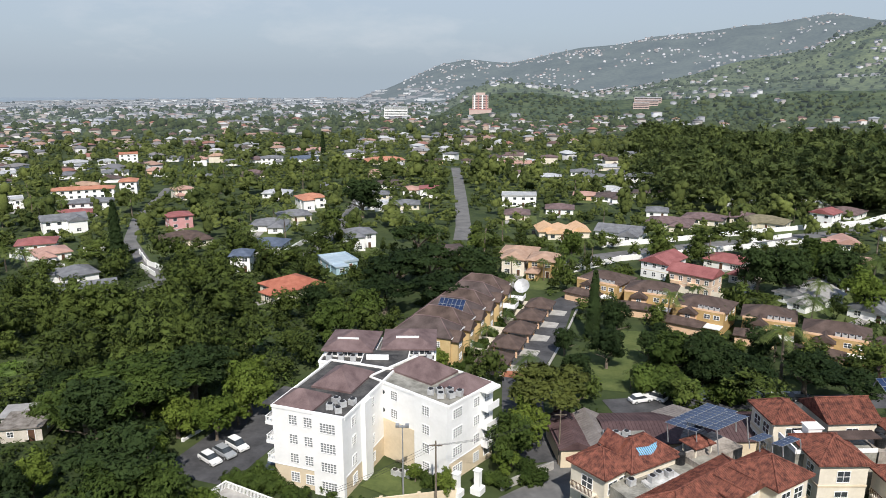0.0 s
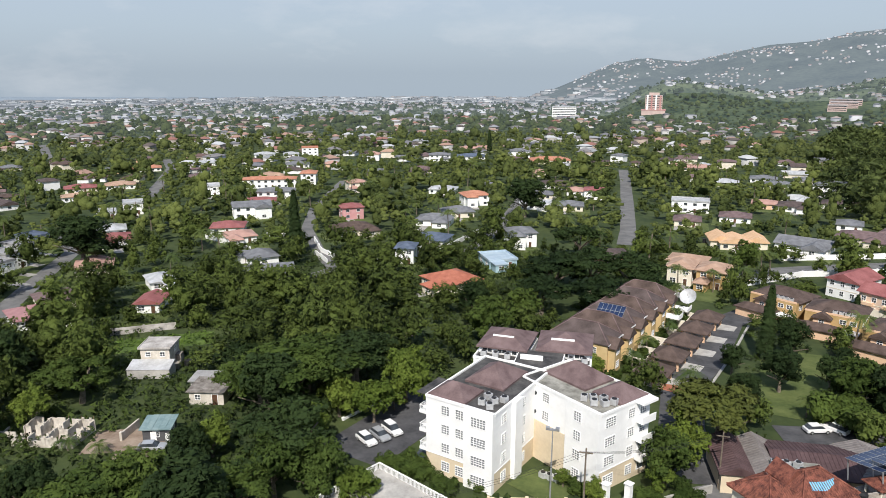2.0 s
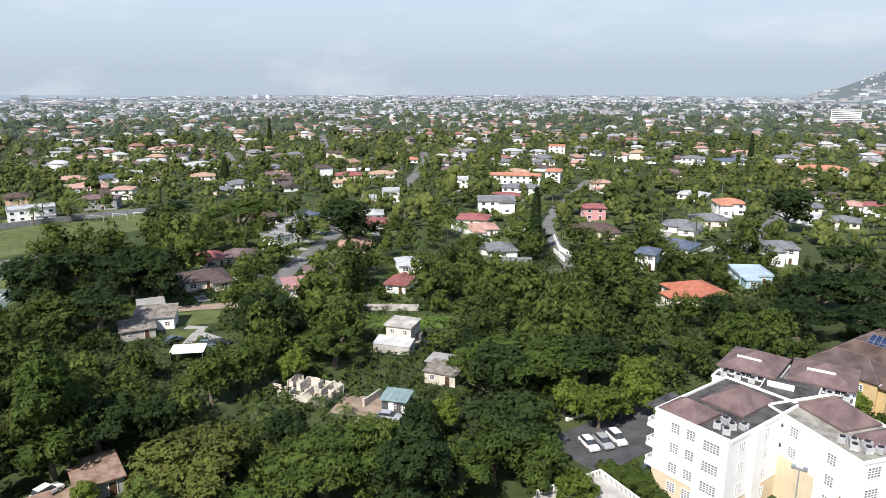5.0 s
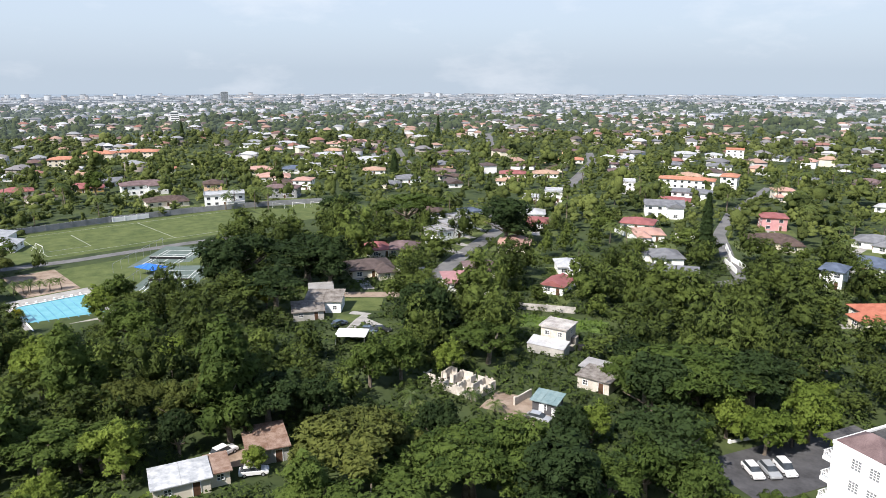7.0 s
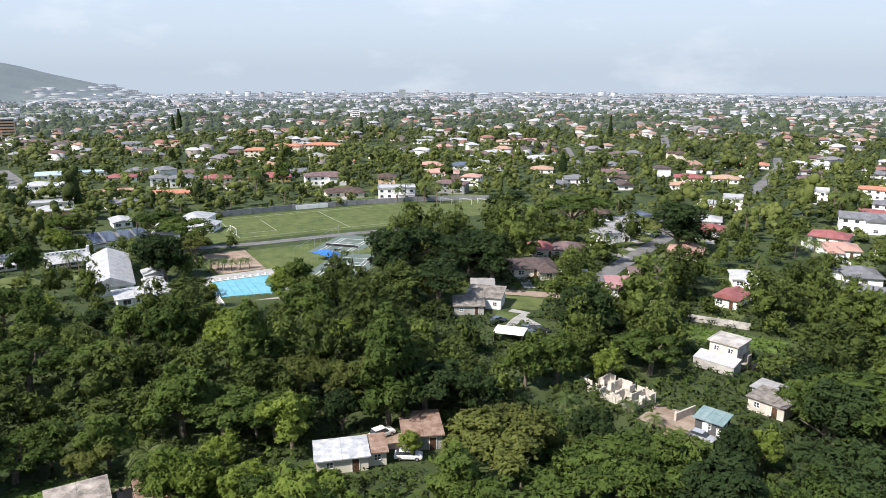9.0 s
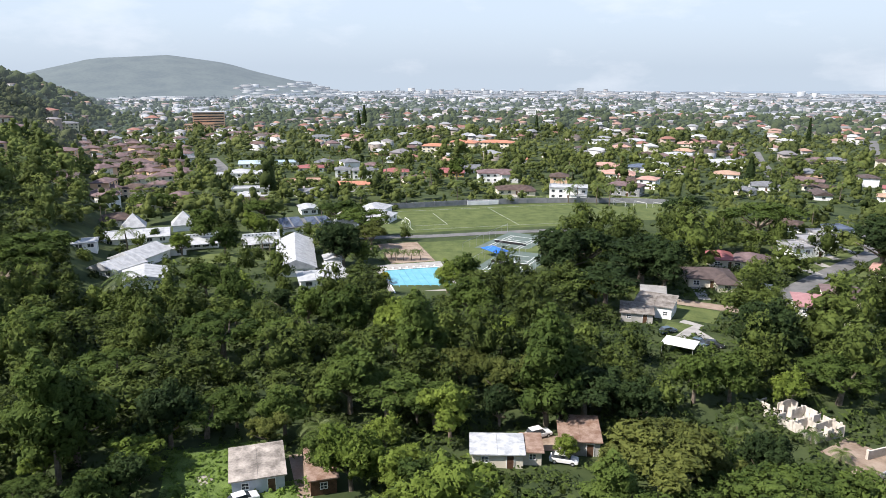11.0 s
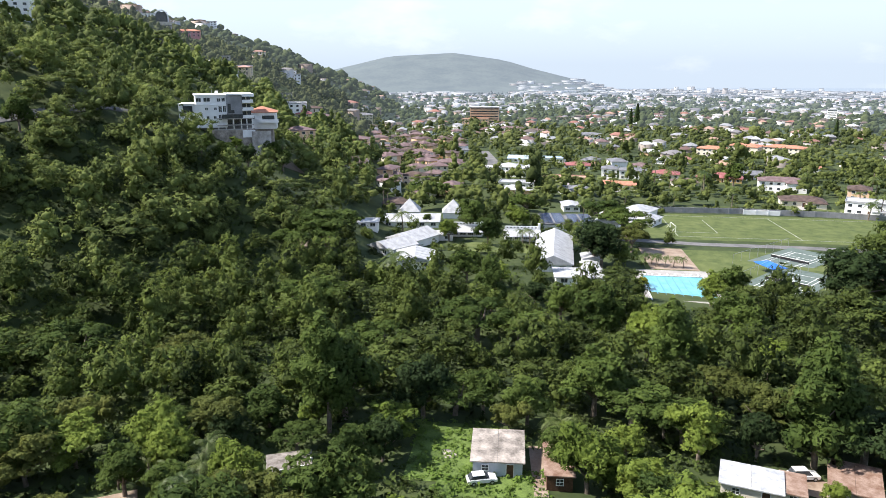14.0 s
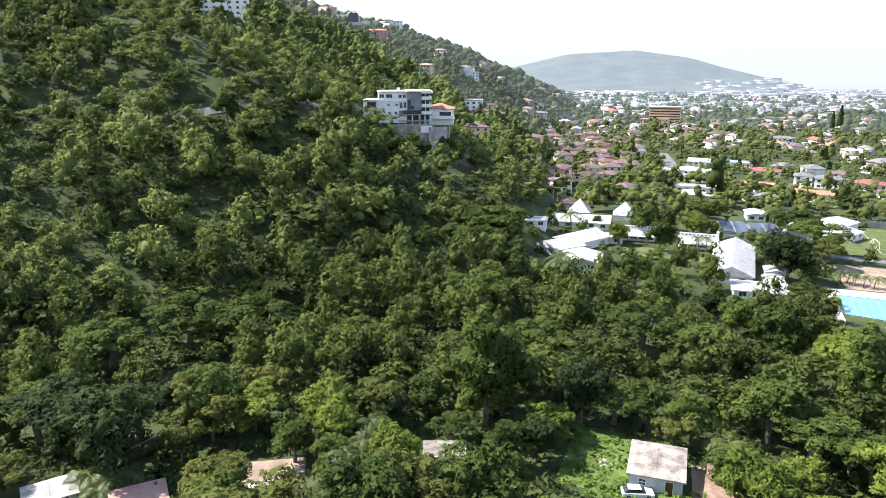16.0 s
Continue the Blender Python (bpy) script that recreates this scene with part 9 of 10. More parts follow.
def make_kinds():
    spec = (("round", LEAF_MID, "broad green tree with a dense uneven crown"), ("round", LEAF_DEEP, "dark green tree with a full rounded crown"),
            ("tall", LEAF_MID, "tall green tree draped with leafy vines"), ("tall", LEAF_DEEP, "tall dark green forest tree"),
            ("flat", LEAF_MID, "spreading flat-topped tree with layered fine foliage"), ("flat", LEAF_DEEP, "dark spreading tree with flat layers of foliage"),
            ("ragged", LEAF_LIME, "bright green tree with a loose ragged crown"), ("ragged", LEAF_OLIVE, "olive green tree with thin patchy foliage"),
            ("round", LEAF_LIME, "bright green leafy tree with a clumped crown"),
            ("flat", LEAF_OLIVE, "large spreading olive-brown tree with layered foliage"), ("round", LEAF_YELLOW, "yellow-green tree in full flower"), ("bush", LEAF_MID, "low rounded green bush"))
    for i, (shape, leaf, label) in enumerate(spec):
        TREES.append(tree_kind(shape, 2000, 0.56, leaf, 11 + i, label))


def plant(kind, x, y, scale, turn, high=1.0, group="", dip=0.0):
    k = TREES[kind]
    ob = thing("tree", x, y, up(x, y) - dip, turn, k["label"], "tree", group)
    ob.scale = (scale, scale, scale * high)
    if k["trunk"]:
        part("trunk", k["trunk"], None, ob)
    part("crown", k["crown"], None, ob)
    return ob


def scatter():
    rng = np.random.default_rng(5)
    # near and middle ground on an uneven grid, thinning outwards
    rows = []
    for r0, r1, step in ((50, 130, 7.2), (130, 270, 7.4), (270, 520, 7.4), (520, 900, 9.0), (900, 1500, 13.5), (1500, 2600, 22.0), (2600, 4300, 36.0)):
        n = int(r1 / step) + 1
        gx, gy = np.meshgrid(np.arange(-n, n + 1) * step, np.arange(-n, n + 1) * step)
        x, y = (gx + rng.uniform(-0.46, 0.46, gx.shape) * step).ravel(), (gy + rng.uniform(-0.46, 0.46, gx.shape) * step).ravel()
        r, yaw = np.hypot(x, y), np.degrees(np.arctan2(-x, y))
        ok = (r >= r0) & (r < r1) & (yaw > -42) & (yaw < 150)
        rows.append(np.c_[x, y, np.full(len(x), step)][ok])
    p = np.concatenate(rows)
    w = tall_woods(p[:, 0], p[:, 1])
    keep = rng.random(len(p)) < np.where(np.hypot(p[:, 0], p[:, 1]) > 500, 0.84, 0.74) + 0.26 * w
    p, w = p[keep], w[keep]
    r = np.hypot(p[:, 0], p[:, 1])
    size = np.where(rng.random(len(p)) < w, rng.uniform(0.52, 1.35, len(p)), rng.uniform(0.36, 0.92, len(p)))
    size = np.where((rng.random(len(p)) < 0.10 * w) & (np.hypot(p[:, 0], p[:, 1]) > 90), size * 1.35, size)
    links = (r > 330) & (r < 1250) & (np.degrees(np.arctan2(-p[:, 0], p[:, 1])) < -12)
    size = np.where((w < 0.5) & (r > 230), size * np.where(rng.random(len(p)) < 0.16, 1.6, 1.0), size)
    size = np.where(links & (w >= 0.5), size * rng.uniform(1.0, 1.9, len(p)), size)
    size *= np.where(r > 900, 1.15, 1.0) * rng.uniform(0.75, 1.2, len(p))
    size *= 1 + np.where(r > 230, 0.32, 0.12) * bumps(p[:, 0], p[:, 1], 60, 3.0)
    ok = np.zeros(len(p), bool)
    for i in range(0, len(p), 4000):
        ok[i:i + 4000] = is_free(p[i:i + 4000, 0], p[i:i + 4000, 1], np.where(r[i:i + 4000] > 230, 1.45, 2.1) * size[i:i + 4000])
    p, w, size, r = p[ok], w[ok], size[ok], r[ok]
    order = np.argsort(r)
    return p[order], w[order], size[order], r[order], rng


def forest_stuff(name, sel, p, size, leaves, card, rng, label, mats, core=True, variants=8, shapes=None, full=0.72):
    shapes = shapes or ("round", "round", "ragged", "round", "bush", "flat", "tall", "round")
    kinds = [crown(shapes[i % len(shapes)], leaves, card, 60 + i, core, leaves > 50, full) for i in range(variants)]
    vs, fs, ts, bs, ls, k = [], [], [], [], [], 0
    z = ground(p[sel, 0], p[sel, 1])
    patchy = 0.16 * bumps(p[:, 0], p[:, 1], 38, 4.0)
    for i, zz in zip(sel, z):
        v, f, bend, lace, hue = kinds[rng.integers(len(kinds))]
        a, s = rng.uniform(0, 6.283), size[i]
        c, sn = math.cos(a) * s, math.sin(a) * s
        w = np.empty_like(v)
        w[:, 0], w[:, 1], w[:, 2] = p[i, 0] + v[:, 0] * c - v[:, 1] * sn, p[i, 1] + v[:, 0] * sn + v[:, 1] * c, zz + v[:, 2] * s * rng.uniform(0.72, 1.28) - 0.9 * s
        vs.append(w)
        fs.append(f + k)
        bs.append(np.stack([bend[:, 0] * math.cos(a) - bend[:, 1] * math.sin(a), bend[:, 0] * math.sin(a) + bend[:, 1] * math.cos(a), bend[:, 2]], -1))
        ls.append(lace)
        ts.append(np.clip(rng.beta(1.6, 2.0) + patchy[i] + hue, 0, 1))
        k += len(v)
    me = big_mesh(name, np.concatenate(vs), np.concatenate(fs), mats, tint=np.concatenate(ts), bend=np.concatenate(bs), lace=np.concatenate(ls))
    return tagged(new(name, me), label, "trees", kind="stuff")


def make_woods():
    p, w, size, r, rng = scatter()
    single = np.arange(len(p)) < SINGLES
    for i in np.flatnonzero(single):
        # lighter leaf colours on this side stand in for sunlit crowns
        lighter_leaves = p[i, 1] < 30
        kind = int(rng.choice(9, p=(0.22, 0.04, 0.12, 0.02, 0.16, 0.03, 0.15, 0.10, 0.16) if lighter_leaves else (0.20, 0.18, 0.07, 0.09, 0.13, 0.15, 0.06, 0.06, 0.06)))
        plant(kind, p[i, 0], p[i, 1], size[i], rng.uniform(0, 360), rng.uniform(0.75, 1.1), "trees of the near woods")
    slope = (ground(p[:, 0], p[:, 1]) + 0.022 * r > 7) & (p[:, 0] < -60)
    near = np.flatnonzero(~single & (r < 270) & ~slope)
    mid = np.flatnonzero((r >= 270) & (r < 560) & ~slope & (w < 0.5))
    back = np.flatnonzero((r >= 560) & (r < 880) & ~slope & (w < 0.5))
    grove = np.flatnonzero((r >= 270) & (r < 880) & ~slope & (w >= 0.5))
    forest_stuff("grove_trees", grove, p, size, 190, 1.1, rng, "dense dark green trees of the wooded links", [LINKS], core=5, shapes=("flat", "round", "flat", "ragged"), full=0.55)
    climb = np.flatnonzero(~single & (r < 330) & slope)
    crest = np.flatnonzero((r >= 330) & (r < 470) & slope)
    ridge = np.flatnonzero((r >= 470) & (r < 880) & slope)
    forest_stuff("hillside_trees", climb, p, size, 330, 0.74, rng, "dense olive and bright green trees up the hillside", [LIT_DRY_WOODS], core=6)
    forest_stuff("upper_trees", crest, p, size, 60, 0.95, rng, "olive green trees of the upper hillside", [LIT_DRY_WOODS], core=7, full=0.95)
    size[ridge] *= 0.8
    forest_stuff("ridge_trees", ridge, p, size, 14, 1.3, rng, "green trees with painted haze along the hill's ridge", [RIDGE_WOODS], core=4, full=1.0)
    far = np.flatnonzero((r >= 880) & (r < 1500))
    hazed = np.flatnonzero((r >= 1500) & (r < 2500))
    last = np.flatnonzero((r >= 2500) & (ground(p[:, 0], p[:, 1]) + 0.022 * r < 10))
    forest_stuff("woodland", near, p, size, 460, 0.72, rng, "dense mixed green trees of the wooded gully", [WOODS], core=5)
    forest_stuff("garden_trees", mid, p, size, 60, 0.95, rng, "leafy green garden trees between the houses", [GARDEN], core=8, shapes=("round", "flat", "round", "ragged", "round", "bush", "round", "tall"), full=0.98)
    forest_stuff("town_trees", back, p, size, 16, 1.3, rng, "green trees spread through the town", [TOWNLEAF], core=4, shapes=("round", "flat", "dome", "ragged", "bush", "round"), full=1.0)
    forest_stuff("distant_trees", far, p, size, 1, 1.0, rng, "distant green trees of the plain with painted haze", [FAR_WOODS], core=2, shapes=("dome",), full=1.0)
    forest_stuff("hazed_trees", hazed, p, size, 1, 1.0, rng, "trees with painted haze spread over the plain", [MID_WOODS], core=1, shapes=("dome",), full=1.2)
    forest_stuff("horizon_trees", last, p, size, 1, 1.0, rng, "trees with painted haze on the far plain", [HAZE_WOODS], core=1, shapes=("dome",), full=1.2)
    # palms here and there in the gardens
    k = rng.choice(np.flatnonzero((r > 225) & (r < 560) & (w < 0.3)), 150, replace=False)
    palms = [palm_mesh(40 + i, 6.5 + i, 3.4) for i in range(3)]
    vs, fs, ms, o = [], [], [], 0
    for i in k:
        for me, m in zip(palms[int(rng.integers(3))], (0, 1)):
            v = np.empty(len(me.vertices) * 3, np.float32)
            me.vertices.foreach_get("co", v)
            v = v.reshape(-1, 3)
            f = np.array([q.vertices[:4] if len(q.vertices) == 4 else (*q.vertices, q.vertices[2]) for q in me.polygons])
            a = rng.uniform(0, 6.283)
            c, sn = math.cos(a), math.sin(a)
            sc = rng.uniform(0.8, 1.3)
            px, py = p[i, 0] + 3.0, p[i, 1] - 2.0
            vs.append(np.stack([(v[:, 0] * c - v[:, 1] * sn) * sc + px, (v[:, 0] * sn + v[:, 1] * c) * sc + py, v[:, 2] * sc + up(px, py)], -1))
            f3 = np.concatenate([f[:, :3], f[f[:, 2] != f[:, 3]][:, (0, 2, 3)]]) + o
            fs.append(f3)
            ms.append(np.full(len(f3), m))
            o += len(v)
    me = big_mesh("garden_palms", np.concatenate(vs), np.concatenate(fs), [BARK, LEAF_PALM], per_face=np.concatenate(ms))
    tagged(new("garden_palms", me), "many coconut palms standing among garden trees", "palms", kind="stuff")
    # low growth under and between the trees
    g = np.arange(-270, 271, 2.9)
    gx, gy = np.meshgrid(g, g)
    q = np.c_[(gx + rng.uniform(-1.4, 1.4, gx.shape)).ravel(), (gy + rng.uniform(-1.4, 1.4, gy.shape)).ravel()]
    qr, qa = np.hypot(q[:, 0], q[:, 1]), np.degrees(np.arctan2(-q[:, 0], q[:, 1]))
    q = q[(qr > 55) & (qr < 250) & (qa > -36) & (qa < 146)]
    q = q[(rng.random(len(q)) < 0.25 + 0.75 * tall_woods(q[:, 0], q[:, 1]))]
    q = q[is_free(q[:, 0], q[:, 1], 0.6, True)]
    forest_stuff("undergrowth", np.arange(len(q)), q, rng.uniform(0.26, 0.62, len(q)), 26, 1.7, rng, "low green bushes and creepers under the trees", [UNDER], core=False, shapes=("bush", "bush", "bush"))
    # rough grass in the clearings
    vs = []
    for cx, cy, w2, d2, a in MEADOWS:
        n = int(w2 * d2 * 4 / 1.1)
        u, t = rng.uniform(-w2, w2, n), rng.uniform(-d2, d2, n)
        vs.append(np.c_[cx + u * np.cos(a) - t * np.sin(a), cy + u * np.sin(a) + t * np.cos(a)])
    q = np.concatenate(vs)
    forest_stuff("grass", np.arange(len(q)), q, rng.uniform(0.08, 0.22, len(q)), 11, 2.2, rng, "rough green grass and weeds in the clearings", [TUFTS], core=False, shapes=("bush", "bush", "bush"))


def palm_mesh(seed, high, spread):
    """A coconut palm: leaning ringed trunk, drooping feathered fronds."""
    rng = random.Random(seed)
    t, f = Build(), Build()
    lean = Vector((rng.uniform(-0.6, 0.6), rng.uniform(-0.6, 0.6), 0))
    last = Vector((0, 0, -0.5))
    for i in range(1, 6):
        u = i / 5
        p = Vector((0, 0, high * u)) + lean * u * u
        t.tube(last, p, 0.24 - 0.1 * (u - 0.2), 0.24 - 0.1 * u, 7, cap=False)
        last = p
    for k in range(17):
        w, lift = k * 2.4 + rng.uniform(-0.2, 0.2), rng.uniform(-0.35, 1.0)
        d = Vector((math.cos(w), math.sin(w), 0))
        side = Vector((-d.y, d.x, 0))
        pts = [last + d * spread * u + Vector((0, 0, spread * (lift * u - (0.55 + 0.5 * lift) * u * u))) for u in (0, 0.2, 0.4, 0.6, 0.8, 1.0)]
        for i in range(5):
            for j in range(4):
                u = (i + j / 4) / 5
                a = pts[i].lerp(pts[i + 1], j / 4)
                b = pts[i].lerp(pts[i + 1], j / 4 + 0.17)
                long = spread * 0.30 * (1 - 0.7 * abs(u - 0.4))
                for s in (-1, 1):
                    tip = (a + b) / 2 + side * s * long * 0.9 + d * long * 0.5 - Vector((0, 0, long * 0.45))
                    f.face([a, b, tip])
    return t.mesh("trunk", BARK), f.mesh("fronds", LEAF_PALM)


PALMS = []


def palm(x, y, scale, turn, kind=0):
    if not PALMS:
        PALMS.extend((palm_mesh(1, 8.0, 3.4), palm_mesh(2, 5.5, 3.2), palm_mesh(3, 2.2, 2.6)))
    ob = thing("palm_tree", x, y, up(x, y), turn, ("tall coconut palm with drooping fronds", "green palm with arching fronds", "low bushy palm with arching fronds")[kind], "palm tree", "palms")
    ob.scale = (scale, scale, scale)
    part("trunk", PALMS[kind][0], None, ob)
    part("fronds", PALMS[kind][1], None, ob)
    take(x, y, 1.0 * scale, 1.0 * scale)
    return ob


def conifer(x, y, high, wide, label):
    """A tall narrow dark tree with tiers of drooping needles."""
    rng = np.random.default_rng(int(abs(x)) + 3)
    n = 2600
    u = rng.random(n) ** 0.8
    w = rng.uniform(0, 2 * math.pi, n)
    tier = 0.72 + 0.28 * np.abs(np.sin(u * 34))
    q = wide / 2 * (1 - u) ** 0.65 * tier * rng.uniform(0.45, 1.0, n) + 0.15
    p = np.stack([q * np.cos(w), q * np.sin(w), high * (0.06 + 0.94 * u)], -1)
    nrm = np.stack([np.cos(w), np.sin(w), np.full(n, 0.7)], -1)
    v, f = leaf_cards(p, nrm, 0.62 * wide / 6 + 0.2, rng)
    ob = thing("conifer", x, y, up(x, y), 0, label, "tree", "tall conifers")
    part("trunk", Build().tube((0, 0, -0.5), (0, 0, high * 0.9), wide * 0.05, 0.04, 7), BARK, ob)
    part("needles", big_mesh("needles", v, f, [LEAF_DEEP], bend=np.repeat(nrm, 3, 0), lace=np.ones(len(v))), None, ob)
    take(x, y, wide * 0.3, wide * 0.3, 0, 4)
    return ob


def make_yards():
    """Lawns and paved drives on the camera side of the suburb's houses."""
    lawn, pave = Build(), Build()
    for x, y, hw, hd, turn, k in YARDS:
        c, s = math.cos(radians(turn)), math.sin(radians(turn))

        def at(u, v, lift):
            px, py = x + u * c - v * s, y + u * s + v * c
            return px, py, up(px, py) + lift
        for i in range(2):
            u0, u1 = -hw + hw * i, hw * i
            for j in range(2):
                v0, v1 = -hd + hd * j, hd * j
                lawn.face([at(u0, v0, 0.05), at(u1, v0, 0.05), at(u1, v1, 0.05), at(u0, v1, 0.05)])
        if k < 0.6:
            u0 = -hw * 0.6 + k * hw
            pave.face([at(u0, -hd, 0.09), at(u0 + 3.2, -hd, 0.09), at(u0 + 3.2, hd * 0.3, 0.09), at(u0, hd * 0.3, 0.09)])
    tagged(new("garden_lawns", lawn.mesh("garden_lawns", LAWN)), "small mown lawns round the suburban houses", "lawns", kind="structure")
    tagged(new("driveways", pave.mesh("driveways", DECK)), "pale paved drives before the suburban houses", "driveways", kind="structure")


SINGLES = 160
make_yards()
make_kinds()
# trees that stand out, one by one
for i in range(12):
    p = ROW_A + row_dir * (-1.0 + i * 3.9) - Vector((-row_dir.y, row_dir.x)) * (2.6 + 0.9 * (i % 2))
    plant(11, p.x, p.y, 0.30 + 0.05 * (i % 3), i * 70, 1.2, "bushes before the townhouses")
    if i % 3 == 1:
        palm(p.x + 0.8, p.y + 0.4, 0.75, i * 50, 1)
for k in (1.5, 5.0, 8.5, 11.5):
    p = ROW_A - row_dir * 2.4 + Vector((-row_dir.y, row_dir.x)) * k
    plant(8 if k < 6 else 0, p.x, p.y, 0.46, k * 40, 1.0, "bushes before the townhouses")
plant(9, 15.2, 108.3, 1.40, 28, 0.98, "trees that stand out")
take(15.2, 108.3, 3.1, 3.1)
plant(0, 7.1, 96.1, 0.93, 46, 1.00, "trees that stand out")
take(7.1, 96.1, 2.0, 2.0)
plant(8, 10.3, 103.4, 0.79, 43, 1.00, "trees that stand out")
take(10.3, 103.4, 1.7, 1.7)
plant(6, 5.8, 93.8, 0.52, 184, 1.00, "trees that stand out")
take(5.8, 93.8, 1.2, 1.2)
plant(1, 34.3, 153.1, 0.98, 86, 1.00, "trees that stand out")
take(34.3, 153.1, 2.2, 2.2)
plant(1, 29.2, 136.2, 0.88, 342, 1.00, "trees that stand out")
take(29.2, 136.2, 1.9, 1.9)
plant(0, 40.5, 130.0, 1.11, 157, 1.00, "trees that stand out")
take(40.5, 130.0, 2.4, 2.4)
plant(11, 37.2, 122.8, 1.45, 128, 0.96, "trees that stand out")
take(37.2, 122.8, 3.2, 3.2)
plant(11, 48.6, 122.6, 1.15, 310, 1.00, "trees that stand out")
take(48.6, 122.6, 2.5, 2.5)
plant(1, 45.2, 126.1, 1.09, 108, 1.00, "trees that stand out")
take(45.2, 126.1, 2.4, 2.4)
plant(5, 50.9, 123.0, 1.05, 310, 1.00, "trees that stand out")
take(50.9, 123.0, 2.3, 2.3)
plant(5, 50.1, 139.0, 0.84, 18, 1.00, "trees that stand out")
take(50.1, 139.0, 1.8, 1.8)
plant(1, 38.3, 138.3, 0.78, 297, 1.00, "trees that stand out")
take(38.3, 138.3, 1.7, 1.7)
plant(5, 63.2, 123.1, 1.09, 348, 1.00, "trees that stand out")
take(63.2, 123.1, 2.4, 2.4)
plant(1, 60.8, 137.0, 0.94, 81, 1.00, "trees that stand out")
take(60.8, 137.0, 2.1, 2.1)
plant(5, 70.4, 118.9, 0.89, 220, 1.00, "trees that stand out")
take(70.4, 118.9, 2.0, 2.0)
plant(1, 44.4, 124.4, 0.72, 326, 1.00, "trees that stand out")
take(44.4, 124.4, 1.6, 1.6)
plant(5, -10.2, 193.9, 1.74, 201, 0.88, "trees that stand out")
take(-10.2, 193.9, 3.8, 3.8)
plant(5, 1.0, 194.8, 1.48, 260, 0.96, "trees that stand out")
take(1.0, 194.8, 3.3, 3.3)
plant(5, -19.3, 188.1, 1.57, 190, 0.93, "trees that stand out")
take(-19.3, 188.1, 3.4, 3.4)
plant(5, -20.5, 170.9, 1.20, 278, 1.00, "trees that stand out")
take(-20.5, 170.9, 2.6, 2.6)
plant(5, -6.2, 171.2, 1.31, 227, 1.00, "trees that stand out")
take(-6.2, 171.2, 2.9, 2.9)
plant(5, 5.7, 187.4, 1.04, 257, 1.00, "trees that stand out")
take(5.7, 187.4, 2.3, 2.3)
plant(5, -16.1, 233.4, 1.44, 137, 0.97, "trees that stand out")
take(-16.1, 233.4, 3.2, 3.2)
plant(1, -4.8, 171.1, 0.91, 18, 1.00, "trees that stand out")
take(-4.8, 171.1, 2.0, 2.0)
plant(6, -5.4, 191.9, 0.64, 14, 1.00, "trees that stand out")
take(-5.4, 191.9, 1.4, 1.4)
plant(0, -29.1, 146.8, 1.20, 186, 1.00, "trees that stand out")
take(-29.1, 146.8, 2.6, 2.6)
plant(0, -23.0, 156.8, 1.13, 238, 1.00, "trees that stand out")
take(-23.0, 156.8, 2.5, 2.5)
plant(1, -36.3, 162.9, 1.04, 163, 1.00, "trees that stand out")
take(-36.3, 162.9, 2.3, 2.3)
plant(4, -55.4, 108.9, 1.66, 194, 0.90, "trees that stand out")
take(-55.4, 108.9, 3.7, 3.7)
plant(5, -48.6, 113.2, 1.42, 216, 0.98, "trees that stand out")
take(-48.6, 113.2, 3.1, 3.1)
plant(4, -61.3, 103.0, 1.30, 269, 1.00, "trees that stand out")
take(-61.3, 103.0, 2.9, 2.9)
plant(8, -37.7, 112.7, 0.99, 84, 1.00, "trees that stand out")
take(-37.7, 112.7, 2.2, 2.2)
plant(8, -40.6, 103.5, 0.83, 286, 1.00, "trees that stand out")
take(-40.6, 103.5, 1.8, 1.8)
plant(6, -38.7, 109.0, 0.62, 90, 1.00, "trees that stand out")
take(-38.7, 109.0, 1.4, 1.4)
plant(6, -40.7, 125.6, 0.69, 120, 1.00, "trees that stand out")
take(-40.7, 125.6, 1.5, 1.5)
plant(11, -36.7, 122.3, 0.29, 118, 1.00, "trees that stand out")
take(-36.7, 122.3, 0.6, 0.6)
plant(11, -36.8, 118.7, 0.26, 12, 1.00, "trees that stand out")
take(-36.8, 118.7, 0.6, 0.6)
plant(4, -55.4, 107.3, 1.65, 90, 0.91, "trees that stand out")
take(-55.4, 107.3, 3.6, 3.6)
plant(5, -48.5, 114.9, 1.43, 166, 0.97, "trees that stand out")
take(-48.5, 114.9, 3.2, 3.2)
plant(4, -58.5, 102.3, 1.20, 88, 1.00, "trees that stand out")
take(-58.5, 102.3, 2.6, 2.6)
plant(5, -70.0, 111.4, 1.04, 69, 1.00, "trees that stand out")
take(-70.0, 111.4, 2.3, 2.3)
plant(9, -76.2, 51.1, 1.32, 261, 1.00, "trees that stand out")
take(-76.2, 51.1, 2.9, 2.9)
plant(4, -61.4, 60.2, 1.32, 261, 1.00, "trees that stand out")
take(-61.4, 60.2, 2.9, 2.9)
plant(0, -58.0, 65.3, 1.28, 184, 1.00, "trees that stand out")
take(-58.0, 65.3, 2.8, 2.8)
plant(4, -66.9, 55.1, 0.94, 263, 1.00, "trees that stand out")
take(-66.9, 55.1, 2.1, 2.1)
plant(1, -57.4, 98.1, 1.36, 345, 0.99, "trees that stand out")
take(-57.4, 98.1, 3.0, 3.0)
plant(4, -55.9, 103.5, 1.69, 286, 0.89, "trees that stand out")
take(-55.9, 103.5, 3.7, 3.7)
plant(5, -50.9, 111.5, 1.41, 93, 0.98, "trees that stand out")
take(-50.9, 111.5, 3.1, 3.1)
plant(1, -115.1, 96.9, 1.47, 228, 0.96, "trees that stand out")
take(-115.1, 96.9, 3.2, 3.2)
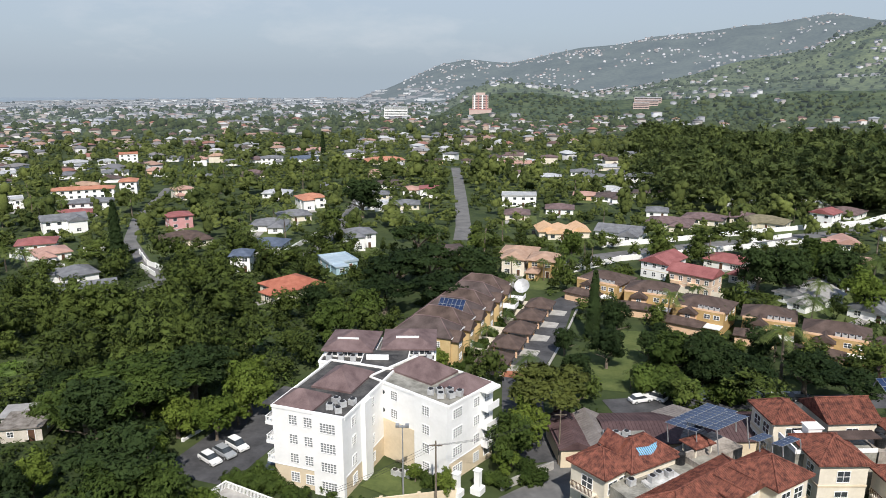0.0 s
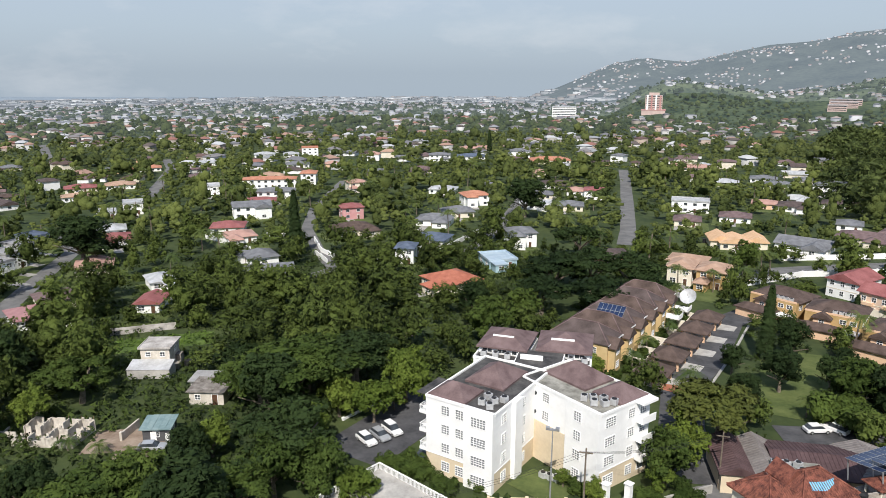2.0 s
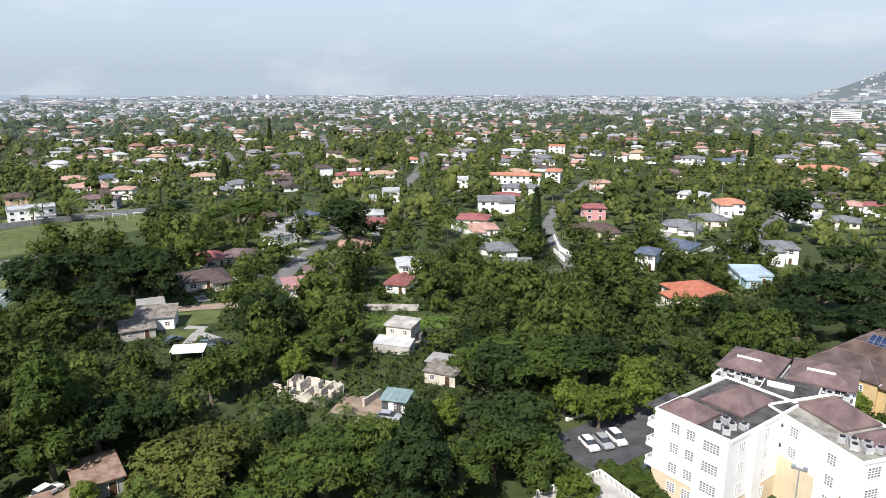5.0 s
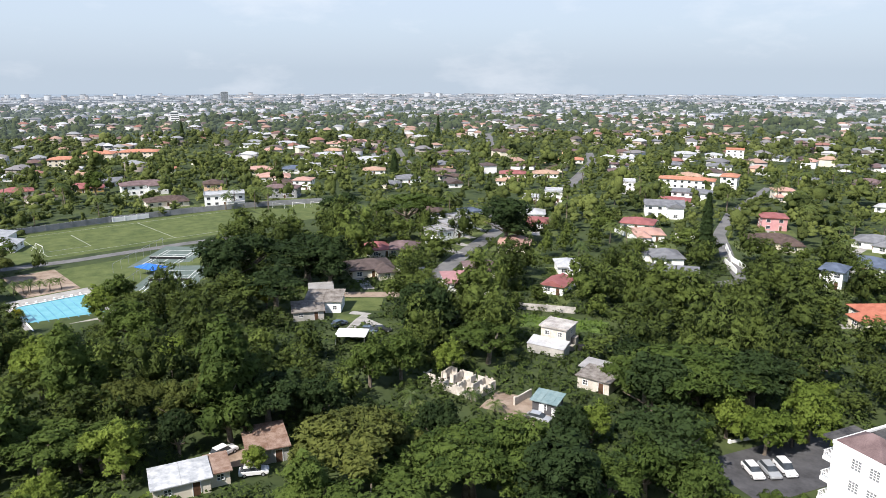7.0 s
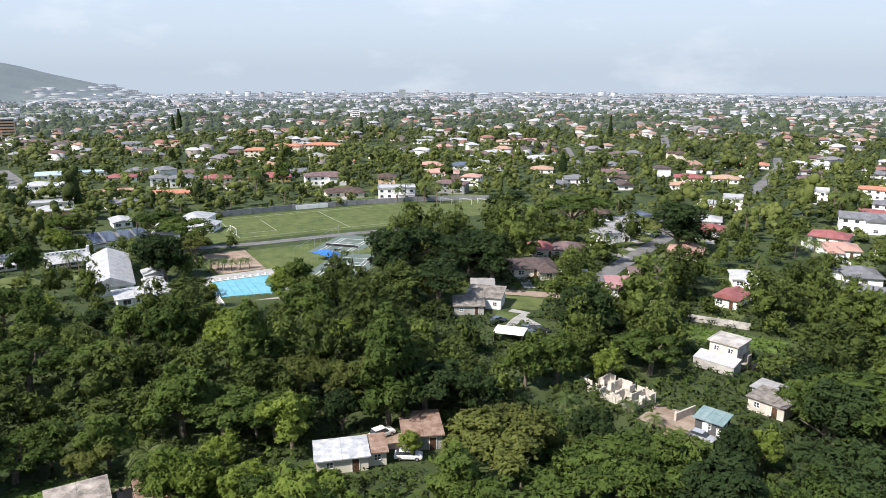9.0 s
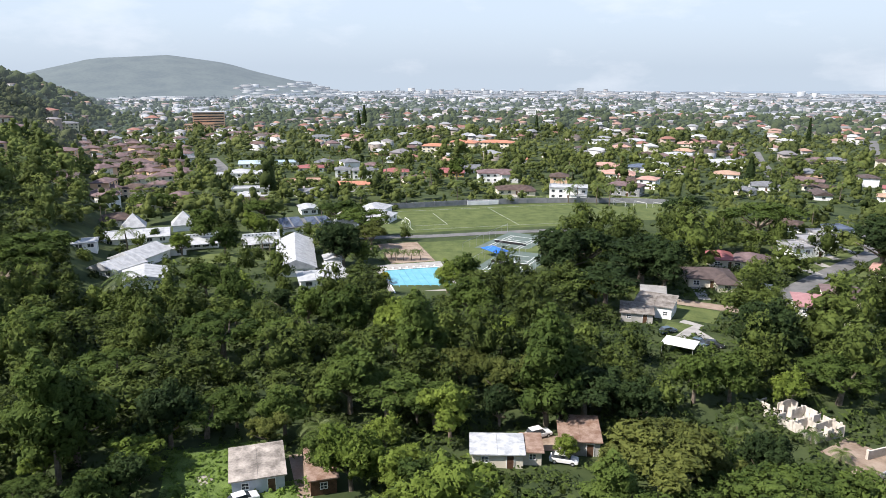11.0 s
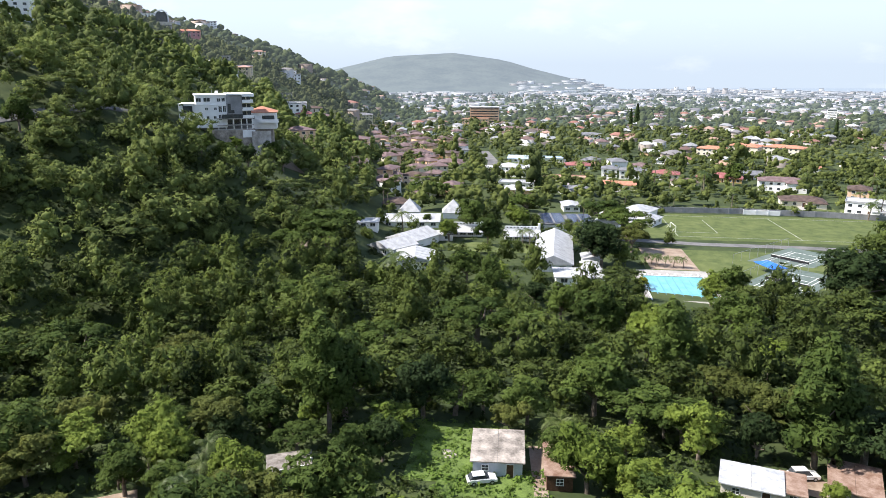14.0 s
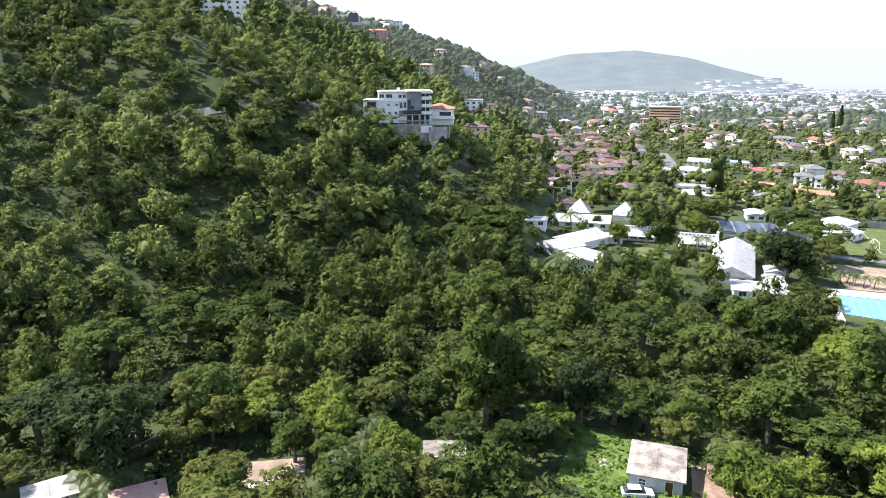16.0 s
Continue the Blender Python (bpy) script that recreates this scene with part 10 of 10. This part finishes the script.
plant(5, -185.8, 89.8, 1.98, 212, 0.83, "trees that stand out")
take(-185.8, 89.8, 4.4, 4.4)
plant(5, -174.1, 102.0, 2.07, 268, 0.81, "trees that stand out")
take(-174.1, 102.0, 4.6, 4.6)
plant(1, -179.9, 79.6, 2.05, 186, 0.81, "trees that stand out")
take(-179.9, 79.6, 4.5, 4.5)
plant(5, -154.5, 81.0, 1.45, 303, 0.96, "trees that stand out")
take(-154.5, 81.0, 3.2, 3.2)
plant(1, -163.0, 102.7, 1.85, 181, 0.86, "trees that stand out")
take(-163.0, 102.7, 4.1, 4.1)
plant(10, -160.4, 81.4, 0.67, 185, 1.00, "trees that stand out")
take(-160.4, 81.4, 1.5, 1.5)
plant(2, -166.5, -9.5, 1.25, 228, 0.90, "trees that stand out")
take(-166.5, -9.5, 3.9, 3.9)
plant(1, -214.0, 21.5, 1.46, 82, 0.96, "trees that stand out")
take(-214.0, 21.5, 3.2, 3.2)
plant(0, -191.5, -18.0, 1.01, 204, 1.00, "trees that stand out")
take(-191.5, -18.0, 2.2, 2.2)
plant(4, -207.3, -63.5, 1.92, 236, 0.84, "trees that stand out")
take(-207.3, -63.5, 4.2, 4.2)
plant(4, -196.0, -66.9, 1.56, 335, 0.93, "trees that stand out")
take(-196.0, -66.9, 3.4, 3.4)
plant(4, -153.2, -52.3, 1.47, 271, 0.96, "trees that stand out")
take(-153.2, -52.3, 3.2, 3.2)
plant(4, -143.2, -11.4, 1.32, 127, 1.00, "trees that stand out")
take(-143.2, -11.4, 2.9, 2.9)
plant(4, -141.3, -1.8, 1.11, 250, 1.00, "trees that stand out")
take(-141.3, -1.8, 2.4, 2.4)
plant(4, -129.1, -30.0, 1.14, 142, 1.00, "trees that stand out")
take(-129.1, -30.0, 2.5, 2.5)
plant(9, -113.3, 49.5, 0.99, 255, 1.00, "trees that stand out")
take(-113.3, 49.5, 2.2, 2.2)
plant(2, -123.8, 26.1, 1.40, 256, 0.98, "trees that stand out")
take(-123.8, 26.1, 3.1, 3.1)
plant(6, -145.0, 46.9, 0.78, 263, 1.00, "trees that stand out")
take(-145.0, 46.9, 1.7, 1.7)
plant(8, -88.5, 8.8, 1.04, 181, 1.00, "trees that stand out")
take(-88.5, 8.8, 2.3, 2.3)
plant(0, -93.7, 5.1, 0.73, 338, 1.00, "trees that stand out")
take(-93.7, 5.1, 1.6, 1.6)
plant(8, -83.3, 15.9, 0.93, 232, 1.00, "trees that stand out")
take(-83.3, 15.9, 2.0, 2.0)
plant(0, -107.2, 0.2, 0.91, 236, 1.00, "trees that stand out")
take(-107.2, 0.2, 2.0, 2.0)
plant(0, -110.9, -7.4, 0.83, 179, 1.00, "trees that stand out")
take(-110.9, -7.4, 1.8, 1.8)
plant(1, -107.8, -17.4, 1.12, 290, 1.00, "trees that stand out")
take(-107.8, -17.4, 2.5, 2.5)
plant(9, -68.2, -59.1, 0.77, 285, 1.00, "trees that stand out")
take(-68.2, -59.1, 1.7, 1.7)
plant(8, -82.5, -39.6, 0.72, 233, 1.00, "trees that stand out")
take(-82.5, -39.6, 1.6, 1.6)
plant(0, -89.1, -24.5, 0.81, 249, 1.00, "trees that stand out")
take(-89.1, -24.5, 1.8, 1.8)
plant(1, -93.0, -21.3, 0.74, 337, 1.00, "trees that stand out")
take(-93.0, -21.3, 1.6, 1.6)
plant(4, -111.8, -101.9, 1.38, 113, 0.99, "trees that stand out")
take(-111.8, -101.9, 3.0, 3.0)
plant(4, -97.3, -109.0, 1.24, 166, 1.00, "trees that stand out")
take(-97.3, -109.0, 2.7, 2.7)
plant(5, -72.6, -92.4, 1.28, 358, 1.00, "trees that stand out")
take(-72.6, -92.4, 2.8, 2.8)
plant(5, -77.2, -82.3, 1.08, 85, 1.00, "trees that stand out")
take(-77.2, -82.3, 2.4, 2.4)
plant(9, -178.2, -148.7, 0.78, 315, 1.00, "trees that stand out")
take(-178.2, -148.7, 1.7, 1.7)
plant(0, -188.2, -147.6, 1.11, 137, 1.00, "trees that stand out")
take(-188.2, -147.6, 2.4, 2.4)
plant(11, -344.1, -51.6, 2.40, 245, 0.75, "trees that stand out")
take(-344.1, -51.6, 5.3, 5.3)
plant(0, -259.4, -23.7, 1.35, 158, 1.00, "trees that stand out")
take(-259.4, -23.7, 3.0, 3.0)
plant(4, -295.4, -2.9, 1.20, 155, 1.00, "trees that stand out")
take(-295.4, -2.9, 2.6, 2.6)
plant(4, -274.0, 26.3, 1.50, 258, 0.95, "trees that stand out")
take(-274.0, 26.3, 3.3, 3.3)
plant(9, -235.6, 33.5, 0.98, 287, 1.00, "trees that stand out")
take(-235.6, 33.5, 2.2, 2.2)
plant(0, -269.5, -41.1, 0.52, 265, 1.00, "trees that stand out")
take(-269.5, -41.1, 1.1, 1.1)
plant(8, -243.2, -29.4, 0.85, 259, 1.00, "trees that stand out")
take(-243.2, -29.4, 1.9, 1.9)
plant(1, -170.4, 182.1, 2.36, 333, 0.76, "trees that stand out")
take(-170.4, 182.1, 5.2, 5.2)
plant(1, -46.4, 309.5, 2.40, 315, 0.75, "trees that stand out")
take(-46.4, 309.5, 5.3, 5.3)
plant(4, -215.8, 174.0, 2.25, 301, 0.77, "trees that stand out")
take(-215.8, 174.0, 5.0, 5.0)
plant(5, -245.5, 162.1, 1.60, 208, 0.92, "trees that stand out")
take(-245.5, 162.1, 3.5, 3.5)
plant(0, -404.7, 109.8, 1.43, 159, 0.97, "trees that stand out")
take(-404.7, 109.8, 3.1, 3.1)
plant(4, -252.2, 33.9, 1.56, 106, 0.93, "trees that stand out")
take(-252.2, 33.9, 3.4, 3.4)
plant(0, -222.9, -102.0, 0.83, 250, 1.00, "trees that stand out")
take(-222.9, -102.0, 1.8, 1.8)
plant(1, -232.5, -98.1, 0.90, 262, 1.00, "trees that stand out")
take(-232.5, -98.1, 2.0, 2.0)
plant(0, -258.3, -99.6, 0.94, 187, 1.00, "trees that stand out")
take(-258.3, -99.6, 2.1, 2.1)
plant(8, -217.6, -107.4, 0.74, 350, 1.00, "trees that stand out")
take(-217.6, -107.4, 1.6, 1.6)
plant(0, -266.2, -106.1, 0.73, 319, 1.00, "trees that stand out")
take(-266.2, -106.1, 1.6, 1.6)
plant(6, -245.9, -107.9, 0.65, 38, 1.00, "trees that stand out")
take(-245.9, -107.9, 1.4, 1.4)
plant(0, -257.6, -94.9, 0.93, 174, 1.00, "trees that stand out")
take(-257.6, -94.9, 2.1, 2.1)
plant(11, -18.5, 88.1, 0.36, 4, 1.00, "trees that stand out")
take(-18.5, 88.1, 0.8, 0.8)
plant(11, -23.5, 85.6, 0.60, 97, 1.00, "trees that stand out")
take(-23.5, 85.6, 1.3, 1.3)
plant(11, -28.0, 89.1, 0.62, 54, 1.00, "trees that stand out")
take(-28.0, 89.1, 1.4, 1.4)
plant(11, -30.9, 89.4, 0.73, 30, 1.00, "trees that stand out")
take(-30.9, 89.4, 1.6, 1.6)
plant(6, -7.1, 91.7, 0.31, 294, 1.00, "trees that stand out")
take(-7.1, 91.7, 0.7, 0.7)
plant(11, -5.0, 91.1, 0.41, 334, 1.00, "trees that stand out")
take(-5.0, 91.1, 0.9, 0.9)
plant(8, -2.4, 88.5, 0.39, 25, 1.00, "trees that stand out")
take(-2.4, 88.5, 0.9, 0.9)
plant(11, 4.9, 91.1, 0.51, 139, 1.00, "trees that stand out")
take(4.9, 91.1, 1.1, 1.1)
plant(11, 9.9, 92.5, 0.62, 302, 1.00, "trees that stand out")
take(9.9, 92.5, 1.4, 1.4)
plant(1, 21.5, 143.0, 0.65, 116, 1.00, "trees that stand out")
take(21.5, 143.0, 1.4, 1.4)
plant(1, 21.4, 126.4, 0.71, 349, 1.00, "trees that stand out")
take(21.4, 126.4, 1.6, 1.6)
plant(5, 76.9, 160.1, 0.62, 54, 1.00, "trees that stand out")
take(76.9, 160.1, 1.4, 1.4)
plant(1, 66.0, 155.5, 0.60, 267, 1.00, "trees that stand out")
take(66.0, 155.5, 1.3, 1.3)
plant(1, 43.4, 148.3, 0.61, 69, 1.00, "trees that stand out")
take(43.4, 148.3, 1.3, 1.3)
plant(0, 62.3, 163.3, 0.62, 136, 1.00, "trees that stand out")
take(62.3, 163.3, 1.4, 1.4)
plant(1, 82.1, 192.3, 1.46, 125, 0.96, "trees that stand out")
take(82.1, 192.3, 3.2, 3.2)
plant(1, 88.9, 188.7, 1.63, 107, 0.91, "trees that stand out")
take(88.9, 188.7, 3.6, 3.6)
plant(0, 101.9, 200.2, 1.75, 30, 0.88, "trees that stand out")
take(101.9, 200.2, 3.8, 3.8)
plant(1, 104.6, 192.5, 1.52, 216, 0.94, "trees that stand out")
take(104.6, 192.5, 3.3, 3.3)
plant(8, 101.8, 175.4, 1.24, 16, 1.00, "trees that stand out")
take(101.8, 175.4, 2.7, 2.7)
plant(0, 34.5, 226.3, 1.19, 29, 1.00, "trees that stand out")
take(34.5, 226.3, 2.6, 2.6)
plant(0, 67.7, 239.6, 0.78, 185, 1.00, "trees that stand out")
take(67.7, 239.6, 1.7, 1.7)
plant(0, 83.4, 246.7, 0.90, 184, 1.00, "trees that stand out")
take(83.4, 246.7, 2.0, 2.0)
plant(9, -73.5, 48.4, 1.47, 88, 0.96, "trees that stand out")
take(-73.5, 48.4, 3.2, 3.2)
plant(4, -62.2, 59.4, 1.26, 127, 1.00, "trees that stand out")
take(-62.2, 59.4, 2.8, 2.8)
plant(4, -55.4, 65.3, 1.00, 344, 1.00, "trees that stand out")
take(-55.4, 65.3, 2.2, 2.2)
plant(2, -104.4, 44.4, 1.69, 12, 0.89, "trees that stand out")
take(-104.4, 44.4, 3.7, 3.7)
plant(5, -100.1, 49.8, 1.15, 42, 1.00, "trees that stand out")
take(-100.1, 49.8, 2.5, 2.5)
plant(4, -95.4, 97.4, 1.07, 58, 1.00, "trees that stand out")
take(-95.4, 97.4, 2.4, 2.4)
plant(8, -96.8, 87.6, 0.72, 34, 1.00, "trees that stand out")
take(-96.8, 87.6, 1.6, 1.6)
plant(0, -100.9, 78.8, 1.05, 12, 1.00, "trees that stand out")
take(-100.9, 78.8, 2.3, 2.3)
plant(0, -101.9, 72.1, 1.03, 20, 1.00, "trees that stand out")
take(-101.9, 72.1, 2.3, 2.3)
plant(8, -60.8, 86.1, 0.70, 10, 1.00, "trees that stand out")
take(-60.8, 86.1, 1.5, 1.5)
plant(1, -61.6, 81.8, 0.78, 191, 1.00, "trees that stand out")
take(-61.6, 81.8, 1.7, 1.7)
plant(8, -47.4, 90.3, 0.97, 130, 1.00, "trees that stand out")
take(-47.4, 90.3, 2.1, 2.1)
plant(0, -45.8, 78.1, 1.06, 65, 1.00, "trees that stand out")
take(-45.8, 78.1, 2.3, 2.3)
plant(8, -47.2, 104.1, 0.85, 80, 1.00, "trees that stand out")
take(-47.2, 104.1, 1.9, 1.9)
plant(0, -38.9, 78.6, 1.03, 94, 1.00, "trees that stand out")
take(-38.9, 78.6, 2.3, 2.3)
plant(8, -33.4, 78.8, 0.68, 267, 1.00, "trees that stand out")
take(-33.4, 78.8, 1.5, 1.5)
plant(4, -47.6, 70.0, 0.99, 354, 1.00, "trees that stand out")
take(-47.6, 70.0, 2.2, 2.2)
plant(1, -215.9, 19.2, 1.65, 0, 0.90, "trees that stand out")
take(-215.9, 19.2, 3.6, 3.6)
plant(0, -157.1, 45.7, 1.09, 197, 1.00, "trees that stand out")
take(-157.1, 45.7, 2.4, 2.4)
plant(8, -139.0, 24.2, 1.08, 301, 1.00, "trees that stand out")
take(-139.0, 24.2, 2.4, 2.4)
plant(0, -148.2, 14.7, 1.33, 22, 1.00, "trees that stand out")
take(-148.2, 14.7, 2.9, 2.9)
plant(0, -161.2, 7.4, 1.00, 126, 1.00, "trees that stand out")
take(-161.2, 7.4, 2.2, 2.2)
plant(8, -187.4, -9.0, 0.80, 77, 0.90, "trees that stand out")
take(-187.4, -9.0, 2.9, 2.9)
plant(1, -172.6, 1.2, 0.72, 18, 0.90, "trees that stand out")
take(-172.6, 1.2, 2.3, 2.3)
plant(7, -242.0, 32.8, 0.90, 2, 1.00, "trees that stand out")
take(-242.0, 32.8, 2.0, 2.0)
plant(8, -265.4, -5.7, 1.03, 176, 1.00, "trees that stand out")
take(-265.4, -5.7, 2.3, 2.3)
plant(0, -146.9, 45.8, 1.10, 315, 1.00, "trees that stand out")
take(-146.9, 45.8, 2.4, 2.4)
plant(8, -132.8, 46.1, 0.89, 321, 1.00, "trees that stand out")
take(-132.8, 46.1, 2.0, 2.0)
plant(0, -238.5, -15.2, 1.14, 57, 1.00, "trees that stand out")
take(-238.5, -15.2, 2.5, 2.5)
plant(0, -79.7, -54.9, 0.84, 146, 1.00, "trees that stand out")
take(-79.7, -54.9, 1.8, 1.8)
plant(8, -81.4, -39.0, 0.84, 172, 1.00, "trees that stand out")
take(-81.4, -39.0, 1.8, 1.8)
plant(1, -66.1, -76.3, 1.61, 250, 0.92, "trees that stand out")
take(-66.1, -76.3, 3.5, 3.5)
plant(4, -71.0, -96.9, 1.13, 15, 1.00, "trees that stand out")
take(-71.0, -96.9, 2.5, 2.5)
plant(9, -66.3, -58.4, 0.82, 157, 1.00, "trees that stand out")
take(-66.3, -58.4, 1.8, 1.8)
plant(0, -77.9, -47.2, 0.71, 229, 1.00, "trees that stand out")
take(-77.9, -47.2, 1.6, 1.6)
plant(8, -88.5, 41.5, 0.46, 282, 1.00, "trees that stand out")
take(-88.5, 41.5, 1.0, 1.0)
plant(7, -107.0, 38.1, 1.10, 309, 1.00, "trees that stand out")
take(-107.0, 38.1, 2.4, 2.4)
plant(0, -127.0, 27.6, 1.18, 23, 1.00, "trees that stand out")
take(-127.0, 27.6, 2.6, 2.6)
plant(2, -100.0, 42.9, 1.63, 135, 0.91, "trees that stand out")
take(-100.0, 42.9, 3.6, 3.6)
plant(9, -117.5, 32.9, 0.97, 205, 1.00, "trees that stand out")
take(-117.5, 32.9, 2.1, 2.1)
plant(8, -142.8, 26.1, 1.17, 318, 1.00, "trees that stand out")
take(-142.8, 26.1, 2.6, 2.6)
plant(0, -182.0, 51.5, 1.05, 40, 1.00, "trees that stand out")
plant(8, -178.5, 46.0, 0.95, 100, 0.95, "trees that stand out")
plant(10, -191.6, 30.7, 0.38, 78, 1.00, "trees that stand out")
take(-191.6, 30.7, 0.8, 0.8)
plant(7, -94.2, -68.9, 0.82, 242, 1.00, "trees that stand out")
take(-94.2, -68.9, 1.8, 1.8)
plant(4, -117.2, -87.7, 1.34, 115, 1.00, "trees that stand out")
take(-117.2, -87.7, 3.0, 3.0)
plant(9, -117.8, -65.4, 1.06, 47, 1.00, "trees that stand out")
take(-117.8, -65.4, 2.3, 2.3)
palm(13.8, 202.3, 0.94, 338, 0)
palm(23.6, 204.6, 0.80, 351, 0)
palm(30.6, 203.0, 1.03, 161, 0)
palm(39.1, 224.3, 1.09, 52, 0)
palm(41.8, 226.0, 1.02, 12, 0)
palm(12.2, 190.3, 1.01, 229, 1)
palm(61.9, 130.0, 1.45, 65, 0)
palm(79.8, 156.7, 1.21, 265, 0)
palm(65.8, 142.0, 0.93, 299, 0)
palm(91.6, 178.9, 0.97, 201, 0)
palm(49.5, 165.0, 1.02, 249, 0)
palm(58.6, 163.4, 0.93, 263, 1)
palm(11.7, 124.9, 0.90, 167, 0)
palm(12.2, 118.7, 1.01, 73, 1)
palm(-126.9, 200.2, 1.23, 174, 1)
palm(-129.0, 246.4, 0.79, 132, 0)
palm(59.6, 300.9, 1.02, 134, 0)
palm(137.7, 361.1, 1.27, 310, 0)
palm(115.7, 196.3, 1.31, 214, 0)
palm(-4.2, 152.7, 1.50, 334, 2)
palm(-1.0, 156.6, 1.23, 9, 2)
palm(-9.0, 135.5, 1.45, 358, 2)
palm(31.8, 125.8, 0.72, 285, 1)
palm(62.4, 182.0, 0.91, 71, 1)
palm(-297.2, 154.9, 1.27, 343, 0)
palm(-309.8, 139.7, 1.31, 29, 1)
palm(-139.5, 212.2, 1.32, 129, 1)
palm(-137.4, 181.5, 1.07, 17, 1)
palm(-370.2, 86.2, 1.43, 67, 0)
palm(-218.7, 35.0, 0.60, 82, 1)
palm(-217.1, 38.4, 0.60, 87, 1)
palm(-216.9, 41.1, 0.60, 49, 1)
palm(-317.2, 147.6, 1.19, 232, 0)
palm(-191.1, -38.7, 1.50, 325, 1)
palm(-236.7, -0.7, 0.82, 118, 0)
palm(-101.6, 6.0, 1.44, 260, 2)
palm(-78.8, -47.9, 0.71, 16, 0)
palm(-81.6, -44.7, 0.83, 126, 1)
palm(-78.4, -36.8, 0.79, 119, 1)
palm(-64.3, -73.9, 1.12, 227, 2)
palm(-62.7, -78.4, 1.14, 37, 2)
palm(-64.3, -78.0, 0.86, 128, 2)
palm(-103.4, 5.8, 1.46, 41, 2)
palm(-258.6, -49.1, 1.36, 302, 1)
palm(-316.1, -95.1, 1.50, 116, 1)
palm(-266.2, -98.2, 1.20, 319, 0)
palm(-182.8, 222.2, 0.71, 319, 0)
palm(-91.4, 73.5, 0.96, 184, 2)
palm(-86.9, 72.6, 0.81, 131, 2)
palm(-84.5, 82.2, 0.84, 350, 2)
palm(-78.9, 82.5, 0.75, 216, 2)
palm(-73.4, 82.9, 0.68, 142, 2)
palm(-221.0, 35.9, 0.60, 269, 1)
palm(-220.0, 37.6, 0.60, 2, 1)
palm(-219.1, 39.3, 0.60, 77, 1)
palm(-217.3, 43.8, 0.60, 18, 1)
palm(-216.5, 46.6, 0.60, 196, 1)
palm(-243.5, -3.1, 0.89, 209, 1)
palm(-76.5, -44.8, 1.50, 82, 2)
palm(-70.2, -47.0, 0.80, 20, 1)
palm(-73.8, -42.6, 0.90, 75, 0)
palm(-68.4, -41.6, 0.80, 140, 1)
for px, py, sc in ((-58.2, -71.2, 1.0), (-60.4, -73.0, 1.15), (-61.6, -75.2, 0.9), (-60.6, -83.8, 0.8), (-64.0, -70.6, 1.0)):
    palm(px, py, sc, px * 37 % 360, 2)
palm(-86.3, -46.2, 1.00, 56, 1)
palm(-78.7, -36.1, 1.50, 262, 2)
palm(-62.0, -76.2, 1.40, 44, 2)
palm(-63.4, -72.5, 1.38, 123, 2)
palm(-81.2, -56.8, 0.72, 52, 1)
palm(-80.5, -47.1, 0.76, 51, 1)
palm(-86.6, -55.3, 0.67, 10, 1)
conifer(-109.8, 212.1, 23.1, 6.7, "tall dark columnar conifer beside a street")
conifer(29.4, 154.0, 16.3, 4.6, "tall dark feathery conifer beside the driveway")
conifer(-126.3, 620.4, 21.0, 6.1, "tall dark conifer between houses")
conifer(-950.9, 129.9, 28.4, 10.8, "tall dark conifer in the town")
conifer(-926.4, 119.1, 22.7, 7.5, "tall dark conifer in the town")
conifer(-597.8, 524.8, 24.9, 6.4, "tall dark conifer between houses")
conifer(-350.7, 271.3, 15.5, 7.9, "dark conifer beside a street")
conifer(55.2, 186.8, 7.1, 2.3, "dark narrow conifer by ochre townhouses")
conifer(-764.2, 301.4, 20.0, 6.6, "tall dark conifer between houses")
make_woods()
